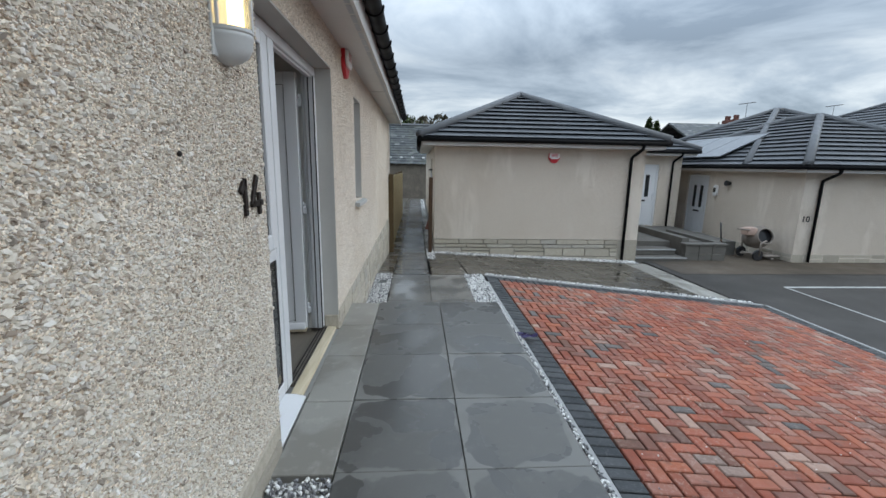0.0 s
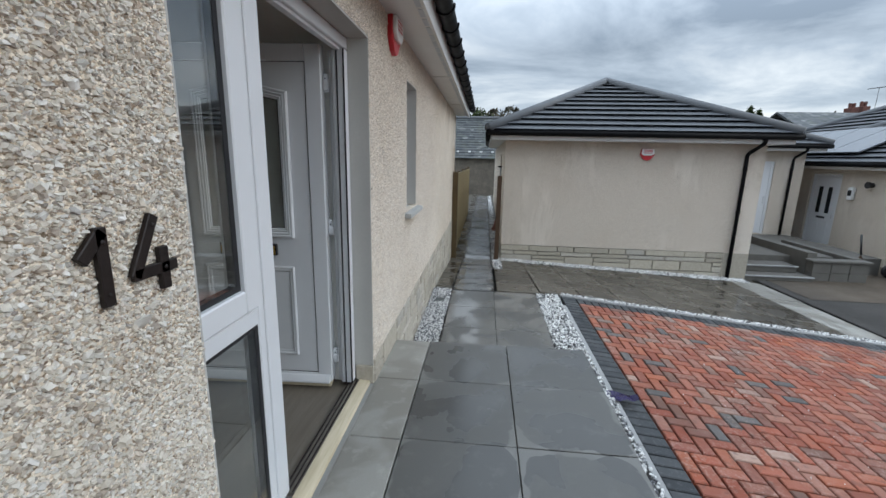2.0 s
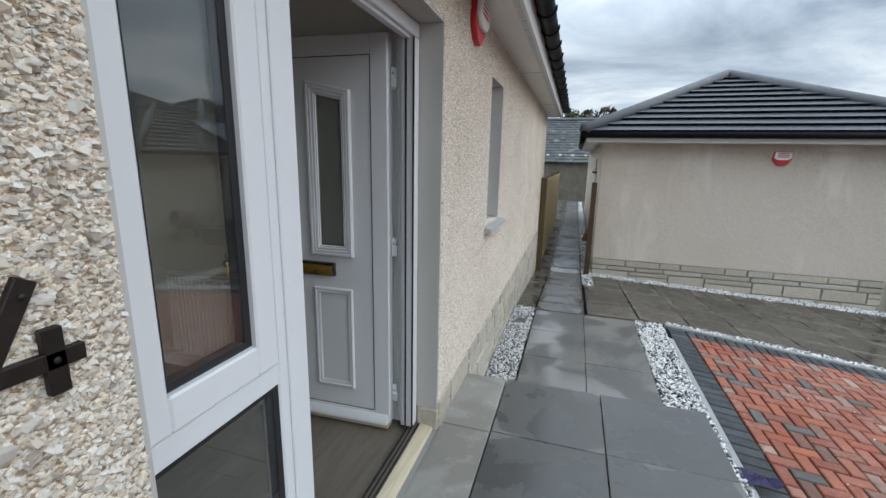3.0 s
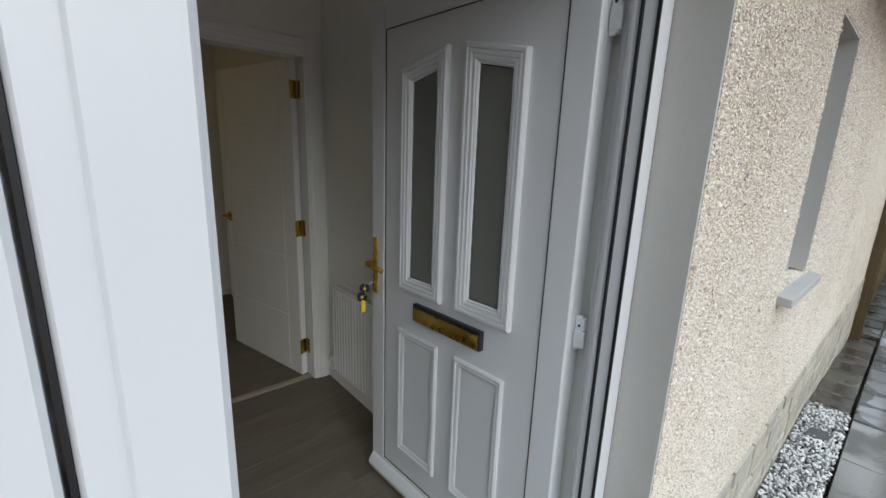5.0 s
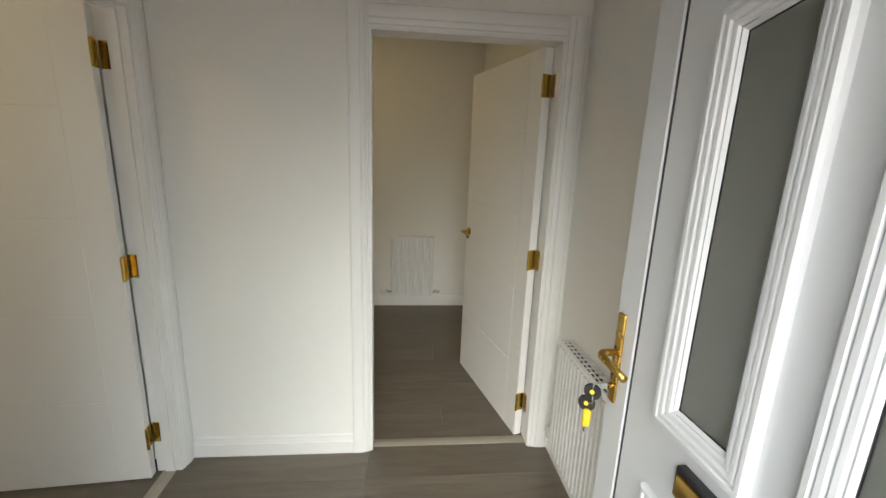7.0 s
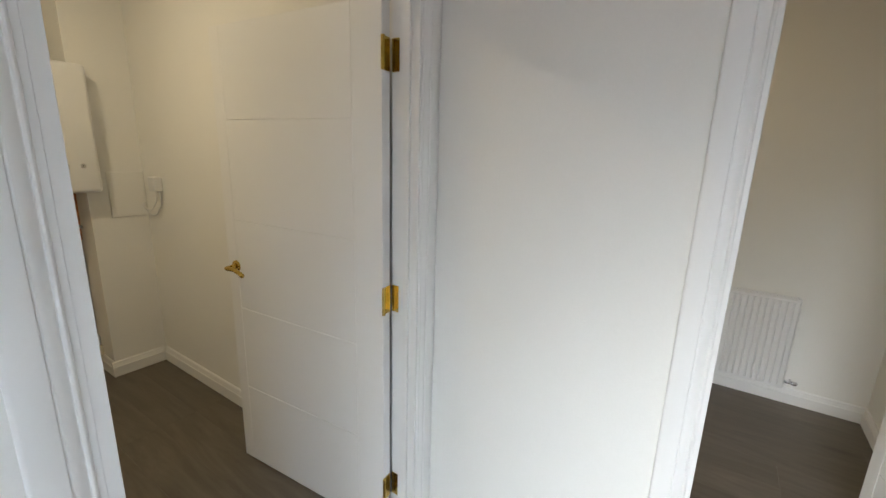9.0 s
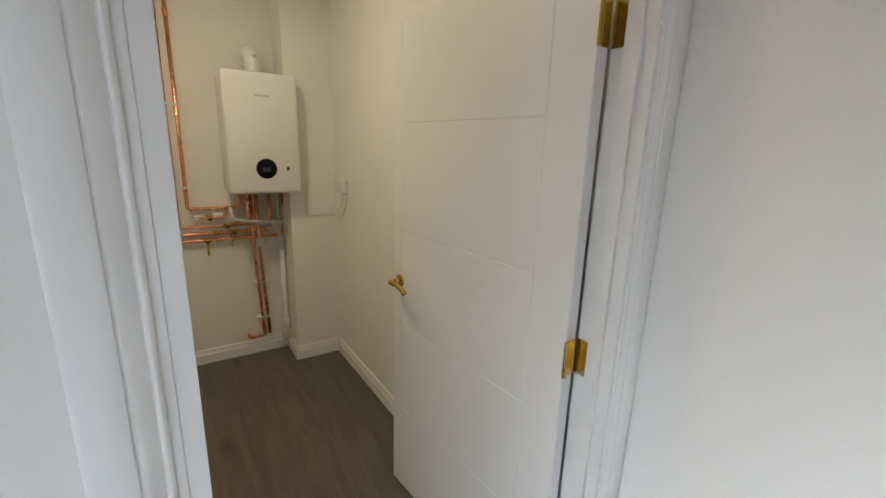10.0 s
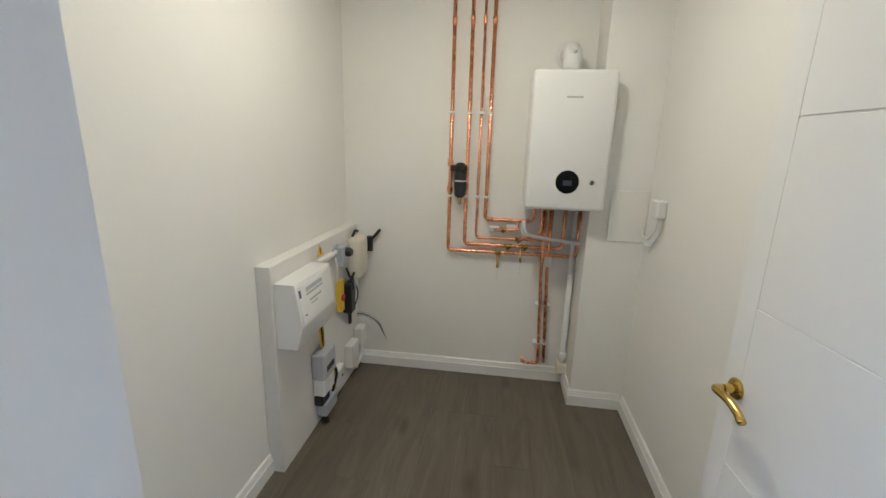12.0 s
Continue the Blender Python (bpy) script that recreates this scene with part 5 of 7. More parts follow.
mt = thing("meter", (X, -0.36, 0.85), "cream rounded meter cover with black wiring", "meter")
part("cover", box(X - 0.092, X - 0.0005, -0.455, -0.262, 0.70, 0.968, 0.03, seg=3), CREAM, mt)
part("cable", tube([(X - 0.05, -0.24, 0.74), (X - 0.06, -0.22, 0.66), (X - 0.03, -0.26, 0.60), (X - 0.02, -0.30, 0.52)], 0.010, 10, 0.03), BLACK, mt, "black cable")
part("cable", tube([(X - 0.02, -0.35, 0.972), (X - 0.02, -0.40, 1.0), (X - 0.02, -0.45, 0.985)], 0.009, 10, 0.02), BLACK, mt, "black cable")
gv = thing("gas_valve", (-1.03, -0.47, 0.9), "black lever valve beside the meter", "valve")
part("body", lathe([(0.022, -0.05), (0.022, 0.05)], (-1.045, -0.475, 0.90), (0, 0, 1), 14), BLACK, gv)
part("lever", tube([(-1.05, -0.472, 0.92), (-1.12, -0.468, 1.0)], 0.010, 8), BLACK, gv)
iso = thing("isolator_label", (X, -0.13, 0.64), "yellow and red switch label on the board", "label")
part("plate", box(X - 0.03, X + 0.002, -0.155, -0.095, 0.545, 0.745, 0.004), YELLOW, iso)
part("red_disc", lathe([(0.022, 0), (0.022, 0.008)], (X - 0.030, -0.125, 0.635), (-1, 0, 0), 18), RED, iso)
blk = thing("black_cutout", (X, -0.24, 0.6), "black service cut-out with cables", "fuse")
part("body", box(X - 0.06, X - 0.0005, -0.27, -0.19, 0.50, 0.70, 0.008), BLACK, blk)
part("cable", tube([(X - 0.03, -0.23, 0.50), (X - 0.03, -0.24, 0.43), (X - 0.02, -0.26, 0.41)], 0.012, 10, 0.02), BLACK, blk)
part("cable", tube([(X - 0.04, -0.21, 0.70), (X - 0.06, -0.26, 0.76), (X - 0.03, -0.33, 0.72)], 0.008, 8, 0.02), BLACK, blk)
ec = thing("earth_cables", (X, 0.14, 0.5), "green and yellow earth cables below the fuse box", "cable")
for k, dy in enumerate((0.0, 0.02, 0.045)):
    part("cable", tube([(X - 0.03 - 0.008 * k, 0.22 + dy, 0.665), (X - 0.04, 0.19 + dy, 0.56), (X - 0.02 - 0.006 * k, 0.15 + dy, 0.44)], 0.0055, 8, 0.04), (YELLOW, BLACK, YELLOW)[k], ec)
m2 = thing("lower_meter", (X, 0.20, 0.3), "grey meter boxes stacked low on the board", "meter")
part("upper_case", box(X - 0.075, X - 0.0005, 0.115, 0.275, 0.30, 0.455, 0.008), GREYPLASTIC, m2)
part("lower_case", box(X - 0.065, X - 0.0005, 0.125, 0.265, 0.20, 0.298, 0.006), PLASTIC, m2)
part("window", box(X - 0.078, X - 0.074, 0.15, 0.24, 0.345, 0.375), BLACK, m2)
part("terminal_cover", box(X - 0.05, X - 0.0005, 0.16, 0.262, 0.135, 0.198, 0.006), BLACK, m2)
part("cutout", box(X - 0.06, X - 0.0005, 0.08, 0.235, 0.055, 0.135, 0.006), GREYPLASTIC, m2)
part("tail", tube([(X - 0.03, 0.20, 0.06), (X - 0.045, 0.205, 0.01), (X - 0.045, 0.205, 0.002)], 0.014, 10, 0.01), BLACK, m2, "thick black supply cable")
part("tail", tube([(X - 0.05, 0.10, 0.32), (X - 0.06, 0.07, 0.24), (X - 0.04, 0.10, 0.13)], 0.008, 8, 0.03), BLACK, m2, "black cable")
part("tail", tube([(X - 0.03, 0.06, 0.30), (X - 0.04, 0.04, 0.18), (X - 0.03, 0.06, 0.06)], 0.006, 8, 0.03), YELLOW, m2, "yellow cable")
cb = thing("white_junction_boxes", (X, -0.4, 0.1), "white plastic junction boxes near the floor", "junction box")
part("box", box(X - 0.055, X - 0.0005, -0.33, -0.20, 0.11, 0.27, 0.005), PLASTIC, cb)
part("box", box(X - 0.065, X - 0.0005, -0.47, -0.37, 0.20, 0.32, 0.01), PLASTIC, cb)
part("pipe", tube([(X - 0.035, -0.42, 0.20), (X - 0.035, -0.42, 0.10), (X - 0.035, -0.30, 0.07)], 0.016, 12, 0.03), PLASTIC, cb)
wr = thing("meter_wiring", (X, -0.2, 0.55), "tangle of black and grey cables below the meter", "cable")
for k, (y, z, d) in enumerate(((-0.20, 0.80, 0.055), (-0.235, 0.76, 0.07), (-0.26, 0.72, 0.045), (-0.30, 0.71, 0.06))):
    part("cable", tube([(X - 0.03, y, z), (X - d, y - 0.02, z - 0.09), (X - d * 0.7, y - 0.05, z - 0.17), (X - 0.01, y - 0.03 + 0.012 * k, z - 0.27)], 0.0065 - 0.0008 * k, 8, 0.05), (BLACK, GREYPLASTIC, BLACK, BRONZE)[k], wr)
part("cable", tube([(X - 0.02, -0.055, 0.905), (X - 0.035, -0.06, 0.83), (X - 0.015, -0.075, 0.74)], 0.005, 8, 0.04), PLASTIC, wr, "white cable")
part("cable", tube([(X - 0.02, -0.02, 0.95), (X - 0.03, -0.05, 0.985), (X - 0.02, -0.10, 0.96)], 0.005, 8, 0.03), GREYPLASTIC, wr, "grey cable")
dt = thing("data_point", (X, 0.0, 0.2), "small white outlet with a dark slot low on the board", "socket")
part("plate", box(X - 0.045, X - 0.0005, -0.09, 0.02, 0.10, 0.215, 0.006), PLASTIC, dt)
part("slot", box(X - 0.0465, X - 0.044, -0.055, -0.035, 0.15, 0.165), BLACK, dt)
lw = thing("loose_wires", (-1.03, -0.49, 0.3), "loose grey wire ends curving from the board", "cable")
for k in range(3):
    part("wire", tube([(X - 0.0, -0.46 + 0.006 * k, 0.40 - 0.01 * k), (X - 0.06, -0.44, 0.415 - 0.012 * k), (X - 0.16, -0.44 - 0.004 * k, 0.37 - 0.02 * k), (X - 0.215 + 0.018 * k, -0.45, 0.22 + 0.03 * k)], 0.0035, 6, 0.05), (GREYPLASTIC, BRONZE, GREYPLASTIC)[k], lw)

# ---- dashed stone chips on the near stretches of wall ----
def dashed(name, label, mat, stretches, pitch, size, thin, thick, seed):
    """Flaky chips bedded in the render: stretches of (y0, y1, z0, z1) on the outer wall face."""
    rng = np.random.default_rng(seed)
    spots = []
    for y0, y1, z0, z1 in stretches:
        ny, nz = int((y1 - y0) / (pitch * 1.25)), int((z1 - z0) / (pitch * 0.8))
        gy, gz = np.meshgrid(np.arange(ny) + 0.5, np.arange(nz) + 0.5)
        py = y0 + (gy.ravel() + rng.uniform(-0.6, 0.6, gy.size)) * (y1 - y0) / ny
        pz = z0 + (gz.ravel() + rng.uniform(-0.6, 0.6, gz.size)) * (z1 - z0) / nz
        ok = (rng.uniform(0, 1, py.size) > (py - 6.0) / 1.6) & (py > y0 + 0.003) & (py < y1 - 0.003) & (pz > z0) & (pz < z1)
        spots.append(np.stack([py[ok], pz[ok]], 1))
    spots = np.concatenate(spots)
    n = len(spots)
    long = size * rng.lognormal(0.0, 0.28, n) * 0.5
    wide = long * rng.uniform(0.45, 0.85, n)
    deep = long * rng.uniform(thin, thick, n)
    turn = rng.normal(0.0, 0.55, n)
    corner = np.array([(-1, -1), (1, -1), (1, 1), (-1, 1)], float)
    base = corner[None] * np.stack([long, wide], 1)[:, None] * rng.uniform(0.65, 1.15, (n, 4, 2))
    crown = corner[None] * np.stack([long, wide], 1)[:, None] * rng.uniform(0.25, 0.8, (n, 4, 2))
    crown += rng.normal(0, 0.22, (n, 1, 2)) * long[:, None, None]
    flat = np.concatenate([base, crown], 1)
    c, s = np.cos(turn)[:, None], np.sin(turn)[:, None]
    dy, dz = flat[..., 0] * c - flat[..., 1] * s, flat[..., 0] * s + flat[..., 1] * c
    tip_y, tip_z = rng.normal(0, 0.28, (n, 1)), rng.normal(0.05, 0.30, (n, 1))
    out = np.concatenate([np.full((n, 4), -0.004), deep[:, None] * rng.uniform(0.7, 1.25, (n, 4))], 1)
    out[:, 4:] += dy[:, 4:] * tip_y + dz[:, 4:] * tip_z
    co = np.stack([OUT + out, spots[:, :1] + dy, spots[:, 1:] + dz], 2).reshape(-1, 3)
    quad = np.array([(0, 1, 5, 4), (1, 2, 6, 5), (2, 3, 7, 6), (3, 0, 4, 7), (4, 5, 6, 7)])
    loops = (quad[None] + (np.arange(n) * 8)[:, None, None]).ravel()
    me = bpy.data.meshes.new(name)
    me.vertices.add(len(co))
    me.vertices.foreach_set("co", co.ravel())
    me.loops.add(len(loops))
    me.loops.foreach_set("vertex_index", loops)
    me.polygons.add(n * 5)
    me.polygons.foreach_set("loop_start", np.arange(n * 5) * 4)
    me.update(calc_edges=True)
    me.shade_flat()
    me.materials.append(mat)
    return tagged(new(name, me), label, "stone chips", kind="stuff")


dashed("wall_chips", "coarse cream and grey stone chips dashed on the wall", CHIPS, [(0.75, DOOR0, 0.17, 2.33)], 0.0080, 0.0106, 0.42, 1.0, 31)
dashed("wall_chips", "cream and brown stone chips dashed beside the entrance", FINECHIPS, [(DOOR1, WIN[0], 0.17, 2.33), (WIN[0], WIN[1], 0.17, 0.93), (WIN[0], WIN[1], WIN[3], 2.33), (WIN[1], 7.6, 0.17, 2.33), (DOOR0, DOOR1, HEAD, 2.33)], 0.0076, 0.0092, 0.22, 0.48, 32)

# ---- things on the front wall ----
def bar(points, width, y_lo, bm):
    """A flat stroke of a numeral on the wall, through (y, z) points."""
    for (a, b), (c, d) in zip(points, points[1:]):
        u = Vector((c - a, d - b)).normalized()
        n = Vector((-u.y, u.x)) * width / 2
        e = u * width * 0.25
        prism([(a - e.x + n.x, b - e.y + n.y), (a - e.x - n.x, b - e.y - n.y), (c + e.x - n.x, d + e.y - n.y), (c + e.x + n.x, d + e.y + n.y)], "x", OUT + 0.004, OUT + 0.016, 0.0015, bm)
    return bm


for label, strokes, screws in (
    ("dark bronze house number one fixed to the roughcast", [[(2.045, 1.175), (2.045, 1.305)], [(2.045, 1.300), (2.008, 1.262)]], [(2.045, 1.19), (2.045, 1.285)]),
    ("dark bronze house number four fixed to the roughcast", [[(2.163, 1.312), (2.108, 1.208)], [(2.108, 1.208), (2.208, 1.208)], [(2.180, 1.245), (2.180, 1.168)]], [(2.158, 1.298), (2.180, 1.208)])):
    num = thing("house_number", (OUT, strokes[0][0][0], 1.17), label, "house number", "numerals by the entrance")
    bm = bmesh.new()
    for s in strokes:
        bar(s, 0.0235, OUT, bm)
    part("numeral", bm, BRONZE, num)
    for y, z in screws:
        part("screw", lathe([(0.0045, 0), (0.0045, 0.0015), (0.002, 0.003)], (OUT + 0.016, y, z), (1, 0, 0), 10), BRONZE, num)
        part("standoff", lathe([(0.004, 0), (0.004, 0.006)], (OUT - 0.001, y, z), (1, 0, 0), 8), BRONZE, num)

plug = thing("wall_plug", (OUT, 1.641, 1.389), "dark plugged hole in the roughcast", "wall plug")
part("plug", lathe([(0.008, -0.004), (0.008, 0.006), (0.006, 0.008), (0.002, 0.008)], (OUT, 1.641, 1.389), (1, 0, 0), 10), BRONZE, plug)
lamp = thing("wall_lantern", (OUT, 1.96, 1.70), "pale grey half-round wall lamp, lit warm yellow", "wall lamp")
LY, LX = 1.965, OUT
half = [(LX + 0.105 * math.sin(a), LY - 0.075 * math.cos(a)) for a in np.linspace(0, math.pi, 13)]


def half_shell(profile, bm):
    """Half-round rings against the wall: (scale, z) pairs."""
    rows = [[bm.verts.new((LX + (x - LX) * s, LY + (y - LY) * s, z)) for x, y in half] for s, z in profile]
    for r0, r1 in zip(rows, rows[1:]):
        for k in range(len(half) - 1):
            bm.faces.new((r0[k], r0[k + 1], r1[k + 1], r1[k]))
    bm.faces.new(rows[0][::-1])
    bm.faces.new(rows[-1])
    bmesh.ops.recalc_face_normals(bm, faces=bm.faces)
    return bm


part("base_bowl", half_shell([(0.35, 1.690), (0.62, 1.697), (0.82, 1.712), (0.95, 1.738), (0.98, 1.765), (1.0, 1.768), (1.0, 1.776), (0.97, 1.780), (1.02, 1.785), (1.02, 1.795)], bmesh.new()), LAMPGREY, lamp)
part("top_cap", half_shell([(1.02, 2.00), (1.02, 2.015), (0.95, 2.035), (0.7, 2.06), (0.3, 2.07)], bmesh.new()), LAMPGREY, lamp)
part("back_plate", box(LX, LX + 0.012, LY - 0.08, LY + 0.08, 1.70, 2.06, 0.003), LAMPGREY, lamp)
for k in (1, 6, 11):
    x, y = half[k]
    part("rib", box(x - 0.007, x + 0.004, y - 0.006, y + 0.006, 1.79, 2.005, 0.002), LAMPGREY, lamp)
g = part("diffuser", half_shell([(0.93, 1.793), (0.93, 2.003)], bmesh.new()), glass_mat("lamp_diffuser", (0.95, 0.93, 0.88), 0.15), lamp, "clear curved glass")
g.visible_shadow = False
for y in (1.945, 1.985):
    part("tube", lathe([(0.010, 0.0), (0.010, 0.19)], (LX + 0.045, y, 1.80), (0, 0, 1), 14), WARM, lamp, "glowing warm tube")

al = thing("alarm_box", (OUT, 4.40, 2.10), "red and white alarm box on the wall", "alarm box", "alarm boxes")
body = [(4.29, 2.335), (4.51, 2.335), (4.525, 2.20), (4.46, 2.125), (4.40, 2.105), (4.34, 2.125), (4.275, 2.20)]
part("back_box", prism(body, "x", OUT - 0.001, OUT + 0.035, 0.004), RED, al, "red back box")
cover = [(4.295, 2.33), (4.505, 2.33), (4.515, 2.235), (4.46, 2.19), (4.34, 2.19), (4.285, 2.235)]
part("cover", prism(cover, "x", OUT + 0.034, OUT + 0.062, 0.006), PLASTIC, al, "white cover")
for z in (2.30, 2.275, 2.25):
    part("print_bar", box(OUT + 0.0615, OUT + 0.063, 4.33, 4.47, z, z + 0.012), RED, al, "red printed bar")

# ---- other houses ----


def hip_roof(parent, x0, x1, y0, y1, z, pitch, courses, mat, cap):
    """A hipped roof of tile courses with ridge and hip caps."""
    half_w = min(x1 - x0, y1 - y0) / 2
    bm = bmesh.new()
    step = half_w / courses

    def rect(d, lift):
        h = z + d * pitch + lift
        return [Vector((x0 + d, y0 + d, h)), Vector((x1 - d, y0 + d, h)), Vector((x1 - d, y1 - d, h)), Vector((x0 + d, y1 - d, h))]

    for k in range(courses):
        lo, hi = rect(k * step - 0.045, 0.072), rect(min(half_w, (k + 1) * step + 0.07), 0.0)
        under = rect(min(half_w, k * step + 0.065), 0.0)
        for i in range(4):
            j = (i + 1) % 4
            a, b, c, d = lo[i], lo[j], hi[j], hi[i]
            if (c - d).length < 1e-4:
                bm.faces.new([bm.verts.new(p) for p in (a, b, c)])
            else:
                bm.faces.new([bm.verts.new(p) for p in (a, b, c, d)])
            bm.faces.new([bm.verts.new(p) for p in (under[i], under[j], b, a)])
    bmesh.ops.recalc_face_normals(bm, faces=bm.faces)
    part("roof_tiles", bm, mat, parent)
    top = rect(half_w, 0.03)
    base = rect(0, 0.05)
    for a, b in zip(base, top):
        part("hip_cap", tube([a, b], 0.11, 10), cap, parent)
    if x1 - x0 > y1 - y0 + 0.01:
        part("ridge_cap", tube([top[0], top[1]], 0.11, 10), cap, parent)
    elif y1 - y0 > x1 - x0 + 0.01:
        part("ridge_cap", tube([top[0], top[3]], 0.11, 10), cap, parent)


def eaves(parent, x0, x1, y0, y1, z, sides):
    """Soffit, fascia and gutter round a roof's edge."""
    part("soffit", box(x0 + 0.08, x1 - 0.08, y0 + 0.08, y1 - 0.08, z - 0.16, z - 0.14), FASCIA, parent)
    runs = {"s": (x0 + 0.06, x1 - 0.06, y0 + 0.06, y0 + 0.085), "n": (x0 + 0.06, x1 - 0.06, y1 - 0.085, y1 - 0.06), "w": (x0 + 0.06, x0 + 0.085, y0 + 0.085, y1 - 0.085), "e": (x1 - 0.085, x1 - 0.06, y0 + 0.085, y1 - 0.085)}
    lines = {"s": ((x0, y0), (x1, y0)), "n": ((x0, y1), (x1, y1)), "w": ((x0, y0), (x0, y1)), "e": ((x1, y0), (x1, y1))}
    for s in sides:
        part("fascia", box(*runs[s], z - 0.16, z + 0.02, 0.003), FASCIA, parent)
        (a, b), (c, d) = lines[s]
        part("gutter", tube([(a, b, z - 0.025), (c, d, z - 0.025)], 0.06, 10), GUTTER, parent)


def downpipe(parent, x, y, top, bottom, ox, oy):
    p = part("downpipe", tube([(x + ox, y + oy, top), (x + ox, y + oy, top - 0.10), (x, y, top - 0.30), (x, y, bottom)], 0.035, 12, 0.06), GUTTER, parent, "black downpipe")
    for z in (top - 0.6, (top + bottom) / 2, bottom + 0.4):
        part("pipe_bracket", lathe([(0.042, -0.02), (0.042, 0.02)], (x, y, z), (0, 0, 1), 12), GUTTER, p)


def panel_door(parent, m):
    """A white plastic house door with two narrow panes; local x across, z up, front along -y."""
    inv = ORIGIN[parent.name].inverted()
    def add(name, bm, mat, to):
        bm.transform(inv @ m)
        return part(name, bm, mat, to, local=True)
    fr = bmesh.new()
    for p in ((-0.52, -0.45, 0, 2.1), (0.45, 0.52, 0, 2.1), (-0.45, 0.45, 2.03, 2.1)):
        box(p[0], p[1], -0.03, 0.05, p[2], p[3], 0.004, fr)
    door = add("door", box(-0.45, 0.45, -0.01, 0.05, 0.02, 2.03, 0.004), UPVC, parent)
    add("door_frame", fr, UPVC, door)
    for x in (-0.17, 0.17):
        add("pane", box(x - 0.07, x + 0.07, -0.018, -0.008, 1.0, 1.75, 0.003), DARKPANE, door)
        add("lower_panel", box(x - 0.12, x + 0.12, -0.022, -0.008, 0.2, 0.75, 0.006), UPVC, door)
    add("letter_plate", box(-0.15, 0.15, -0.026, -0.008, 0.84, 0.90, 0.004), BLACK, door)
    add("handle", box(0.38, 0.41, -0.05, -0.008, 0.88, 1.10, 0.004), UPVC, door)


hb_ = thing("neighbour_bungalow", (3.0, 10.5, -0.9), "cream roughcast bungalow with a grey hipped roof", "house")
BX0, BX1, BY = 0.47, 5.55, 10.42
part("wall", slab_with_holes("y", BY, BY + 0.25, BX0, BX1, -0.37, 1.84), SHADEDDASH, hb_)
part("wall", slab_with_holes("x", BX0, BX0 + 0.25, BY + 0.251, 20.0, -0.37, 1.84, [(12.2, 12.9, 0.45, 1.55)]), SHADEDDASH, hb_)
part("wall", slab_with_holes("x", BX1 - 0.25, BX1, BY + 0.251, 14.5, -1.1, 1.84), SHADEDDASH, hb_)
part("wall", slab_with_holes("y", 14.5, 14.75, BX1 - 0.24, 9.1, -1.1, 1.84, [(7.28, 8.32, -0.57, 1.53)]), SHADEDDASH, hb_)
part("wall", slab_with_holes("x", 8.85, 9.1, 14.751, 20.0, -1.1, 1.84), SHADEDDASH, hb_)
part("footing", box(BX0 + 0.03, BX1 - 0.03, BY + 0.032, BY + 0.25, -1.2, -0.371), CONCRETE, hb_)
part("footing", box(BX0 + 0.03, BX0 + 0.25, BY + 0.25, 20.0, -1.2, -0.371), CONCRETE, hb_)
part("window", box(BX0 + 0.08, BX0 + 0.10, 12.2, 12.9, 0.45, 1.55), DARKPANE, hb_)
part("corner_band", box(5.05, BX1 + 0.003, BY - 0.004, BY + 0.02, -1.05, 1.83, 0.002), SHADEDDASH, hb_)
panel_door(hb_, Matrix.Translation((7.80, 14.56, -0.57)))
hip_roof(hb_, 0.10, 5.92, BY - 0.35, 17.5, 1.98, 0.475, 11, TILE, HIPCAP)
hip_roof(hb_, 0.15, 9.45, 14.12, 20.3, 1.98, 0.475, 11, TILE, HIPCAP)
eaves(hb_, 0.10, 5.92, BY - 0.35, 17.4, 1.98, "swe")
eaves(hb_, 5.95, 9.45, 14.12, 20.3, 1.98, "se")
downpipe(hb_, 5.18, BY - 0.05, 1.93, -0.95, 0.12, -0.28)
downpipe(hb_, 8.75, 14.44, 1.93, -0.6, 0.12, -0.28)
stone_courses(hb_, "y", BY - 0.006, -1, BX0, BX1, [(-1.02, -0.80), (-0.80, -0.59), (-0.59, -0.50), (-0.50, -0.375)], 11, (0.28, 0.85))
stone_courses(hb_, "x", BX0 + 0.004, -1, BY, BY + 0.9, [(-1.02, -0.80), (-0.80, -0.59), (-0.59, -0.50), (-0.50, -0.375)], 12, (0.22, 0.5))
part("corner_base", box(5.06, BX1 + 0.004, BY - 0.012, BY + 0.04, -1.1, -0.375, 0.004), STONE, hb_)
ha = thing("alarm_box", (3.3, BY, 1.45), "red and white alarm box on the neighbour's wall", "alarm box", "alarm boxes")
body = [(3.18, 1.70), (3.42, 1.70), (3.44, 1.58), (3.37, 1.49), (3.30, 1.465), (3.23, 1.49), (3.16, 1.58)]
part("back_box", prism(body, "y", BY - 0.035, BY + 0.001, 0.004), RED, ha, "red back box")
part("cover", prism([(3.185, 1.695), (3.415, 1.695), (3.425, 1.60), (3.37, 1.565), (3.23, 1.565), (3.175, 1.60)], "y", BY - 0.06, BY - 0.034, 0.006), PLASTIC, ha, "white cover")
for z in (1.665, 1.64, 1.61):
    part("print_bar", box(3.22, 3.38, BY - 0.0615, BY - 0.06, z, z + 0.014), RED, ha, "red printed bar")
po = thing("dark_post", (0.37, 10.15, -0.74), "dark stained upright timber post beside the house corner", "post")
part("post", box(0.325, 0.415, 10.10, 10.19, -0.74, 1.10, 0.006), DARKPOST, po)
wp = thing("wall_pipe", (0.45, 11.9, 0.9), "thin grey pipe with a black bracket on the side wall", "pipe")
part("pipe", tube([(0.44, 11.9, 1.25), (0.44, 11.9, -0.1)], 0.02, 8), GREYPLASTIC, wp)
part("bracket", box(0.37, 0.469, 11.87, 11.92, 1.235, 1.275, 0.008), BLACK, wp)

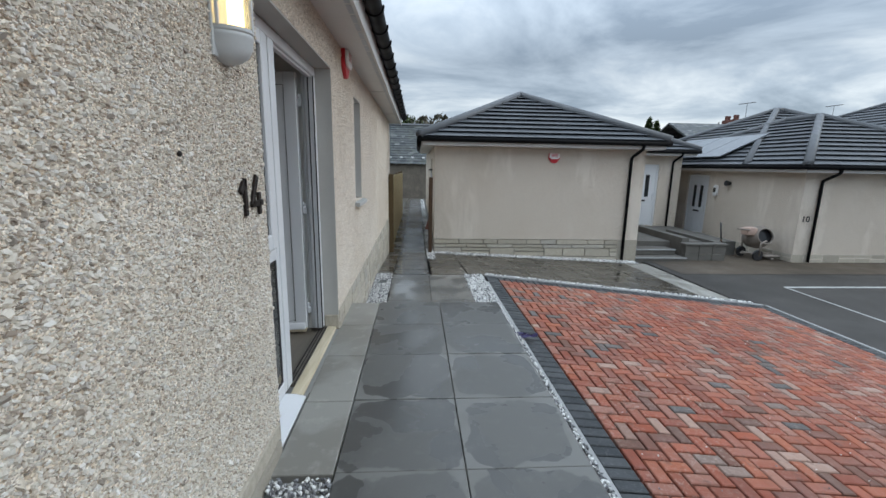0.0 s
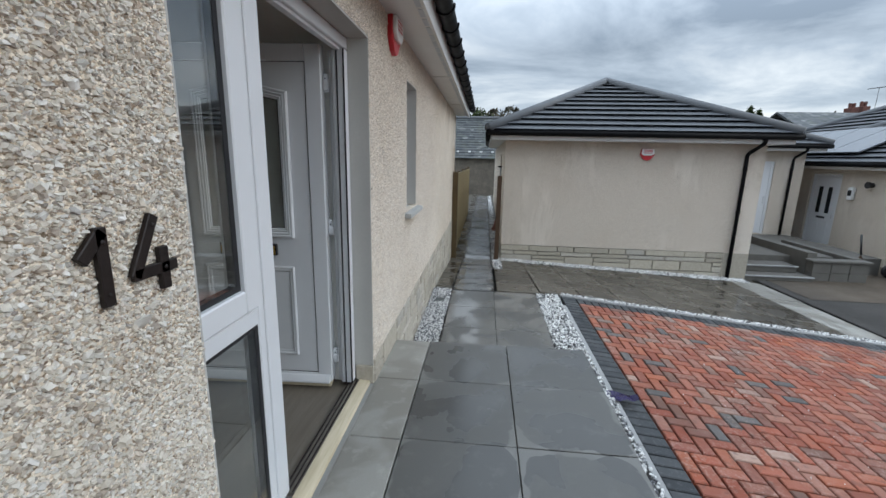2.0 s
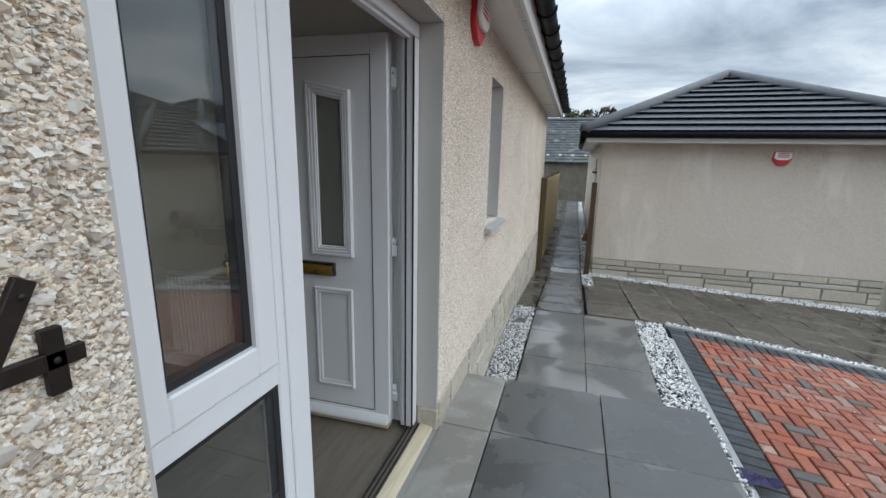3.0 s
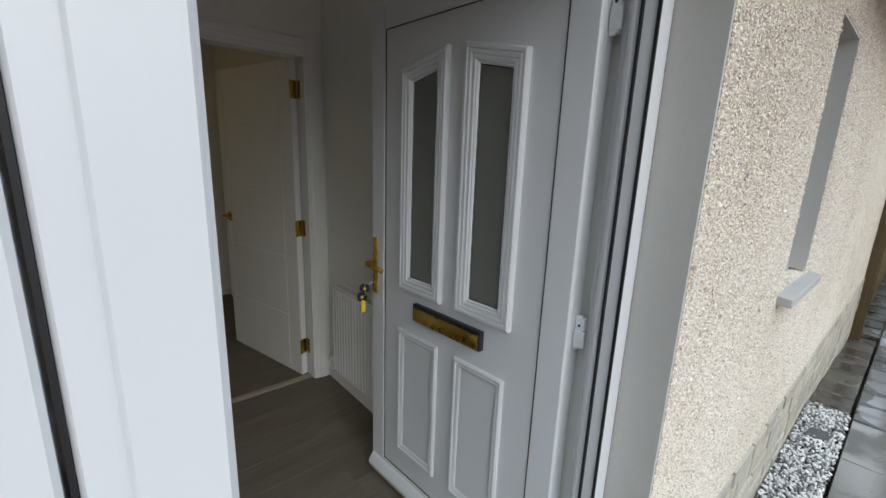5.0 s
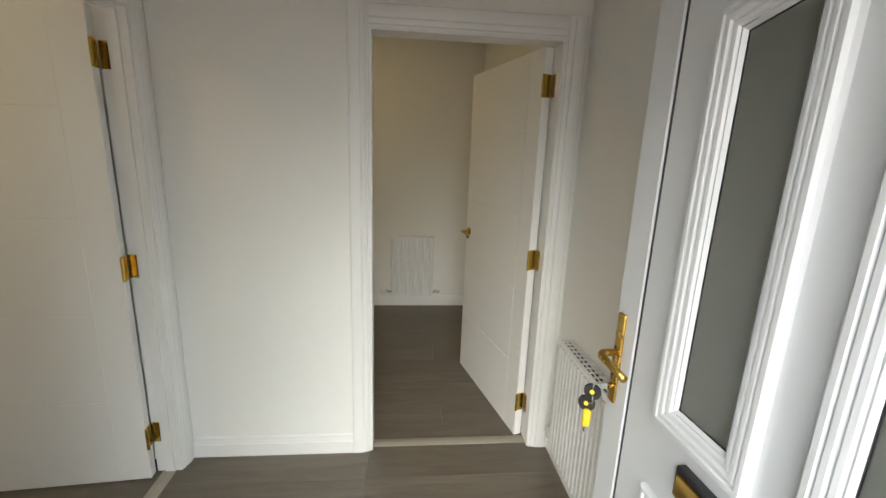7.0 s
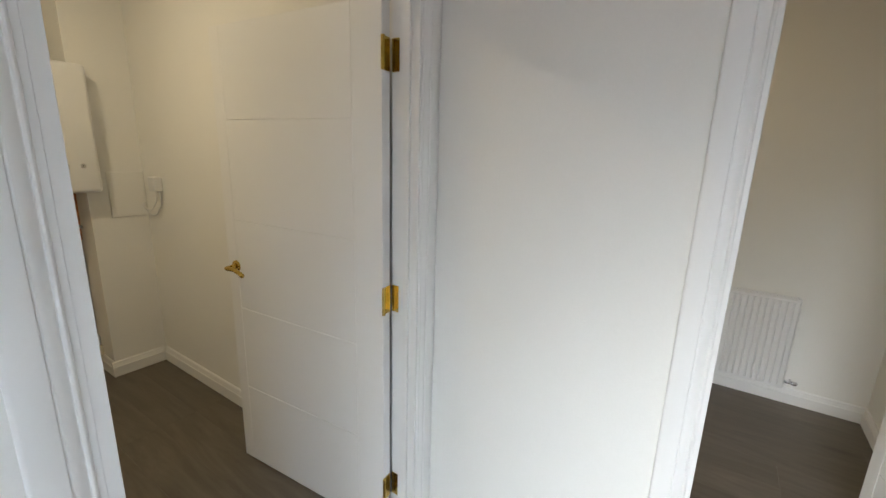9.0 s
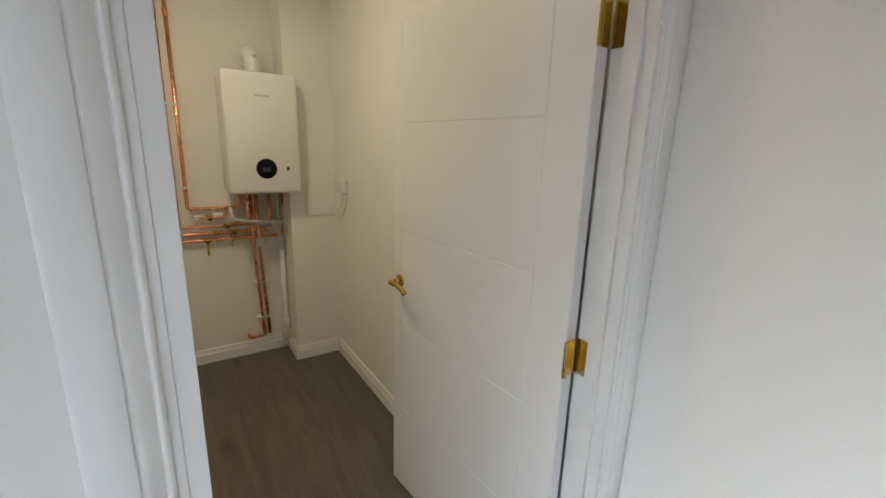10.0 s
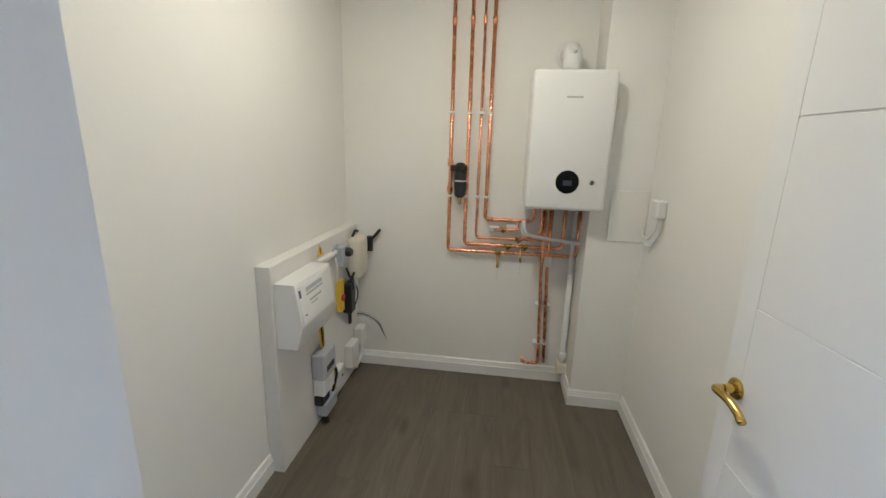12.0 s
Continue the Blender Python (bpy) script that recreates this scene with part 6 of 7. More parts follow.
# steps, landing and block walls by the neighbour's door
st = thing("entrance_steps", (6.3, 11.0, -0.96), "concrete entrance steps wet at the edges", "steps")
part("step", box(5.56, 7.05, 10.62, 11.6, -1.15, -0.87, 0.01), BLOCKWORK, st)
part("step", box(5.56, 6.95, 10.98, 11.6, -0.869, -0.72, 0.01), BLOCKWORK, st)
part("nosing", box(5.56, 7.06, 10.60, 10.64, -0.90, -0.866, 0.006), KERB, st)
part("nosing", box(5.56, 6.96, 10.96, 11.0, -0.75, -0.716, 0.006), KERB, st)
part("landing", box(5.56, 9.0, 11.45, 14.49, -1.15, -0.58, 0.01), BLOCKWORK, st)
bw = thing("block_wall", (7.5, 10.9, -0.96), "low grey concrete block wall, damp and unfinished", "wall")
for r in range(2):
    for k in range(3):
        x = 7.08 + k * 0.37
        part("block", box(x + 0.004, x + 0.362, 10.75, 10.95, -1.02 + r * 0.225, -0.80 + r * 0.225, 0.006), BLOCKWORK, bw)
part("coping", box(7.04, 8.22, 10.72, 10.98, -0.569, -0.52, 0.008), BLOCKWORK, bw)
part("side_wall", box(7.08, 7.28, 10.955, 14.3, -1.02, -0.40, 0.008), BLOCKWORK, bw)
part("side_wall", box(8.0, 8.2, 10.985, 13.2, -1.02, -0.50, 0.008), BLOCKWORK, bw)

hc_ = thing("bungalow_ten", (12.0, 10.6, -0.95), "cream roughcast bungalow with solar panels on its grey roof", "house")
CX, CY = 9.85, 10.55
part("wall", slab_with_holes("x", CX, CX + 0.25, CY + 0.251, 20.0, -1.1, 1.36, [(14.08, 15.18, -0.92, 1.22)]), SHADEDDASH, hc_)
part("wall", slab_with_holes("y", CY, CY + 0.25, CX, 16.0, -1.1, 1.36), SHADEDDASH, hc_)
panel_door(hc_, heading_pose(CX + 0.06, 14.63, -0.90, 0, -1))
hip_roof(hc_, 9.50, 16.1, CY - 0.35, 18.0, 1.51, 0.475, 12, TILE, HIPCAP)
hip_roof(hc_, 9.55, 19.0, 12.2, 21.4, 1.51, 0.475, 16, TILE, HIPCAP)
eaves(hc_, 9.50, 16.1, CY - 0.35, 18.0, 1.51, "sw")
downpipe(hc_, 10.27, CY - 0.05, 1.45, -0.95, 0.15, -0.28)
for z0, z1 in ((-0.98, -0.755),):
    stone_courses(hc_, "y", CY - 0.006, -1, CX, 15.9, [(z0, z1)], 14, (0.3, 0.6))
    stone_courses(hc_, "x", CX - 0.006, -1, CY, 14.5, [(z0, z1)], 15, (0.3, 0.6))
for k in range(4):
    p = part("solar_panel", box(0, 1.75, 0.02 + k * 1.05, 1.04 + k * 1.05, 0.06, 0.10, 0.004), SOLAR, hc_, "pale reflective solar panel", local=True)
    p.data.transform(ORIGIN[hc_.name].inverted() @ Matrix.Translation((9.85, 13.7, 1.73)) @ Matrix.Rotation(-math.atan(0.475), 4, "Y"))
wlamp = thing("wall_lantern", (CX, 13.64, 0.6), "small white bulkhead lamp by the neighbour's door", "wall lamp")
part("body", box(CX - 0.10, CX, 13.55, 13.73, 0.55, 0.90, 0.04, seg=2), PLASTIC, wlamp)
part("glass", box(CX - 0.105, CX - 0.05, 13.58, 13.70, 0.66, 0.82, 0.01), DARKPANE, wlamp)
cap = thing("flue_terminal", (CX, 13.11, 0.95), "black flue outlet on the wall", "flue")
part("terminal", lathe([(0.06, 0), (0.06, 0.10), (0.085, 0.11), (0.085, 0.14)], (CX, 13.11, 0.98), (-1, 0, 0), 16), BLACK, cap)
n10 = thing("house_number", (9.95, CY, 0.1), "black house number ten on the roughcast", "house number")
for k, ch in enumerate("10"):
    cu_ = bpy.data.curves.new("digit", "FONT")
    cu_.body, cu_.size, cu_.extrude = ch, 0.22, 0.006
    tmp = bpy.data.objects.new("digit", cu_)
    me = bpy.data.meshes.new_from_object(tmp)
    bpy.data.objects.remove(tmp)
    me.materials.append(BLACK)
    ob = new("digit", me)
    ob.parent = n10
    ob.matrix_basis = Matrix.Translation((-0.02 + k * 0.115, -0.010, 0.0)) @ Matrix.Rotation(radians(90), 4, "X")

# cement mixer
mx = thing("cement_mixer", (9.2, 11.0, -0.957), "mortar-crusted cement mixer standing on the road", "cement mixer")
MX = Matrix.Translation((9.2, 11.0, -0.957)) @ Matrix.Scale(0.86, 4)
drum = lathe([(0.16, -0.42), (0.27, -0.36), (0.34, -0.10), (0.35, 0.02), (0.30, 0.20), (0.24, 0.34), (0.235, 0.34), (0.22, 0.33), (0.28, 0.18), (0.32, 0.0), (0.25, -0.33)], (0.10, 0.08, 0.66), (-0.08, -0.95, 0.25), 28)
drum.transform(MX)
part("drum", drum, MIXERPAINT, mx)
# black disc across the mouth stands in for the shade in the drum
mouth = lathe([(0.255, 0.20), (0.0, 0.205)], (0.10, 0.08, 0.66), (-0.08, -0.95, 0.25), 28)
mouth.transform(MX)
part("drum_inside", mouth, BLACK, mx, "black disc for the shade inside the drum")
yoke = tube([(-0.15, -0.36, 0.15), (-0.15, -0.38, 0.55), (0.0, -0.38, 0.62)], 0.03, 8)
tube([(-0.15, 0.36, 0.15), (-0.15, 0.38, 0.55), (0.0, 0.38, 0.62)], 0.03, 8, bm=yoke)
tube([(-0.45, 0.0, 0.18), (0.40, 0.0, 0.16)], 0.035, 8, bm=yoke)
tube([(-0.15, -0.36, 0.16), (-0.15, 0.36, 0.16)], 0.03, 8, bm=yoke)
tube([(0.38, -0.3, 0.03), (0.38, 0.3, 0.03), (0.38, 0.0, 0.16)], 0.025, 8, bm=yoke)
yoke.transform(MX)
part("frame", yoke, MIXERPAINT, mx)
hood = box(-0.46, -0.10, -0.14, 0.16, 0.74, 0.99, 0.06, seg=2)
hood.transform(MX)
part("motor_hood", hood, HOODPAINT, mx, "faded pinkish motor hood")
bar_ = tube([(-0.40, -0.16, 0.92), (-0.82, -0.16, 0.97)], 0.022, 8)
bar_.transform(MX)
part("handle_bar", bar_, MIXERPAINT, mx)
for dy in (-0.34, 0.34):
    wheel = lathe([(0.05, -0.03), (0.15, -0.035), (0.165, -0.02), (0.165, 0.02), (0.15, 0.035), (0.05, 0.03)], (-0.18, dy, 0.165), (0, 1, 0), 20)
    wheel.transform(MX)
    part("wheel", wheel, BLACK, mx)
tray = box(0.10, 0.62, -0.30, 0.30, 0.09, 0.15, 0.02)
tray.transform(MX)
part("foot_plate", tray, MIXERPAINT, mx)
spd = thing("spade", (8.52, 11.4, -0.956), "rusty shovel leaning by the mixer", "shovel")
part("shaft", tube([(8.52, 11.52, -0.05), (8.52, 11.42, -0.5)], 0.02, 8), BLACK, spd)
part("blade", prism([(8.40, -0.955), (8.64, -0.955), (8.62, -0.68), (8.52, -0.50), (8.42, -0.68)], "y", 11.40, 11.43, 0.005), DARKPOST, spd)

# fence and narrow path
fence = thing("timber_fence", (-0.55, 11, -0.7), "pale new board fence along the narrow path", "fence")
part("end_post", box(-0.60, -0.49, 10.18, 10.29, -0.75, 1.16, 0.006), POSTWOOD, fence, "brown treated post")
for k in range(4):
    y = 10.3 + k * 2.0
    for j in range(14):
        part("board", box(-0.565, -0.548, y + j * 0.143, y + j * 0.143 + 0.135, -0.70, 1.10 - 0.02 * k, 0.002), FENCEWOOD, fence)
    part("rail", box(-0.60, -0.566, y, y + 2.0, 0.85, 0.93, 0.003), FENCEWOOD, fence)
    part("post", box(-0.64, -0.566, y + 1.95, y + 2.03, -0.75, 1.12, 0.004), POSTWOOD, fence)

barn = thing("slate_outbuilding", (-2, 29, -0.8), "old stone outbuilding with a mossy slate roof", "building")
part("wall", box(-14, 9, 28.0, 28.4, -1.2, 1.42), OLDSTONE, barn)
part("wall", box(-14, -13.6, 28.4, 35, -1.2, 1.42), OLDSTONE, barn)
for k in range(16):
    y0, y1 = 27.8 + k * 0.24, 27.8 + (k + 1) * 0.24 + 0.03
    z0, z1 = 1.46 + k * 0.168, 1.43 + (k + 1) * 0.168
    bm = prism([(y0, z0 - 0.02), (y0, z0 + 0.012), (y1, z1 + 0.012), (y1, z1 - 0.02)], "x", -14.3, 9.3)
    part("slate_course", bm, SLATE, barn)
part("ridge", tube([(-14.3, 31.7, 4.17), (9.3, 31.7, 4.17)], 0.12, 8), HIPCAP, barn)
rng = random.Random(21)
for k in range(9):
    x = -3.2 + k * 0.72
    part("roof_light", box(x, x + 0.16, 28.28, 28.31, 1.80, 1.90), PLASTIC, barn, "small white roof vent")
pot = thing("brick_rubble", (0.42, 14.2, -0.72), "broken red bricks and a plastic bag by the wall", "rubble")
for k in range(4):
    part("brick", box(0.33 + 0.03 * k, 0.44 + 0.03 * k, 13.9 + 0.12 * k, 14.1 + 0.12 * k, -0.73 + 0.05 * k, -0.60 + 0.06 * k, 0.01), RUSTRED, pot)
part("bag", lathe([(0.05, 0), (0.10, 0.05), (0.07, 0.12), (0.02, 0.16)], (0.40, 14.45, -0.72), (0.2, 0, 1), 9), PLASTIC, pot)


def far_house(name, label, x0, x1, y0, y1, base, eave, pitch, wallmat, windows):
    h = thing(name, ((x0 + x1) / 2, y0, base), label, "house", "houses round the court")
    part("wall", box(x0 + 0.3, x1 - 0.3, y0 + 0.3, y1 - 0.3, base, eave), wallmat, h)
    hip_roof(h, x0, x1, y0, y1, eave + 0.1, pitch, 14, TILE, HIPCAP)
    eaves(h, x0, x1, y0, y1, eave + 0.1, "swe")
    for x, z in windows:
        w = part("window", box(x, x + 1.1, y0 + 0.26, y0 + 0.30, z, z + 1.2, 0.01), UPVC, h)
        part("pane", box(x + 0.08, x + 1.02, y0 + 0.25, y0 + 0.262, z + 0.08, z + 1.12), DARKPANE, w)
    return h


far_house("tall_house", "cream house with a broad grey hipped roof behind", 24.0, 38.0, 16.0, 28.0, -1.0, 3.6, 0.46, SHADEDDASH, [(26, 0.2), (29, 0.2), (33, 0.2)])
far_house("opposite_bungalow", "cream bungalow with grey roof across the court", 9.0, 22.0, -9.0, -1.0, -1.2, 1.5, 0.42, SHADEDDASH, [(11, -0.2), (16, -0.2)])
far_house("opposite_bungalow", "cream bungalow with grey roof behind the court", -3.0, 7.0, -22.0, -12.0, -1.2, 1.9, 0.45, SHADEDDASH, [(0, 0.2), (4, 0.2)])
ch = thing("gabled_house", (38, 40, -1.5), "dark slate house with red brick chimney pots", "house", "old houses beyond the roofs")
part("wall", box(31.5, 46, 40, 47, -1.5, 3.1), OLDSTONE, ch)
part("roof_slope", prism([(39.5, 3.0), (43.5, 5.4), (47.5, 3.0), (47.5, 3.15), (43.5, 5.55), (39.5, 3.15)], "x", 31.2, 46.3), SLATE, ch)
for x in (31.7, 32.6):
    c = part("chimney", box(x, x + 0.65, 43.1, 43.9, 4.9, 6.45 + 0.15 * (x > 32), 0.03), REDBRICK, ch, "red brick chimney")
    for k in range(2):
        part("pot", lathe([(0.12, 0), (0.14, 0.4), (0.10, 0.42)], (x + 0.17 + 0.3 * k, 43.5, 6.45 + 0.15 * (x > 32)), (0, 0, 1), 10), REDBRICK, c)
ch2 = thing("gabled_house", (24, 36, -1.5), "low grey-roofed stone house with a small gable", "house", "old houses beyond the roofs")
part("wall", box(21.6, 26.6, 33, 39, -1.5, 3.5), OLDSTONE, ch2)
part("roof_slope", prism([(32.6, 3.5), (36, 5.1), (39.4, 3.5), (39.4, 3.65), (36, 5.25), (32.6, 3.65)], "x", 21.3, 26.9), SLATE, ch2)
part("dormer", prism([(22.6, 3.7), (24.2, 3.7), (23.4, 4.5)], "y", 32.9, 35), SLATE, ch2)
for x, y, h0, h1 in ((33.9, 43.5, 5.7, 8.2), (43.4, 43.5, 5.7, 8.2)):
    an = thing("tv_aerial", (x, y, h0), "thin metal television aerial on a pole", "aerial", "aerials on the roofs")
    part("pole", tube([(x, y, h0 - 0.4), (x, y, h1)], 0.02, 6), BRONZE, an)
    part("boom", tube([(x - 0.9, y, h1 - 0.15), (x + 0.9, y, h1 + 0.1)], 0.025, 6), BRONZE, an)
    for k in range(5):
        part("element", tube([(x - 0.7 + k * 0.35, y - 0.3, h1 - 0.1 + k * 0.05), (x - 0.7 + k * 0.35, y + 0.3, h1 - 0.1 + k * 0.05)], 0.015, 6), BRONZE, an)
for x, y, h0 in ((27.3, 50, 7.9), (28.8, 51, 7.6)):
    tr = thing("conifer", (x, y, -1), "dark distant conifer above the roofs", "tree", "conifers behind the roofs")
    part("trunk", lathe([(0.35, 0), (0.1, h0 - 1)], (x, y, -1), (0, 0, 1), 8), POSTWOOD, tr)
    rng = random.Random(int(x * 7))
    crown = bmesh.new()
    for k in range(1500):
        z = rng.uniform(1.0, h0)
        r = (1 - z / (h0 + 0.6)) * 2.0
        a = rng.uniform(0, 2 * math.pi)
        c = Vector((x + r * math.cos(a) * rng.uniform(0.3, 1), y + r * math.sin(a) * rng.uniform(0.3, 1), z - 1 + rng.uniform(-0.3, 0.5)))
        u = Vector((rng.gauss(0, 1), rng.gauss(0, 1), rng.gauss(0, 0.5))).normalized() * 0.30
        v = Vector((rng.gauss(0, 1), rng.gauss(0, 1), rng.gauss(0, 1))).normalized() * 0.16
        crown.faces.new([crown.verts.new(c + p) for p in (-u, v, u, -v)])
    part("crown", crown, EVERGREEN, tr)

# wooded skyline
rng = np.random.default_rng(5)
vs, fs = [], []
for k in range(26000):
    x = rng.uniform(-70, 90)
    y = rng.uniform(78, 98)
    top = 9.0 + 1.5 * math.sin(x * 0.09) + 1.0 * math.sin(x * 0.31 + 1) + 0.8 * math.sin(x * 1.7) * math.sin(x * 0.53) + (1.2 if y > 88 else 0)
    z = rng.uniform(0, 1) ** 0.7 * top
    c = np.array([x, y, z])
    u, v = rng.normal(size=3) * (0.26, 0.26, 0.34), rng.normal(size=3) * 0.22
    n = len(vs)
    vs += [tuple(c - u), tuple(c + v), tuple(c + u), tuple(c - v)]
    fs.append((n, n + 1, n + 2, n + 3))
me = bpy.data.meshes.new("woodland")
me.from_pydata(vs, [], fs)
me.materials.append(WOODLAND)
tagged(new("woodland", me), "bare brown woodland on the skyline", "trees", kind="stuff")
sh = thing("evergreen_bush", (-1, 46, 0), "dense dark green shrub behind the slate roof", "shrub")
crown = bmesh.new()
rg = random.Random(8)
for k in range(5200):
    a, b, r = rg.uniform(0, 6.28), rg.uniform(0, 1.57), rg.uniform(0.62, 1.0) * (1 + 0.10 * math.sin(3 * k))
    c = Vector((-1.0 + 3.6 * r * math.cos(a) * math.cos(b), 46 + 2.4 * r * math.sin(a) * math.cos(b), -1.0 + 6.9 * r * math.sin(b)))
    u = Vector((rg.gauss(0, 1), rg.gauss(0, 1), rg.gauss(0, 1))).normalized() * 0.17
    v = Vector((rg.gauss(0, 1), rg.gauss(0, 1), rg.gauss(0, 1))).normalized() * 0.11
    crown.faces.new([crown.verts.new(c + p) for p in (-u, v, u, -v)])
part("crown", crown, EVERGREEN, sh)
part("trunk", lathe([(0.2, 0), (0.12, 3.5)], (-1, 46, -1.2), (0, 0, 1), 8), POSTWOOD, sh)

# ---- ground ----


def sheet(name, x0, x1, y0, y1, nx, ny, drop, mat, label, category):
    bm = bmesh.new()
    rows = []
    for j in range(ny + 1):
        row = []
        for i in range(nx + 1):
            x, y = lerp(x0, x1, i / nx), lerp(y0, y1, j / ny)
            row.append(bm.verts.new((x, y, ground(x, y) - drop)))
        rows.append(row)
    for r0, r1 in zip(rows, rows[1:]):
        for k in range(nx):
            bm.faces.new((r0[k], r0[k + 1], r1[k + 1], r1[k]))
    return solid(name, bm, mat, label, category)


def land():
    """One sheet to the horizon: asphalt court, fine near the house."""
    xs = [-400, -120, -40, -12, -6.2, -0.62, 0, 0.5, 1.1, 1.6, 2.2, 3, 4, 5, 6.2, 8, 11, 16, 24, 40, 120, 400]
    ys = [-400, -120, -40, -12, -4, 0, 2, 4, 5.5, 7.1, 7.9, 8.7, 9.5, 10.3, 12, 16, 22, 30, 45, 70, 150, 400]
    bm = bmesh.new()
    rows = [[bm.verts.new((x, y, ground(x, y) - 0.10)) for x in xs] for y in ys]
    for r0, r1 in zip(rows, rows[1:]):
        for k in range(len(xs) - 1):
            bm.faces.new((r0[k], r0[k + 1], r1[k + 1], r1[k]))
    return solid("ground", bm, SOIL, "damp earth under the paving", "ground")


land()
sheet("road", 6.12, 30, -14, 16, 24, 30, 0.02, ASPHALT, "damp black asphalt parking court", "road")
sheet("pavement", 6.122, 16, 9.35, 14.4, 10, 6, 0.013, DIRTY, "mud-stained asphalt before the neighbours' houses", "pavement")
sheet("road_apron", 5.86, 6.121, 7.16, 10.6, 2, 6, 0.018, ASPHALT, "damp asphalt beside the walkway", "road")
sheet("ground_north", -14, 9.9, 10.3, 28, 12, 10, 0.06, GRASS, "rough ground between the houses", "ground")
sheet("ground_south", -12, 6.1, -14, -4.4, 8, 6, 0.03, ASPHALT, "damp asphalt behind the drive", "ground")
for a, b, half, paint in (((7.65, 8.3), (7.45, 2.0), 0.022, LINEPAINT), ((7.65, 8.3), (14.0, 8.25), 0.05, LINEPAINT)):
    bm = bmesh.new()
    n = 12
    along = Vector((b[0] - a[0], b[1] - a[1])).normalized() * 1.0
    side = Vector((-along.y, along.x)) * half
    row = []
    for k in range(n + 1):
        x, y = lerp(a[0], b[0], k / n), lerp(a[1], b[1], k / n)
        row.append([bm.verts.new((x + s * side.x, y + s * side.y, ground(x, y) - 0.016)) for s in (-1, 1)])
    for r0, r1 in zip(row, row[1:]):
        bm.faces.new((r0[0], r0[1], r1[1], r1[0]))
    bmesh.ops.recalc_face_normals(bm, faces=bm.faces)
    solid("road_marking", bm, paint, "worn pale parking bay line on the asphalt", "road marking")

# raised landing by the entrance
solid("landing_base", box(-0.621, 0.865, -4.0, 4.50, -0.75, -0.042), CONCRETE, "concrete base of the raised entrance landing", "landing")
solid("landing_kerb_south", box(-0.62, 0.865, -4.4, -4.001, -0.75, -0.2), CONCRETE, "concrete ramp foot below the landing", "landing")
landing = thing("landing_paving", (0.28, 2.1, 0.0), "raised landing of large dark wet paving slabs", "paving", kind="structure")
path = thing("lower_path", (0.0, 9.0, -0.5), "narrow wet slab path running between the houses", "path", kind="structure")
walkway = thing("cross_walkway", (3.0, 8.5, -0.7), "wet buff slab walkway in front of the neighbour's house", "path", kind="structure")
drive = thing("driveway", (3.6, 3.5, -0.7), "red herringbone block driveway with charcoal edging", "driveway", kind="structure")


def laid(parent, m):
    return ORIGIN[parent.name].inverted() @ m


big = piece_mesh("slab", 0.5945, 0.5945, 0.040, 0.003, DARKSLAB)
rs = random.Random(2)
for j in range(-10, 4):
    for i in range(2):
        m = Matrix.Translation((-0.014 + i * 0.599, 2.41 + j * 0.6, rs.uniform(-0.004, 0.002)))
        put_piece("slab", big, laid(landing, m), landing)
side_big = piece_mesh("edge_slab", 0.274, 0.594, 0.040, 0.004, LIGHTSLAB)
for j in range(0, 4):
    put_piece("edge_slab", side_big, laid(landing, Matrix.Translation((-0.456, 2.385 + j * 0.6 + 0.012, -0.001))), landing)
near_fill = piece_mesh("edge_slab", 0.13, 1.44, 0.040, 0.004, LIGHTSLAB)
put_piece("edge_slab", near_fill, laid(landing, Matrix.Translation((-0.655 + 0.006, 3.32 + 0.2, -0.0035))), landing)

lower = piece_mesh("slab", 0.5675, 0.6575, 0.045, 0.004, PATHSLAB)
for j in range(4):
    for i in range(2):
        x, y = -0.035 + i * 0.572, 4.71 + j * 0.662
        put_piece("slab", lower, laid(path, slope_pose(x, y, -0.372 + rs.uniform(-0.003, 0.002))), path)
left_slab = piece_mesh("edge_slab", 0.242, 0.388, 0.045, 0.004, BUFFSLAB)
# wet slabs, their colour raised and patched pale for the sky they mirror
wet_slab = piece_mesh("slab", 0.580, 0.426, 0.045, 0.007, slab_mat("wet_sheen_slab", (0.11, 0.109, 0.106), (0.19, 0.188, 0.184), (0.24, 0.238, 0.23), 0.0, 0.85, 0.84, 0.6, (0.03, 0.029, 0.027)))
for j in range(42):
    y = 7.22 + j * 0.45
    put_piece("slab", wet_slab, laid(path, slope_pose(-0.03, y, ground(-0.03, y) + 0.03 + rs.uniform(-0.006, 0.004)) @ Matrix.Rotation(radians(rs.uniform(-0.9, 0.9)), 4, "X") @ Matrix.Rotation(radians(rs.uniform(-0.7, 0.7)), 4, "Y")), path)
for j in range(8):
    y = 7.30 + j * 0.41
    put_piece("edge_slab", left_slab, laid(path, slope_pose(-0.465, y, ground(-0.46, y) + 0.022)), path)
for j in range(36):
    y = 10.75 + j * 0.45
    put_piece("slab", left_slab, laid(path, slope_pose(-0.45, y, ground(-0.45, y) + 0.02)), path)

# pale slabs at the right edge paint the reflections on the wet walkway
sheen_way = piece_mesh("slab", 0.588, 0.588, 0.045, 0.004, LIGHTSLAB)
way_slab = piece_mesh("slab", 0.588, 0.588, 0.045, 0.004, BUFFSLAB)
for i in range(10):
    for j in range(5):
        x, y = 0.60 + i * 0.6, 7.46 + j * 0.6
        if y < 7.2 or (x > 5.9):
            continue
        put_piece("slab", sheen_way if x > 5.3 else way_slab, laid(walkway, slope_pose(x, y, ground(x, y) + 0.012 + rs.uniform(-0.004, 0.003))), walkway)

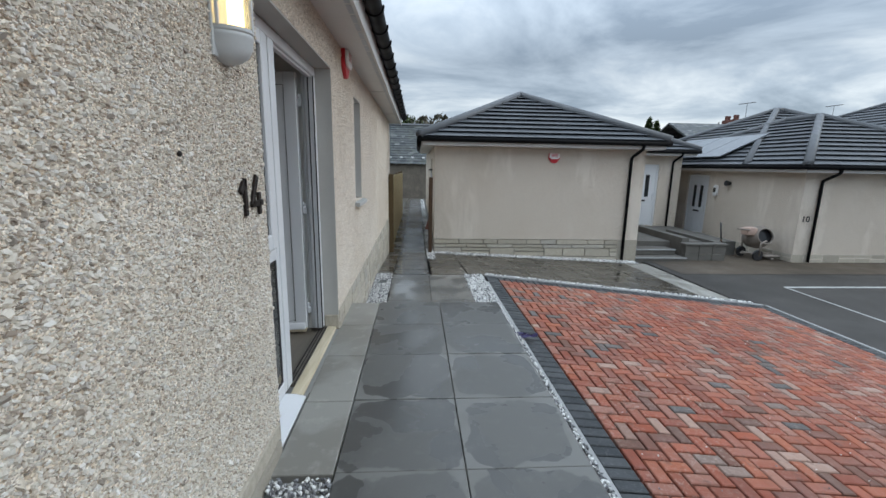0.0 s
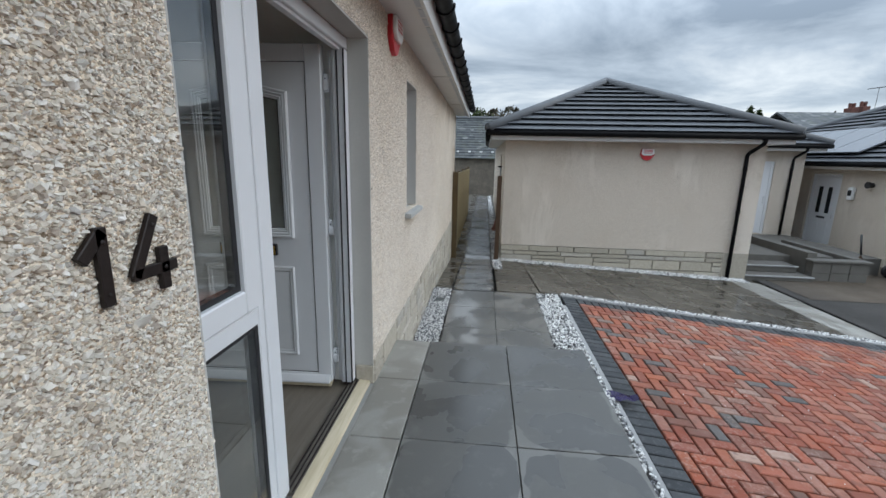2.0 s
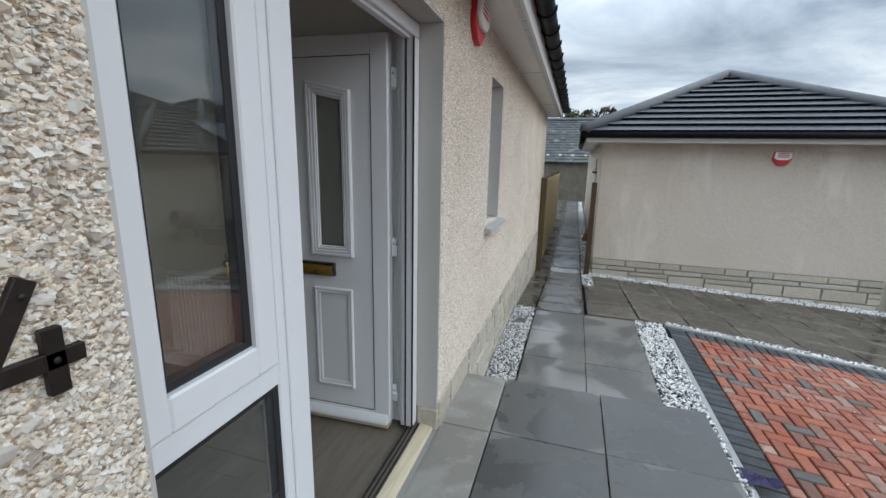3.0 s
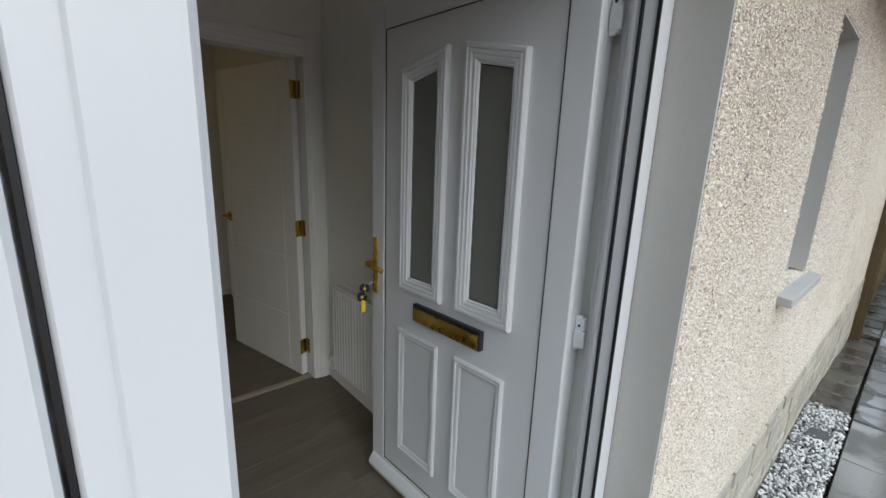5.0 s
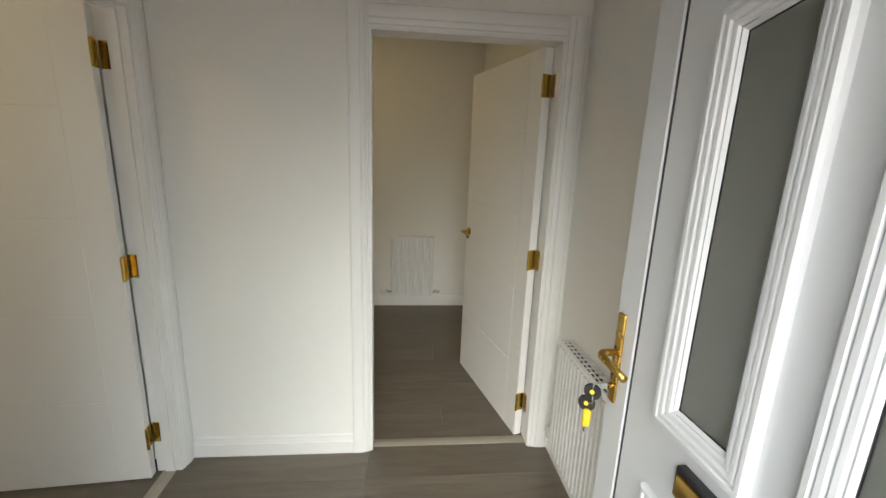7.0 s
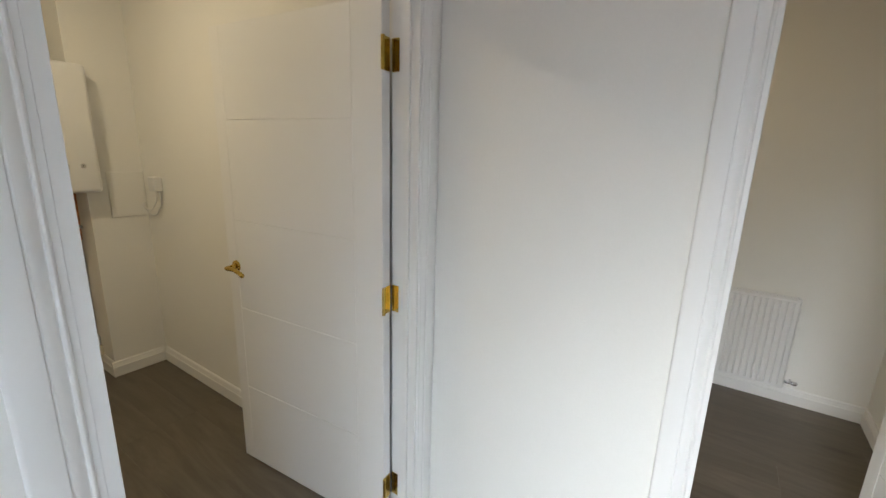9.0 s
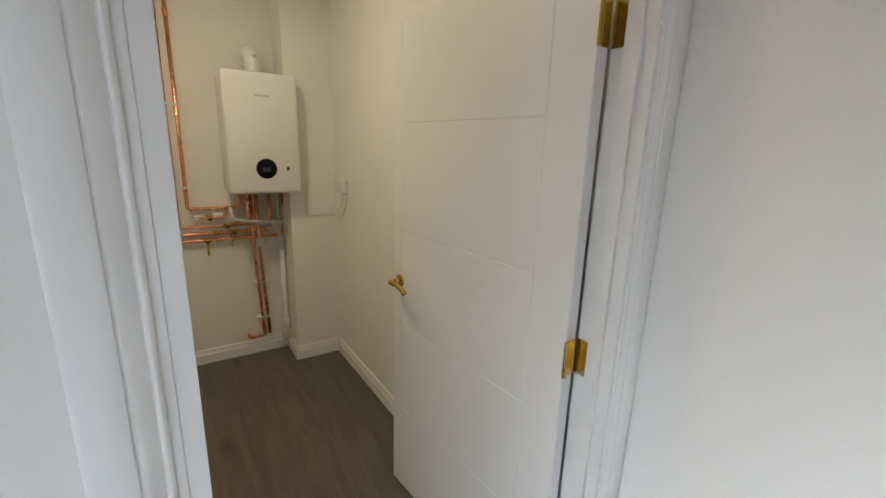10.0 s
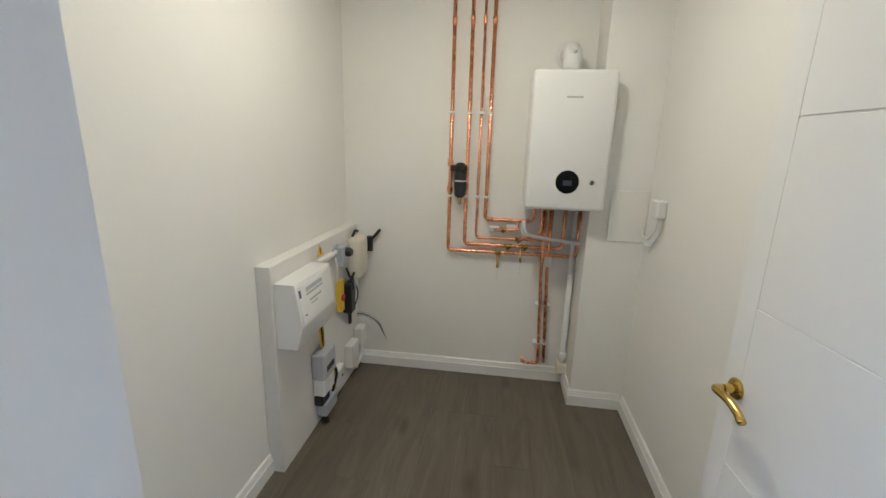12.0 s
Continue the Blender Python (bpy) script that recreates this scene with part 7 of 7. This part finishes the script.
# edging and charcoal border
edge = piece_mesh("edging", 0.05, 0.90, 0.12, 0.006, KERB)
for j in range(13):
    y = -4.2 + j * 0.905 + 0.45
    if y < 7.1:
        put_piece("edging", edge, laid(drive, slope_pose(1.155, y, -0.385)), drive)
edge_far = piece_mesh("edging", 0.90, 0.05, 0.12, 0.006, KERB)
for i in range(5):
    x = 1.18 + 0.45 + i * 0.905
    put_piece("edging", edge_far, laid(drive, slope_pose(x, 7.125, ground(x, 7.0) + 0.015)), drive)
for j in range(13):
    y = -4.2 + j * 0.905 + 0.45
    if y < 7.1:
        put_piece("edging", edge, laid(drive, slope_pose(6.215, y, ground(6.2, y) + 0.012)), drive)
edge_end = piece_mesh("edging", 0.05, 0.46, 0.12, 0.006, KERB)
put_piece("edging", edge_end, laid(drive, slope_pose(6.215, 6.895, ground(6.2, 6.895) + 0.012)), drive)
edge_short = piece_mesh("edging", 0.46, 0.05, 0.12, 0.006, KERB)
put_piece("edging", edge_short, laid(drive, slope_pose(5.94, 7.125, ground(5.94, 7.0) + 0.015)), drive)
dark_h = piece_mesh("border_block", 0.189, 0.086, 0.06, 0.006, CHARCOAL)
for j in range(113):
    y = -4.15 + j * 0.1
    if 0.0 < y < 7.1:
        put_piece("border_block", dark_h, laid(drive, slope_pose(1.285, y, ground(1.285, y) + rs.uniform(-0.002, 0.002))), drive)
dark_v = piece_mesh("border_block", 0.086, 0.189, 0.06, 0.006, CHARCOAL)
for i in range(47):
    x = 1.435 + i * 0.1
    put_piece("border_block", dark_v, laid(drive, slope_pose(x, 6.99, ground(x, 6.9) + rs.uniform(-0.002, 0.002))), drive)
for j in range(70):
    y = 0.0 + j * 0.1
    put_piece("border_block", dark_h, laid(drive, slope_pose(6.09, y, ground(6.09, y) + rs.uniform(-0.002, 0.002))), drive)

# herringbone blocks, the nearest as single pieces
flat_b = piece_mesh("block_paver", 0.186, 0.086, 0.06, 0.006, BRICK)
long_b = piece_mesh("block_paver", 0.086, 0.186, 0.06, 0.006, BRICK)
half_b = piece_mesh("half_paver", 0.086, 0.086, 0.06, 0.006, BRICK)
rest_h = []
rest_f, rest_l, count = [], [], 0
U0, V0 = 1.39, -4.0
for cv in range(110):
    for cu in range(46):
        k = (cu + cv) % 4
        if k == 0 and cu < 45:
            x, y, me = U0 + (cu + 1) * 0.1, V0 + (cv + 0.5) * 0.1, flat_b
        elif k == 2 and cv < 109:
            x, y, me = U0 + (cu + 0.5) * 0.1, V0 + (cv + 1) * 0.1, long_b
        elif (k == 1 and cu == 0) or (k == 0 and cu == 45) or (k == 2 and cv == 109):
            x, y, me = U0 + (cu + 0.5) * 0.1, V0 + (cv + 0.5) * 0.1, half_b
        else:
            continue
        if me is long_b and 6.87 < y < 6.92:
            y, me = y - 0.05, half_b
        if y > 6.87 or x > 5.97:
            continue
        m = laid(drive, slope_pose(x, y, ground(x, y) + rs.uniform(-0.0025, 0.0025)))
        if 1.4 < x < 4.0 and 2.2 < y < 4.6 and count < 295:
            put_piece("block_paver", me, m, drive)
            count += 1
        else:
            (rest_f if me is flat_b else rest_l if me is long_b else rest_h).append(m)
pieces_joined("block_pavers", flat_b, rest_f, drive)
pieces_joined("block_pavers", long_b, rest_l, drive)
pieces_joined("half_pavers", half_b, rest_h, drive)

# floors inside
floor = thing("floor", (-2.0, 2.0, 0.0), "grey oak laminate planks laid lengthways", "floor", kind="structure")
part("subfloor", box(-4.92, -0.80, -0.62, 4.05, -0.15, -0.006), CONCRETE, floor)
part("sill_slab", box(-0.80, -0.60, 2.28, 3.83, -0.15, -0.001), CONCRETE, floor)
plank = piece_mesh("plank", 0.1895, 1.1992, 0.008, 0.0004, FLOORING)
edge_plank = piece_mesh("plank", 0.050, 1.075, 0.008, 0.0004, FLOORING)
put_piece("plank", edge_plank, laid(floor, Matrix.Translation((-0.780, 3.29, 0.0))), floor)
ri = random.Random(4)
for i in range(21):
    x = -0.90 - i * 0.19
    y = -0.62 - ri.choice((0.0, 0.2, 0.4, 0.6, 0.8, 1.0))
    while y < 4.0:
        lo, hi = y, y + 1.2
        if hi > -0.5 and lo < 3.95 and not (x < -2.85 and hi < 0.3):
            cx = max(x, -4.79)
            put_piece("plank", plank, laid(floor, Matrix.Translation((cx, y + 0.6, 0.0))), floor)
        y += 1.2

# gravel
rg2 = np.random.default_rng(9)


def chips(x0, x1, y0, y1, n, lift, base=None):
    xs, ys = rg2.uniform(x0, x1, n), rg2.uniform(y0, y1, n)
    return [(x, y, (ground(x, y) if base is None else base) + lift + rg2.uniform(-0.008, 0.010)) for x, y in zip(xs, ys)]


scatter_chips("gravel_by_wall", GRAVEL, "black and white stone chips beside the house wall", chips(-0.585, -0.335, 4.55, 7.05, 4600, 0.02, -0.385), 0.0118, 1)
scatter_chips("gravel_by_landing", GRAVEL, "black and white stone chips at the landing's near end", chips(-0.58, -0.32, 0.6, 2.07, 2200, -0.006, 0.0), 0.0125, 2)
scatter_chips("gravel_by_drive", WHITEGRAVEL, "pale stone chips between slabs and driveway", chips(0.83, 1.125, 4.52, 7.05, 2900, 0.022), 0.0145, 3)
scatter_chips("gravel_beside_landing", GRAVEL, "black and white stone chips between landing and driveway edging", chips(0.868, 1.125, 0.8, 4.52, 4200, 0.050), 0.0125, 7)
scatter_chips("gravel_by_neighbour", WHITEGRAVEL, "pale stone chips along the neighbour's wall", chips(0.5, 5.5, 10.10, 10.40, 6000, 0.015), 0.0150, 4)
scatter_chips("gravel_by_path", GRAVEL, "grey stone chips beside the narrow path", chips(0.28, 0.46, 9.0, 26.0, 4200, 0.02), 0.020, 5)
scatter_chips("gravel_at_walkway_end", WHITEGRAVEL, "pale stone chips at the far end of the driveway", chips(1.2, 6.0, 7.13, 7.24, 1200, 0.012), 0.016, 6)

scatter_chips("stray_chips", WHITEGRAVEL, "stray white stone chips lying on the block driveway", chips(1.45, 5.8, 1.2, 6.8, 170, 0.012), 0.0065, 8)

lit = thing("litter", (1.19, 4.50, -0.38), "crumpled purple snack wrapper on the edging", "litter")
bm = bmesh.new()
rl = random.Random(3)
rows = [[bm.verts.new((1.09 + 0.22 * u / 5 + rl.uniform(-0.006, 0.006), 4.43 + 0.11 * v / 3 - 0.02 * u / 5 + rl.uniform(-0.006, 0.006), -0.372 + rl.uniform(0, 0.03) + 0.012 * (u % 2))) for u in range(6)] for v in range(4)]
for r0, r1 in zip(rows, rows[1:]):
    for k in range(5):
        bm.faces.new((r0[k], r0[k + 1], r1[k + 1], r1[k]))
bmesh.ops.solidify(bm, geom=list(bm.faces), thickness=0.004)
part("wrapper", bm, PURPLE, lit)
cov = thing("drain_cover", (-0.46, 6.55, -0.36), "small dark slate offcut lying on the chips", "slate")
part("offcut", prism([(-0.53, 6.45), (-0.40, 6.47), (-0.38, 6.62), (-0.50, 6.60)], "z", -0.362, -0.348, 0.003), SLATE, cov)
